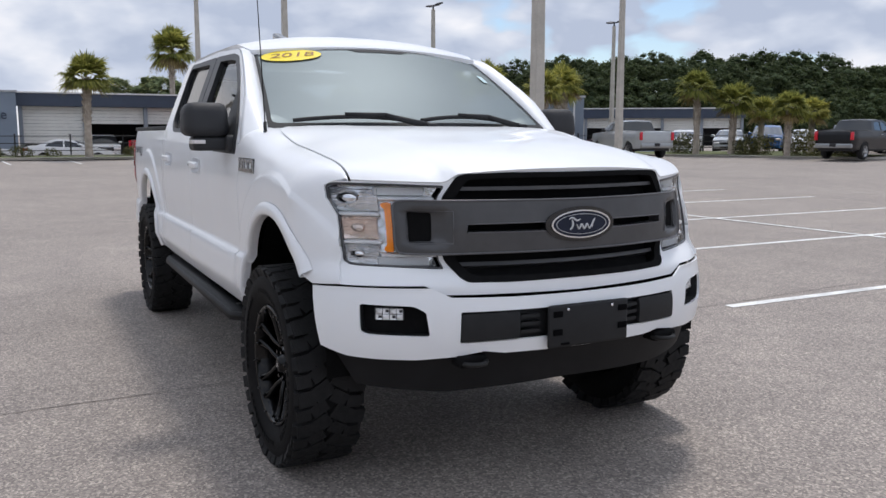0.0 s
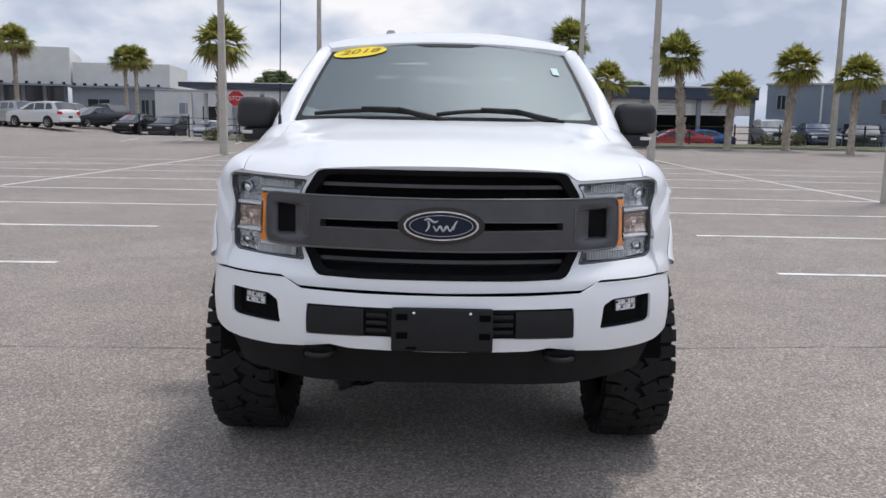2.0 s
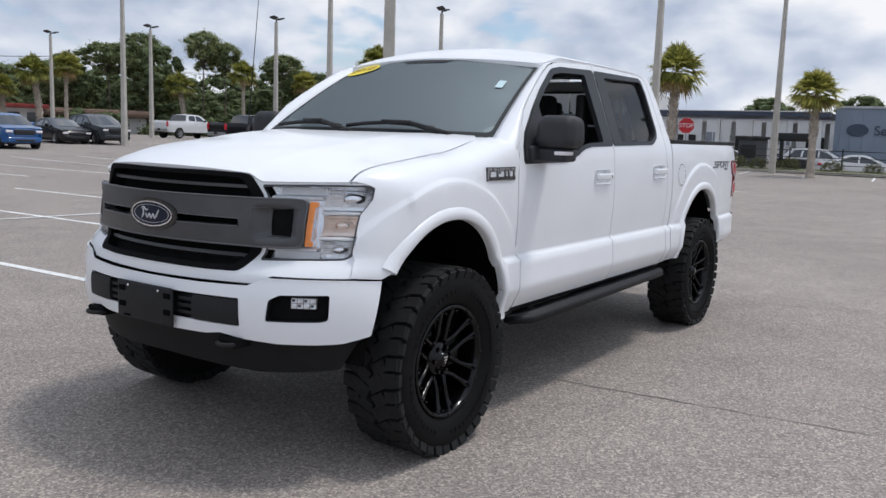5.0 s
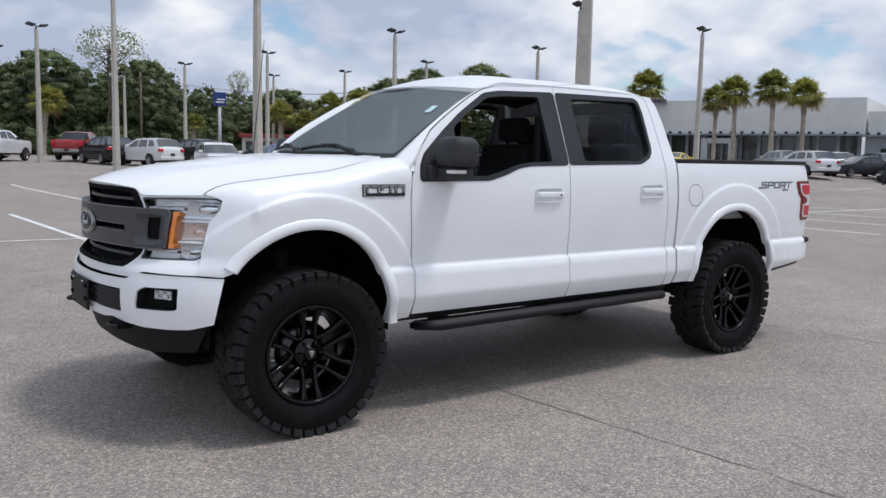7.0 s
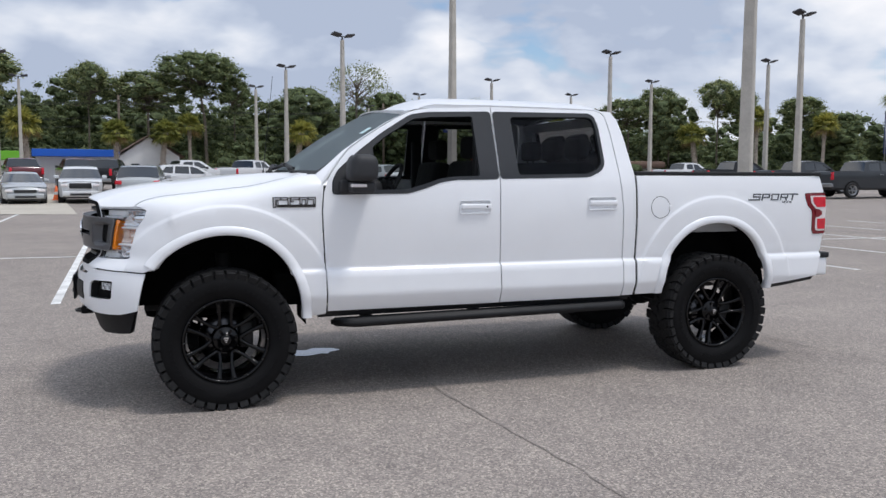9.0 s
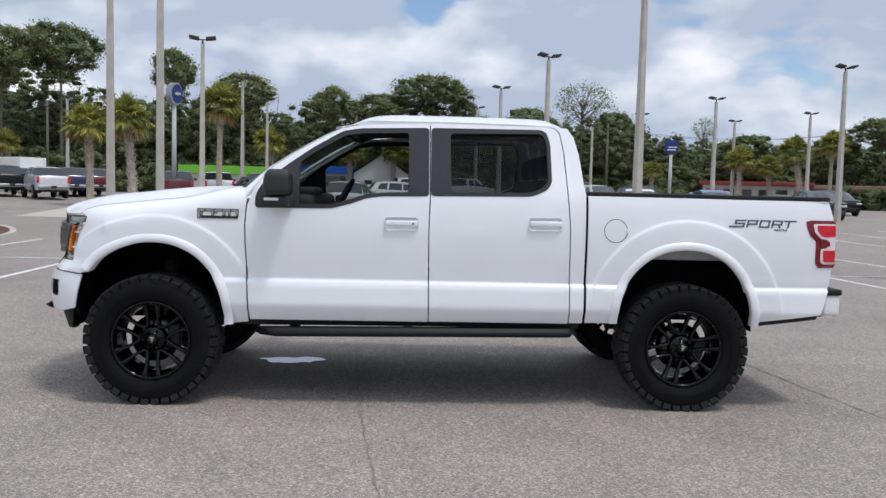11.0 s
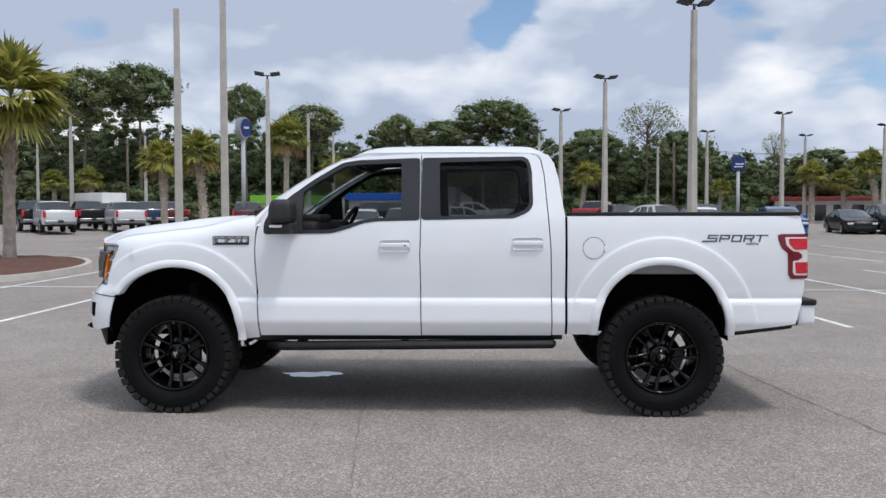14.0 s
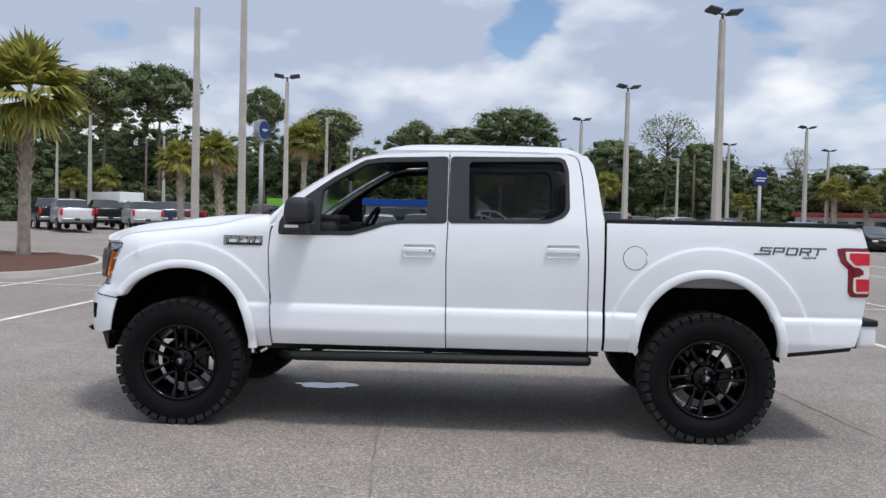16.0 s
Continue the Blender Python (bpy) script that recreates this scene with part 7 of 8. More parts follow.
def build_vehicle(kind, paint):
    sp = VEHICLES[kind]
    names = {"pickup": "pickup_truck", "suv": "suv", "sedan": "car"}
    t = thing("parked_" + names[kind], f"{paint} parked {names[kind].replace('_', ' ')} standing on the lot", {"pickup": "pickup truck", "suv": "suv", "sedan": "car"}[kind], "parked vehicles")
    pm, W, R, prof = paint_mats[paint], sp["W"], sp["R"], sp["profile"]
    L = max(p[0] for p in prof)

    def half(x, z):
        """Half width: barrel sides, leaning in above the belt, rounded in plan at both ends."""
        w = W * (1 - 0.05 * sstep(sp["belt"] - 0.25, sp["sill"], z) - 0.025 * sstep(sp["belt"] - 0.2, sp["belt"], z))
        w -= sp["tumble"] * max(0.0, (z - sp["belt"]) / (sp["roof"] - sp["belt"]))
        return w * (1 - 0.17 * (1 - sstep(0.0, 0.55, x)) ** 2 - 0.10 * (1 - sstep(0.0, 0.5, L - x)) ** 2)

    line = [(x, z) for x, z, _ in prof]
    low = []
    for wx in sorted(sp["wheels"], reverse=True):
        low += [(wx + R * 1.16 * math.cos(a), R + R * 1.16 * math.sin(a)) for a in np.linspace(-0.05, math.pi + 0.05, 15) if R + R * 1.16 * math.sin(a) > sp["sill"]]
    for s in (-1, 1):
        side = part("body_side", sheet(bmesh.new(), line + low, lambda x, z: Vector((x, s * half(x, z), z)), 0.16, holes=sp["windows"], depth=0.03, out=(0, s, 0)), pm, t)
        for w in sp["windows"]:
            part("side_window", sheet(bmesh.new(), w, lambda x, z: Vector((x, s * (half(x, z) - 0.015), z)), 0.3, depth=0, out=(0, s, 0)), car_glass, side, "dark tinted glass", smooth=False)
        for a, b in zip(sp["windows"], sp["windows"][1:]):
            x0 = max(p[0] for p in a) + 0.03
            part("door_handle", box(bmesh.new(), (x0 + 0.02, s * (half(x0, sp["belt"] - 0.12) + 0.015), sp["belt"] - 0.12), (0.20, 0.03, 0.035), 0.01), rim_far if kind == "pickup" else pm, side)
    # panels over the top, from side to side
    runs = []
    for (xa, za, tag), (xb, zb, _) in zip(prof, prof[1:]):
        if not runs or runs[-1][0] != tag:
            runs.append((tag, [(xa, za)]))
        runs[-1][1].append((xb, zb))
    for tag, pts in runs:
        fine = []
        for (xa, za), (xb, zb) in zip(pts, pts[1:]):
            fine += [(lerp(xa, xb, i / 3), lerp(za, zb, i / 3)) for i in range(3)]
        fine.append(pts[-1])
        rows = []
        for x, z in fine:
            w = half(x, z)
            up = 0.035 if tag in ("hood", "roof", "windscreen", "boot_lid") else 0.012
            bow = 0.10 if tag == "front" else -0.06 if tag == "tailgate" else 0.0
            rows.append([Vector((x + bow * (abs(q) ** 2.2) - (0.10 * (1 - q * q) if tag == "windscreen" else 0), q * w, z + up * (1 - abs(q) ** 3))) for q in (-1, -0.96, -0.85, -0.6, -0.3, 0, 0.3, 0.6, 0.85, 0.96, 1)])
        bm = strip(bmesh.new(), rows)
        bmesh.ops.recalc_face_normals(bm, faces=bm.faces)
        part({"front": "front_panel"}.get(tag, tag), bm, car_glass if tag in ("windscreen", "rear_window") else pm, t, "dark tinted glass" if tag in ("windscreen", "rear_window") else "")
    part("underbody", box(bmesh.new(), (L / 2, 0, sp["sill"] + 0.16), (L * 0.93, W * 1.66, 0.44), 0.03), plain_black, t)
    for x in sp["wheels"]:
        for s in (-1, 1):
            bm = lathe(bmesh.new(), [(R * 0.60, s * 0.0), (R * 0.66, s * 0.040), (R * 0.92, s * 0.045), (R, s * 0.01), (R, -s * 0.18), (R * 0.9, -s * 0.22)], 24, "y")
            w = part("wheel", bm, tyre_far, t, at=pose(x, s * (W - 0.03), R))
            bm = lathe(bmesh.new(), [(R * 0.50, -s * 0.03), (R * 0.60, s * 0.030), (R * 0.66, s * 0.043)], 24, "y")
            lathe(bm, [(0.0, s * 0.035), (R * 0.16, s * 0.030), (R * 0.18, -s * 0.02)], 12, "y")
            for i in range(5):
                box(bm, (R * 0.36, s * 0.018, 0), (R * 0.46, 0.02, R * 0.17), 0.0, m=Matrix.Rotation(2 * math.pi * i / 5 + 0.3, 4, "Y"))
            part("rim", bm, rim_far, w, smooth=False)
            # flat black disc behind the spokes, painting the dark of their gaps
            part("brake_disc", lathe(bmesh.new(), [(0.0, -s * 0.05), (R * 0.6, -s * 0.05)], 20, "y"), plain_black, w)
    hw = half(0.1, 0.8)
    zf = prof[3][1]
    chromed = rim_far if kind == "pickup" else pm
    part("front_bumper", box(bmesh.new(), (0.05, 0, sp["sill"] + 0.16), (0.16, hw * 1.9, 0.22), 0.05, seg=3), chromed, t)
    part("lower_intake", box(bmesh.new(), (-0.02, 0, sp["sill"] + 0.13), (0.05, hw * 1.1, 0.10), 0.02), plain_black, t)
    part("grille", box(bmesh.new(), (0.02, 0, zf - 0.16), (0.12, hw * 1.15, 0.24 if kind != "sedan" else 0.13), 0.03), plain_black, t)
    part("rear_bumper", box(bmesh.new(), (L - 0.06, 0, sp["sill"] + 0.20), (0.20, half(L - 0.2, 0.6) * 1.96, 0.22), 0.05, seg=3), chromed, t)
    part("plate_holder", box(bmesh.new(), (L + 0.035, 0, sp["sill"] + (0.24 if kind == "pickup" else 0.42)), (0.02, 0.32, 0.16), 0.01), plain_black, t)
    for s in (-1, 1):
        part("headlamp", box(bmesh.new(), (0.13, s * hw * 0.84, zf - 0.14), (0.24, 0.30, 0.17 if kind == "pickup" else 0.12), 0.04, seg=3), lens_white, t, "clear headlamp")
        size = {"pickup": (0.10, 0.15, 0.40), "suv": (0.24, 0.26, 0.17), "sedan": (0.22, 0.34, 0.14)}[kind]
        zt = {"pickup": 1.14, "suv": 0.98, "sedan": 0.88}[kind]
        part("tail_lamp", box(bmesh.new(), (L - size[0] / 2 + 0.005, s * (half(L - 0.1, zt) - size[1] / 2 + 0.04), zt), size, 0.025), red_lens, t, "red tail lamp")
        xm = sp["windows"][0][0][0] + 0.12
        part("door_mirror", box(bmesh.new(), (xm, s * (half(xm, sp["belt"]) + 0.12), sp["belt"] + 0.10), (0.11, 0.22, 0.16), 0.045, seg=3), plain_black if kind == "pickup" else pm, t)
    if kind == "pickup":
        part("bed_cover", box(bmesh.new(), (4.86, 0, 1.398), (1.66, 1.66, 0.035), 0.008), plain_black, t, "black bed cover")
    return t


def park(kind, paint, x, y, turn):
    """Middle at x, y; turn is the way that the nose points, in degrees from +x."""
    L = max(p[0] for p in VEHICLES[kind]["profile"])
    m = pose(x, y, 0, 0, 0, turn + 180) @ Matrix.Translation((-L / 2, 0, 0))
    if (kind, paint) in vehicle_made:
        return copy_thing(vehicle_made[kind, paint], m)
    vehicle_made[kind, paint] = v = build_vehicle(kind, paint)
    v.matrix_basis = m
    return v


for row in [("pickup", "black", 24.6, -36.4, -78), ("pickup", "black", 27.6, -40.4, -78), ("pickup", "grey", 36.2, 29.2, -6), ("pickup", "grey", 37.2, 35.0, -4), ("pickup", "black", 36.4, 40.2, -2), ("sedan", "yellow", 50.2, 36.9, 20), ("suv", "blue", 18.6, 38.3, -97), ("suv", "grey", 26.6, 42.8, -97), ("sedan", "black", 24.6, 43.6, -97), ("pickup", "white", 42.0, 54.0, 5), ("suv", "black", 31.4, 50.0, -95), ("suv", "white", 1.5, 47.0, 10), ("pickup", "white", 6.0, 55.6, 50), ("pickup", "red", 11.6, 57.6, 62), ("suv", "white", 13.8, 49.0, 110), ("suv", "black", 17.0, 49.6, 100), ("sedan", "silver", -6.4, 36.6, -78), ("suv", "white", -3.9, 37.4, -86), ("pickup", "black", -3.4, 50.0, 80), ("suv", "silver", -1.0, 34.0, 85), ("pickup", "white", 1.6, 54.0, 20), ("sedan", "white", 4.6, 56.0, 30), ("pickup", "black", -27.5, 47.2, 127), ("pickup", "white", -24.5, 44.3, 126), ("pickup", "black", -25.3, 50.6, 124), ("pickup", "white", -28.4, 60.1, 123), ("pickup", "white", -21.5, 47.9, 123), ("pickup", "navy", -22.3, 54.1, 119), ("pickup", "maroon", -21.7, 56.5, 122), ("pickup", "silver", 32.2, -27.8, -12), ("pickup", "maroon", -13.6, 50.0, 104), ("pickup", "white", -11.4, 52.0, 104), ("pickup", "maroon", -8.6, 52.6, 104), ("pickup", "maroon", -5.4, 53.6, 104), ("suv", "white", 14.6, 39.0, -100), ("suv", "black", 12.0, 52.0, 100), ("sedan", "navy", 21.4, 48.4, -97), ("sedan", "white", 49.0, -1.0, -95), ("suv", "white", 54.6, -3.2, 180), ("sedan", "white", 48.6, 4.0, -85), ("suv", "white", 51.0, 6.6, -88), ("suv", "grey", 57.0, 9.4, 175), ("pickup", "red", 50.2, -7.4, -72), ("sedan", "red", 47.4, -13.4, 95), ("suv", "white", 52.8, -12.6, 180), ("sedan", "blue", 50.6, -15.8, 95), ("suv", "silver", 47.6, -19.6, 172), ("sedan", "navy", 46.4, -21.8, 170), ("suv", "grey", 46.4, -24.6, 150), ("sedan", "white", 45.0, -29.2, 172), ("suv", "white", 43.6, -31.6, 160), ("sedan", "maroon", 43.0, -34.4, 168), ("sedan", "blue", 41.6, -36.6, 165), ("suv", "white", 38.8, -38.0, 130), ("sedan", "silver", 36.2, -39.4, 130), ("suv", "blue", 34.6, -41.0, 130), ("sedan", "white", 33.4, -43.0, 130), ("suv", "grey", 31.6, -44.6, 130), ("suv", "black", 29.4, -46.0, 130), ("sedan", "white", 57.6, 14.6, 170), ("sedan", "white", 57.8, 17.8, 172), ("suv", "grey", 58.2, 20.8, 175), ("sedan", "black", 58.6, 23.6, 176), ("sedan", "grey", 57.4, 26.4, 160), ("suv", "white", 52.4, 27.6, 70), ("suv", "silver", 54.0, 30.6, 60), ("sedan", "white", 57.6, 33.0, 60), ("suv", "white", 59.0, 29.6, 60), ("suv", "grey", 62.0, 27.6, 60)]:
    park(*row)

# ---- buildings and lot edge ----
metal_blue = mat("grey_blue_cladding", (0.215, 0.262, 0.325), 0.5, 0, 0.06, 1.2, bump=0.2, bscale=8)
metal_grey = mat("grey_cladding", (0.26, 0.29, 0.33), 0.6, 0, 0.06, 1.2, bump=0.15, bscale=8)
fascia_blue = mat("navy_fascia", (0.045, 0.062, 0.098), 0.45, 0, 0.08, 2)
door_white = mat("roller_door", (0.80, 0.79, 0.74), 0.55, 0, 0.06, 2)
wall_white = mat("white_render", (0.72, 0.72, 0.71), 0.8, 0, 0.06, 0.8, fine=0.04)
wall_grey = mat("pale_grey_panel", (0.44, 0.45, 0.47), 0.6, 0, 0.05, 0.8)
# dark colour for lamp bodies and for the shade painted inside openings
shade_and_lamp_dark = mat("dark_interior", (0.02, 0.02, 0.022), 0.9)
shop_glass = mat("shop_glass", (0.03, 0.035, 0.04), 0.08, 0, coat=0.5)
roof_red = mat("red_roof", (0.25, 0.035, 0.03), 0.7, 0, 0.15, 2)
roof_tan = mat("brown_shingle", (0.20, 0.13, 0.10), 0.85, 0, 0.2, 4)
sign_blue = mat("blue_sign", (0.012, 0.04, 0.19), 0.5)
sign_green = mat("green_sign", (0.16, 0.48, 0.03), 0.5)
awn_blue = mat("bright_blue_awning", (0.010, 0.11, 0.55), 0.5)
stop_red = mat("stop_red", (0.50, 0.012, 0.02), 0.4)
sign_white = mat("sign_white", (0.75, 0.75, 0.75), 0.5)
iron = mat("black_iron", (0.012, 0.012, 0.013), 0.5)
metal_dark = mat("dark_grey_metal", (0.085, 0.09, 0.098), 0.55, 0.2, 0.12, 3)
grass_mat = mat("lawn_green", (0.11, 0.13, 0.045), 0.9, 0, 0.3, 3, bump=0.6, bscale=60, fine=0.3)
kerb_mat = mat("kerb_concrete", (0.52, 0.49, 0.44), 0.8, 0, 0.12, 2, bump=0.2, bscale=80)
mulch = mat("red_brown_mulch", (0.13, 0.055, 0.035), 0.95, 0, 0.4, 10, bump=0.8, bscale=40, fine=0.3)
pad_mat = mat("pale_concrete", (0.50, 0.46, 0.39), 0.8, 0, 0.08, 0.7, bump=0.2, bscale=60, fine=0.06)
wood = mat("weathered_pole_wood", (0.14, 0.11, 0.085), 0.9, 0, 0.2, 4)


def along(ax, ay, bx, by):
    """A frame with x along a wall from a to b and -y towards the lot."""
    d = Vector((bx - ax, by - ay, 0))
    return pose(ax, ay, 0, 0, 0, math.degrees(math.atan2(d.y, d.x))), d.length


def garage(name, ax, ay, bx, by, h, bays, label, depth=12.0, fascia=0.75, lift=(1.2, 2.3)):
    """A long low workshop with roller doors half open, seen along its front."""
    m, L = along(ax, ay, bx, by)
    t = thing(name, label, "building", at=m)
    # dark box at the back paints the unlit inside behind the doors
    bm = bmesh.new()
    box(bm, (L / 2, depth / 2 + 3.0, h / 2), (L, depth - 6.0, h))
    part("wall", bm, shade_and_lamp_dark, t, smooth=False)
    bm = bmesh.new()
    box(bm, (L / 2, depth / 2 + 0.2, h - 0.06), (L + 0.6, depth + 0.4, 0.12), 0.02)
    part("roof", bm, wall_grey, t, smooth=False)
    bm = bmesh.new()
    box(bm, (L / 2, 0.0, h - fascia / 2), (L + 0.5, 0.35, fascia), 0.02)
    part("fascia", bm, fascia_blue, t, "navy blue fascia", smooth=False)
    part("roof_edge", box(bmesh.new(), (L / 2, -0.06, h + 0.03), (L + 0.6, 0.42, 0.09), 0.015), wall_white, t, "white metal roof edge", smooth=False)
    w = L / bays
    for i in range(bays + 1):
        bm = bmesh.new()
        box(bm, (i * w, 0.25, (h - fascia) / 2), (0.24, 0.34, h - fascia), 0.02)
        part("pier", bm, metal_grey, t, smooth=False)
    r = random.Random(name)
    for i in range(bays):
        low = r.choice((lift[0], lift[0] * 1.3, lift[1]))
        z = h - fascia
        door = part("roller_door", box(bmesh.new(), ((i + 0.5) * w, 0.47, z - 0.05), (w - 0.34, 0.04, 0.08), 0.01), door_white, t, "white sectional roller door, half raised", smooth=False)
        while z > low:
            part("slat", box(bmesh.new(), ((i + 0.5) * w, 0.42, z - 0.1), (w - 0.24, 0.06, 0.19), 0.012), door_white, door, smooth=False)
            z -= 0.2
    return t, m, L


svc, svm, svl = garage("service_building", 54.2, 1.4, 53.6, -20.5, 4.0, 6, "long low workshop with navy fascia and white roller doors")
garage("service_building", 58.5, -40.5, 48.0, -53.0, 3.75, 5, "low workshop with white roller doors beyond the palms")


def clad_block(name, ax, ay, bx, by, h, mt, label, depth=10.0, ribs=True):
    m, L = along(ax, ay, bx, by)
    t = thing(name, label, "building", at=m)
    bm = bmesh.new()
    box(bm, (L / 2, depth / 2, h / 2), (L, depth, h))
    part("wall", bm, mt, t, smooth=False)
    bm = bmesh.new()
    box(bm, (L / 2, depth / 2, h + 0.05), (L + 0.2, depth + 0.2, 0.12), 0.02)
    part("roof_edge", bm, wall_grey, t, smooth=False)
    if ribs:
        bm = bmesh.new()
        n = int(L / 0.6)
        for i in range(n):
            box(bm, (0.3 + i * L / n, -0.012, h / 2 - 0.05), (0.05, 0.024, h - 0.2))
        part("cladding_rib", bm, mt, t, smooth=False)["kind"] = "stuff"
    return t, m, L


def opening(t, x, z, w, h, mt, name="window", frame=None):
    bm = bmesh.new()
    box(bm, (x, -0.02, z), (w, 0.10, h), 0.01)
    p = part(name, bm, mt, t, smooth=False)
    if frame:
        bm = bmesh.new()
        for dx, dz, sx, sz in ((-w / 2, 0, 0.08, h + 0.08), (w / 2, 0, 0.08, h + 0.08), (0, h / 2, w + 0.08, 0.08), (0, -h / 2, w + 0.08, 0.08), (0, 0, 0.05, h)):
            box(bm, (x + dx, -0.06, z + dz), (sx, 0.06, sz))
        part("frame", bm, frame, p, smooth=False)
    return p


sg, sgm, sgl = clad_block("sign_block", 53.4, 6.6, 53.4, 1.6, 4.0, metal_blue, "grey blue clad end block with a dark oval and lettering", 8)
bm = bmesh.new()
sheet(bm, ellipse(1.3, 2.75, 0.62, 0.36, 28), lambda x, z: Vector((x, -0.05, z)), 0.3, depth=0.03, out=(0, -1, 0))
part("sign_oval", bm, fascia_blue, sg, "dark blue oval")
flat_text("sign_letters", "Service", 0.78, fascia_blue, sg, Matrix.Translation((3.35, -0.05, 2.72)) @ pose(0, 0, 0, 90, 0, 0), 0.02)
gb, gbm, gbl = clad_block("warehouse", 51.6, -20.6, 45.2, -34.4, 4.15, metal_blue, "grey blue clad two storey warehouse with white downpipes", 12)
for x, z, w, h in ((0.9, 3.1, 0.55, 0.9), (7.0, 2.85, 0.7, 0.9), (11.5, 2.9, 0.6, 0.8)):
    opening(gb, x, z, w, h, shop_glass, "window", metal_grey)
# dark panels paint the shade inside the docks; the first is glass
for x, w, mt in ((1.0, 0.9, shop_glass), (5.3, 1.3, shade_and_lamp_dark), (12.6, 1.5, shade_and_lamp_dark)):
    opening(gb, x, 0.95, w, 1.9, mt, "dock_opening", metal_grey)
for x in (3.3, 7.6, 11.0, 14.5):
    bm = bmesh.new()
    box(bm, (x, -0.08, 2.05), (0.12, 0.12, 4.1), 0.01)
    part("downpipe", bm, sign_white, gb, smooth=False)

# canopy with posts, white sheds behind
cm, cl = along(51.4, 18.0, 52.4, 6.7)
cn = thing("canopy", "long flat canopy with navy edge on white posts", "canopy", at=cm)
bm = bmesh.new()
box(bm, (cl / 2, 3.0, 3.56), (cl, 6.4, 0.28), 0.02)
part("canopy_roof", bm, fascia_blue, cn, smooth=False)
for i in range(6):
    for y in (0.4, 5.6):
        bm = bmesh.new()
        box(bm, (0.6 + i * (cl - 1.2) / 5, y, 1.6), (0.28, 0.28, 3.2), 0.02)
        part("post", bm, wall_white, cn, smooth=False)
part("roof_edge", box(bmesh.new(), (cl / 2, -0.22, 3.715), (cl + 0.1, 0.06, 0.05), 0.01), wall_white, cn, "white metal roof edge", smooth=False)
# pay box and charging frame before the canopy
kb = thing("pay_box", "dark grey metal pay box with a hood before the canopy", "kiosk", at=pose(46.4, 9.6, 0, 0, 0, -80))
part("body", box(bmesh.new(), (0, 0, 0.95), (1.5, 0.8, 1.9), 0.05, seg=2), metal_dark, kb)
part("hood", box(bmesh.new(), (0, -0.1, 1.98), (1.75, 1.1, 0.14), 0.03), iron, kb)
part("front_panel", box(bmesh.new(), (-0.2, -0.41, 1.25), (0.8, 0.04, 0.7), 0.01), iron, kb)
mf = thing("tyre_machine", "black workshop machine with an upright frame", "machine", at=pose(47.4, 7.5, 0, 0, 0, -85))
for x in (-0.75, 0.75):
    part("upright", box(bmesh.new(), (x, 0, 1.1), (0.2, 0.25, 2.2), 0.02), iron, mf)
part("head", box(bmesh.new(), (0, 0, 2.1), (1.9, 0.5, 0.42), 0.05), iron, mf)
part("bed", box(bmesh.new(), (0, 0.1, 0.5), (1.3, 0.9, 1.0), 0.06), iron, mf)
wt, wm_, wl_ = clad_block("white_shed", 64.4, 24.2, 63.0, 7.0, 3.5, wall_white, "long white shed behind the canopy", 8, False)
for x in (2.6, 7.0, 12.4):
    opening(wt, x, 2.0, 1.2, 1.0, metal_grey, "window", sign_white)
# flat dark panels paint the shade inside these doorways
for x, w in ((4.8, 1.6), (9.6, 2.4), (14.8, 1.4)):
    opening(wt, x, 1.1, w, 2.2, shade_and_lamp_dark, "doorway")

# showroom
sm_, sl = along(73.4, 62.5, 82.0, 39.0)
sr = thing("showroom", "showroom with pale grey parapet over dark glass front", "building", at=sm_)
bm = bmesh.new()
box(bm, (sl / 2, 9, 6.15), (sl, 18, 4.0), 0.05)
part("parapet", bm, wall_white, sr, smooth=False)
bm = bmesh.new()
box(bm, (sl / 2, 10, 2.1), (sl - 1.0, 17, 4.2))
part("wall", bm, shop_glass, sr, smooth=False)
for i in range(13):
    bm = bmesh.new()
    box(bm, (0.6 + i * (sl - 1.2) / 12, 1.4, 2.1), (0.35, 0.3, 4.2))
    part("mullion", bm, metal_grey, sr, smooth=False)
bm = bmesh.new()
box(bm, (sl / 2, -0.2, 4.05), (sl + 0.6, 0.8, 0.22), 0.03)
part("eave", bm, metal_grey, sr, smooth=False)
for i in range(22):
    bm = bmesh.new()
    box(bm, (0.6 + i * (sl - 1.2) / 21, -0.55, 4.28), (0.28, 0.28, 0.24), 0.04)
    part("eave_lamp", bm, shade_and_lamp_dark, sr, smooth=False)
bm = bmesh.new()
box(bm, (0.0, -0.6, 5.9), (0.5, 1.0, 4.8), 0.03)
box(bm, (2.2, -0.6, 8.1), (4.4, 1.0, 0.4), 0.03)
part("portal_frame", bm, sign_blue, sr, "blue portal frame", smooth=False)
bm = bmesh.new()
for dx in (-1.5, 1.5):
    box(bm, (sl * 0.42 + dx, 0.3, 1.8), (0.7, 1.4, 3.6), 0.04)
box(bm, (sl * 0.42, 0.3, 3.3), (2.3, 1.3, 0.6), 0.03)
part("entrance", bm, wall_grey, sr, smooth=False)
w2, w2m, w2l = clad_block("showroom_wing", 82.2, 39.0, 83.4, 30.2, 4.1, metal_grey, "slate grey wing of the showroom with white parapet", 12, False)
part("parapet", box(bmesh.new(), (w2l / 2 + 0.4, 5.6, 5.45), (w2l + 0.8, 10.4, 2.6), 0.05), wall_white, w2, smooth=False)
for x, w in ((2.6, 2.2), (7.2, 0.8), (8.2, 0.7)):
    opening(w2, x, 1.7, w, 2.0, shop_glass, "window", metal_grey)
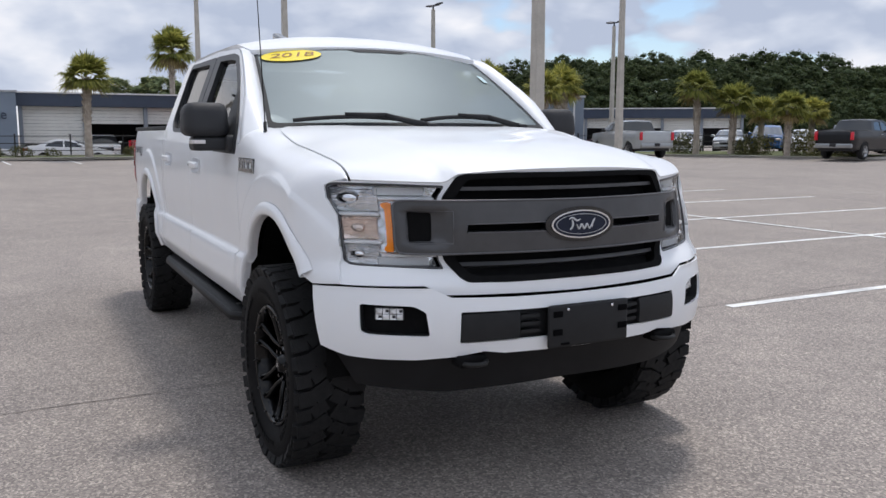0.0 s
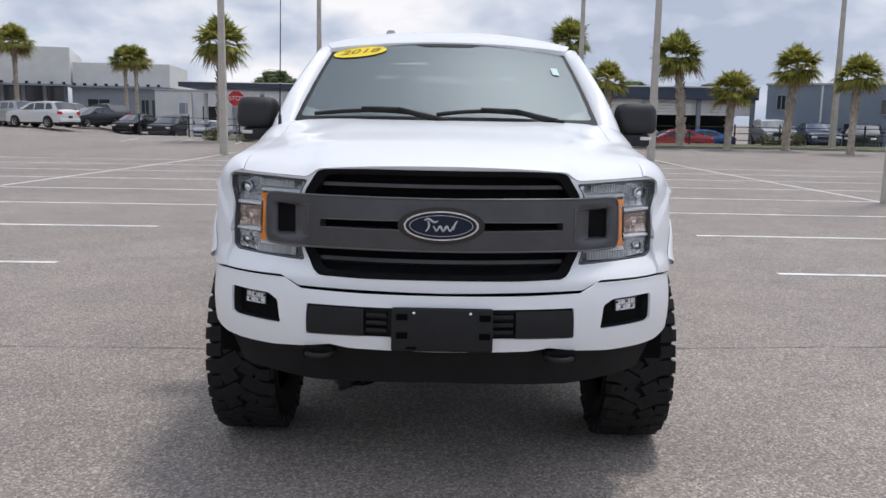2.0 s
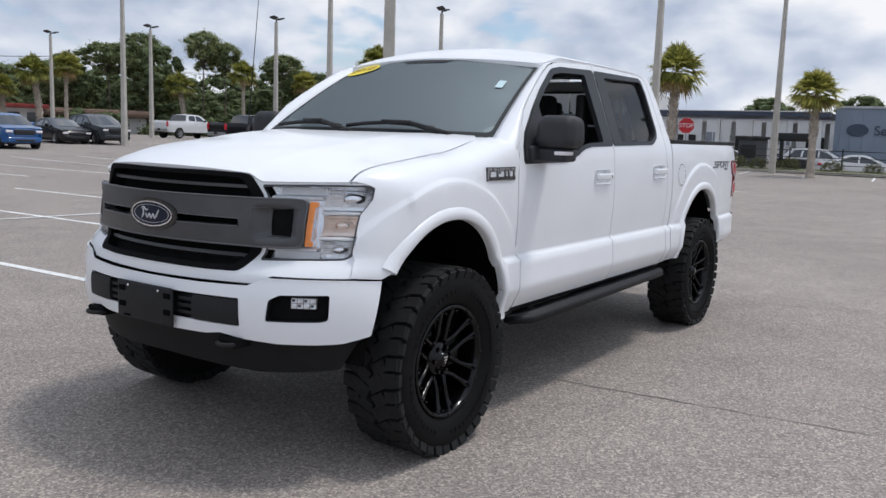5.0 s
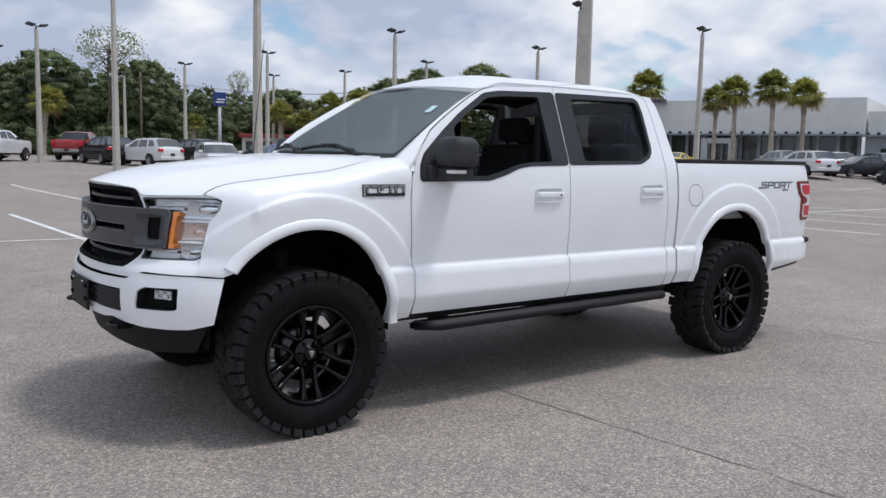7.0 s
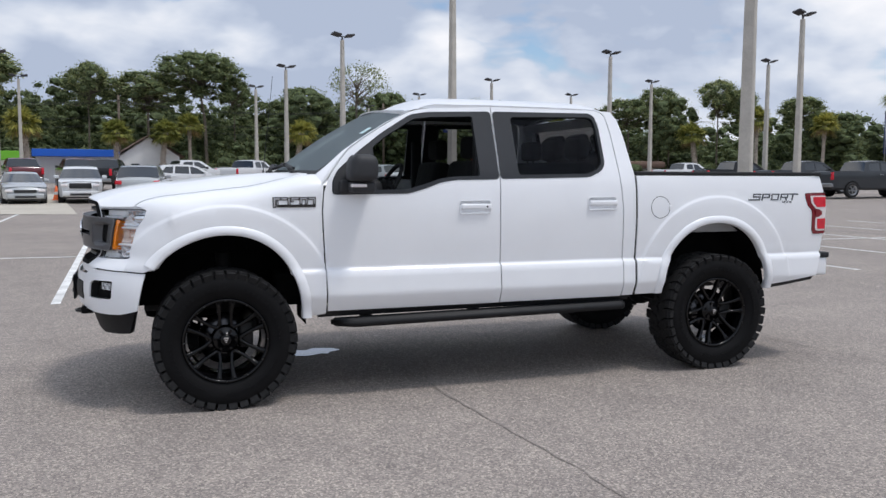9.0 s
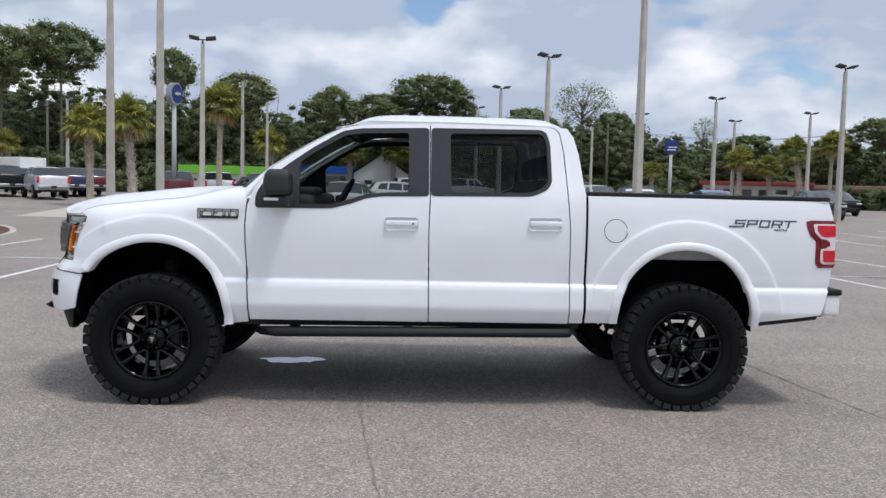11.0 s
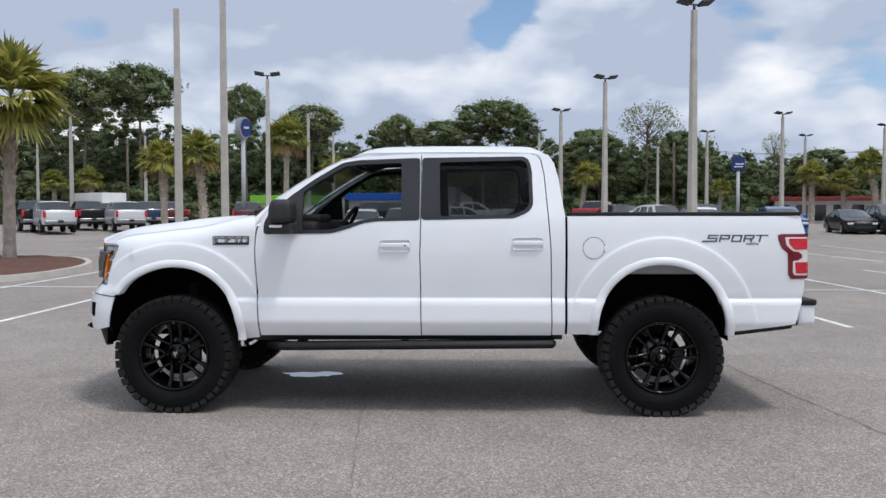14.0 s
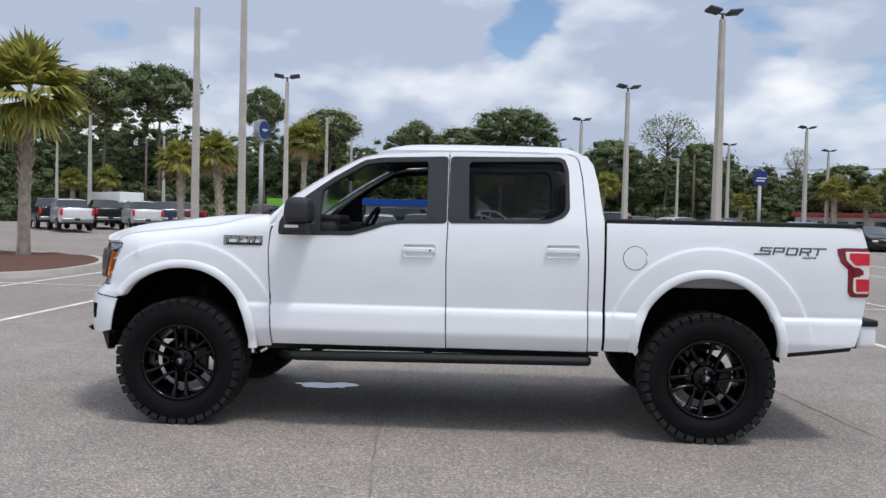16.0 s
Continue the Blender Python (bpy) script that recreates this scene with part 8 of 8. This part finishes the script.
part("eave", box(bmesh.new(), (w2l / 2, -0.2, 4.05), (w2l + 0.6, 0.8, 0.22), 0.03), metal_grey, w2, smooth=False)
for i in range(9):
    part("eave_lamp", box(bmesh.new(), (0.4 + i * (w2l - 0.6) / 8, -0.55, 4.28), (0.28, 0.28, 0.24), 0.04), shade_and_lamp_dark, w2, smooth=False)

# small shops beyond the road
bs, bsm, bsl = clad_block("blue_shop", -10.9, 78.0, -4.2, 78.8, 3.0, wall_white, "low shop with a bright blue awning", 8, False)
bm = bmesh.new()
box(bm, (bsl / 2, -0.8, 3.30), (bsl + 0.6, 1.8, 0.80), 0.05)
part("awning", bm, awn_blue, bs, "bright blue awning", smooth=False)
gs, gsm, gsl = clad_block("green_shop", -20.6, 77.0, -12.0, 77.6, 3.4, wall_white, "low shop with a bright green fascia", 8, False)
bm = bmesh.new()
box(bm, (gsl / 2, -0.3, 3.0), (gsl + 0.4, 0.8, 1.0), 0.05)
part("fascia", bm, sign_green, gs, "bright green fascia", smooth=False)
hm, hl_ = along(-4.0, 84.0, 1.8, 84.6)
hs = thing("white_house", "small white house with a brown gable roof", "house", at=hm)
bm = bmesh.new()
vs = [bm.verts.new(p) for p in ((0, 0, 0), (hl_, 0, 0), (hl_, 0, 3.0), (hl_ / 2, 0, 5.2), (0, 0, 3.0))]
bm.faces.new(vs)
r_ = bmesh.ops.extrude_face_region(bm, geom=bm.faces[:])
bmesh.ops.translate(bm, verts=[v for v in r_["geom"] if isinstance(v, bmesh.types.BMVert)], vec=(0, 9, 0))
bmesh.ops.recalc_face_normals(bm, faces=bm.faces)
part("wall", bm, wall_white, hs, smooth=False)
for s in (0, 1):
    bm = bmesh.new()
    a, b = Vector((hl_ / 2, -0.4, 5.3)), Vector((-0.5 if s == 0 else hl_ + 0.5, -0.4, 2.85))
    rows = [[a, b], [a + Vector((0, 10, 0)), b + Vector((0, 10, 0))]]
    strip(bm, rows)
    strip(bm, [[p + Vector((0, 0, 0.12)) for p in r] for r in rows])
    part("roof", bm, roof_tan, hs, smooth=False)
for x in (1.5, 4.2):
    opening(hs, x, 1.6, 0.8, 1.1, shop_glass)
st_, stm, stl = clad_block("strip_shops", 33.6, 82.0, 43.5, 78.2, 2.8, wall_white, "row of white shops with a red roof", 10, False)
bm = bmesh.new()
box(bm, (stl / 2, 4.0, 3.05), (stl + 0.8, 10.5, 0.5), 0.1)
part("roof", bm, roof_red, st_, "red shop roof", smooth=False)
for i in range(6):
    opening(st_, 0.9 + i * (stl - 1.8) / 5, 1.3, 1.1, 2.0, shop_glass, "shop_window")
t2, t2m, t2l = clad_block("tan_shops", 44.0, 80.0, 54.0, 76.0, 2.1, wall_white, "low shops with a brown shingle roof", 10, False)
bm = bmesh.new()
box(bm, (t2l / 2, 4.0, 2.6), (t2l + 0.8, 10.5, 1.0), 0.4)
part("roof", bm, roof_tan, t2, "brown shingle roof", smooth=False)
ml, mlm, mll = clad_block("white_mall", 62.0, 85.4, 71.0, 78.4, 3.2, wall_grey, "low shops with a pale band across the front", 8, False)
bm = bmesh.new()
box(bm, (mll / 2, -0.6, 3.3), (mll, 1.2, 1.1), 0.05)
part("fascia", bm, pad_mat, ml, "cream fascia", smooth=False)
opening(ml, mll / 2, 1.3, mll - 1, 2.0, shop_glass, "shop_front")
bm = bmesh.new()
box(bm, (0, 0, 1.75), (6.0, 2.4, 2.5), 0.05)
bt = thing("box_truck", "white box truck parked at the far lot edge", "truck", at=pose(-33.5, 70.0, 0, 0, 0, 143))
part("cargo_box", bm, wall_white, bt)
bm = bmesh.new()
box(bm, (-3.9, 0, 1.35), (1.8, 2.1, 1.7), 0.25, seg=3)
part("cab", bm, wall_white, bt)
for x in (-3.6, 1.6):
    for s in (-1, 1):
        bm = lathe(bmesh.new(), [(0.0, 0.1), (0.45, 0.1), (0.48, 0.0), (0.45, -0.1), (0.0, -0.1)], 20, "y")
        part("wheel", bm, tyre_far, bt, at=pose(x, s * 1.05, 0.48))

# ---- signs ----
t = thing("stop_sign", "red octagonal stop sign on a thin post", "stop sign", at=pose(38.8, 11.0, 0, 0, 0, -75))
bm = bmesh.new()
tube(bm, (0, 0.03, 0), (0, 0.03, 2.6), 0.035, None, 8)
part("post", bm, metal_grey, t)
octo = lambda r: [(r * math.cos(math.pi / 8 + math.pi / 4 * i), 2.22 + r * math.sin(math.pi / 8 + math.pi / 4 * i)) for i in range(8)]
part("border", sheet(bmesh.new(), octo(0.43), lambda x, z: Vector((x, 0.0, z)), 0.3, depth=0.01, out=(0, -1, 0)), sign_white, t, smooth=False)
part("plate", sheet(bmesh.new(), octo(0.405), lambda x, z: Vector((x, -0.004, z)), 0.3, depth=0.003, out=(0, -1, 0)), stop_red, t, smooth=False)
flat_text("letters", "STOP", 0.30, sign_white, t, Matrix.Translation((0, -0.006, 2.22)) @ pose(0, 0, 0, 90, 0, 0), 0.001)
t = thing("oval_pole_sign", "oval blue and silver sign on a tall pole", "pole sign", at=pose(-13.5, 48.6, 0, 0, 0, 62))
bm = bmesh.new()
tube(bm, (0, 0, 0), (0, 0, 6.6), 0.16, 0.14, 12)
part("pole", bm, wall_grey, t)
part("ring", sheet(bmesh.new(), ellipse(0, 7.35, 0.56, 0.76), lambda x, z: Vector((x, -0.2, z)), 0.3, depth=0.4, out=(0, -1, 0)), rim_far, t)
part("face", sheet(bmesh.new(), ellipse(0.06, 7.35, 0.48, 0.64), lambda x, z: Vector((x, -0.22, z)), 0.3, depth=0.02, out=(0, -1, 0)), sign_blue, t)
bm = bmesh.new()
box(bm, (0.06, -0.25, 7.38), (0.50, 0.02, 0.12), 0.03)
box(bm, (0.02, -0.25, 7.30), (0.30, 0.02, 0.08), 0.03)
part("script_bar", bm, sign_white, t)
t = thing("blue_pole_sign", "blue rectangular sign on a grey pole", "pole sign", at=pose(24.4, 64.5, 0, 0, 0, -8))
bm = bmesh.new()
tube(bm, (0, 0, 0), (0, 0, 5.0), 0.14, None, 10)
part("pole", bm, wall_grey, t)
bm = bmesh.new()
box(bm, (0, 0, 5.75), (1.05, 0.3, 1.25), 0.03)
part("panel", bm, sign_blue, t, smooth=False)
bm = bmesh.new()
box(bm, (0.1, -0.17, 5.7), (0.7, 0.03, 0.12))
box(bm, (0.0, -0.17, 5.45), (0.7, 0.03, 0.12))
part("unreadable_bar", bm, sign_white, t, smooth=False)
# traffic cone
t = thing("traffic_cone", "orange traffic cone standing on pale concrete", "traffic cone", at=pose(-5.1, 38.4, 0.004))
bm = lathe(bmesh.new(), [(0.19, 0.03), (0.16, 0.05), (0.035, 0.72), (0.0, 0.72)], 20, "z")
part("cone", bm, mat("cone_orange", (0.80, 0.14, 0.02), 0.5), t)
bm = bmesh.new()
box(bm, (0, 0, 0.018), (0.42, 0.42, 0.036), 0.01)
part("foot", bm, MATS["cone_orange"], t)
bm = lathe(bmesh.new(), [(0.124, 0.28), (0.102, 0.42)], 20, "z")
part("band", bm, sign_white, t)

# ---- planting strip, fence, islands ----


def raised(name, outline, h, top_mat, label, category):
    """A kerbed bed: concrete edge round a filled middle."""
    t = thing(name, label, category, kind="structure")
    bm = bmesh.new()
    c = sum((Vector(p) for p in outline), Vector((0, 0))) / len(outline)
    inner = [Vector(p) + (c - Vector(p)).normalized() * 0.18 for p in outline]
    n = len(outline)
    a = [bm.verts.new((*p, 0.0)) for p in outline]
    b = [bm.verts.new((*(Vector(p) + (c - Vector(p)).normalized() * 0.02), h)) for p in outline]
    d = [bm.verts.new((*p, h)) for p in inner]
    e = [bm.verts.new((*p, h - 0.03)) for p in inner]
    for i in range(n):
        j = (i + 1) % n
        for u, v in ((a, b), (b, d), (d, e)):
            bm.faces.new((u[i], u[j], v[j], v[i]))
    bmesh.ops.recalc_face_normals(bm, faces=bm.faces)
    part("kerb", bm, kerb_mat, t, smooth=False)
    bm = sheet(bmesh.new(), [tuple(p) for p in inner], lambda x, y: Vector((x, y, h - 0.03 + 0.04 * noise.noise((x * 0.9, y * 0.9, 0)) + 0.03)), 0.5, depth=0, out=(0, 0, 1))
    part("bed", bm, top_mat, t)
    return t


raised("palm_island", rounded([(-7.9, 10.4), (-8.3, 15.6), (-11.0, 20.4), (-17.5, 21.5), (-22.0, 17.0), (-16.0, 10.0)], 2.5, 6), 0.15, mulch, "kerbed island filled with red brown mulch", "planting island")
raised("verge", rounded([(40.6, 13.4), (43.0, 13.8), (43.8, -18.0), (42.4, -22.0), (38.0, -31.0), (33.0, -40.0), (24.4, -39.6), (24.0, -36.4), (31.0, -32.4), (36.0, -28.0), (40.6, -18.0)], 1.0, 4), 0.13, grass_mat, "kerbed grass verge along the fence", "verge")
raised("verge", rounded([(57.0, 33.0), (66.0, 34.0), (64.0, 43.0), (58.0, 44.0)], 2.0, 4), 0.13, grass_mat, "kerbed grass island before the showroom", "verge")
pts = [(-3.2, 26.8), (-14.5, 28.6), (-16.5, 43.0), (-5.8, 46.0)]
bm = bmesh.new()
bm.faces.new([bm.verts.new((x, y, 0.004)) for x, y in pts])
bmesh.ops.recalc_face_normals(bm, faces=bm.faces)
solid("concrete_pad", bm, pad_mat, "pale concrete pad let into the asphalt", "pavement", kind="structure", smooth=False)


def fence(pts, label="black iron fence along the verge"):
    t = thing("fence", label, "fence")
    for (ax, ay), (bx, by) in zip(pts, pts[1:]):
        L = math.dist((ax, ay), (bx, by))
        n = max(1, int(L / 2.4))
        for i in range(n):
            x, y = lerp(ax, bx, i / n), lerp(ay, by, i / n)
            bm = bmesh.new()
            box(bm, (x, y, 0.62), (0.07, 0.07, 1.25), 0.01)
            part("post", bm, iron, t, smooth=False)
        for z in (0.35, 0.72, 1.08):
            bm = bmesh.new()
            tube(bm, (ax, ay, z), (bx, by, z), 0.022, None, 6)
            part("rail", bm, iron, t)


fence([(44.2, 18.0), (43.3, 12.0), (43.6, -18.5), (42.2, -22.6), (37.6, -31.4), (32.6, -40.6)])

# ---- utility poles and wires ----
for i, (x, y, h) in enumerate([(-62, 66, 9.5), (-34, 78, 9.5), (-4, 86, 9.5), (24, 86, 9.5), (50, 84, 9.5)]):
    t = thing("utility_pole", "weathered wooden utility pole with a crossarm", "utility pole", "road poles", at=pose(x, y, 0, 0, 0, 8))
    bm = bmesh.new()
    tube(bm, (0, 0, 0), (0, 0, h), 0.15, 0.11, 10)
    part("pole", bm, wood, t)
    bm = bmesh.new()
    box(bm, (0, 0, h - 0.6), (0.12, 2.2, 0.12), 0.01)
    part("crossarm", bm, wood, t)
poles_xy = [(-90, 52), (-62, 66), (-34, 78), (-4, 86), (24, 86), (50, 84), (80, 76)]
for (ax, ay), (bx, by) in zip(poles_xy, poles_xy[1:]):
    for dz, dy in ((8.9, -0.9), (8.9, 0.9), (7.4, 0.0), (6.6, 0.0)):
        bm = bmesh.new()
        ps = [Vector((lerp(ax, bx, f), lerp(ay, by, f) + dy, dz - 0.9 * 4 * f * (1 - f))) for f in np.linspace(0, 1, 13)]
        pipe(bm, ps, 0.016, 4)
        solid("overhead_wire", bm, iron, "thin black overhead wire between utility poles", "wire", "overhead wires")
t = thing("flag_pole", "thin flagpole with a hanging striped flag", "flagpole", at=pose(70.0, 60.0, 0))
bm = bmesh.new()
tube(bm, (0, 0, 0), (0, 0, 9.5), 0.07, 0.04, 8)
part("pole", bm, rim_far, t)
bm = bmesh.new()
strip(bm, [[Vector((0.05 + 0.5 * u + 0.1 * math.sin(v * 6), 0.12 * math.sin(5 * u + v * 4), 9.0 - 2.0 * v - 0.6 * u)) for u in np.linspace(0, 1, 8)] for v in np.linspace(0, 1, 8)])
part("flag", bm, stop_red, t, "red and white flag")
# puddle under the truck's edge
bm = sheet(bmesh.new(), [(0.76 + 0.25 * (1 + 0.22 * math.sin(3 * a) + 0.10 * math.sin(9 * a + 1)) * math.cos(a), 0.53 + 0.15 * (1 + 0.3 * math.sin(2 * a + 1) + 0.14 * math.sin(7 * a)) * math.sin(a)) for a in np.linspace(0, 2 * math.pi, 57)[:-1]], lambda x, y: Vector((x, y, 0.005)), 0.1, depth=0, out=(0, 0, 1))
solid("puddle", bm, mat("water_film", (0.05, 0.05, 0.05), 0.03, 0, coat=1.0), "small shiny puddle on the asphalt under the truck", "puddle", kind="structure")

# everything far out stands on the view-fitted ground: tall things keep their tops, low ones are lifted whole
FLAT = ("parking_line", "concrete_pad", "verge", "palm_island", "fence")
LOW = ("parked_", "shrub", "traffic_cone", "box_truck", "stop_sign")
bpy.context.view_layer.update()
for ob in [o for o in scene.objects if o.parent is None and o.type in ("EMPTY", "MESH") and o not in (ground, truck)]:
    if ob.name.startswith(FLAT):
        for o in (ob, *ob.children_recursive):
            if o.type == "MESH":
                for v in o.data.vertices:
                    up = rise(v.co.x, v.co.y)
                    v.co.z += up + (0.012 if up and ob.name.startswith("parking_line") else 0.0)
        continue
    up = rise(ob.location.x, ob.location.y)
    if up and ob.name.startswith(LOW):
        ob.location.z += up
    elif up:
        high = max((o.matrix_world @ Vector(c)).z for o in (ob, *ob.children_recursive) if o.type == "MESH" for c in o.bound_box)
        ob.location.z += up
        ob.scale.z *= (high - up) / high
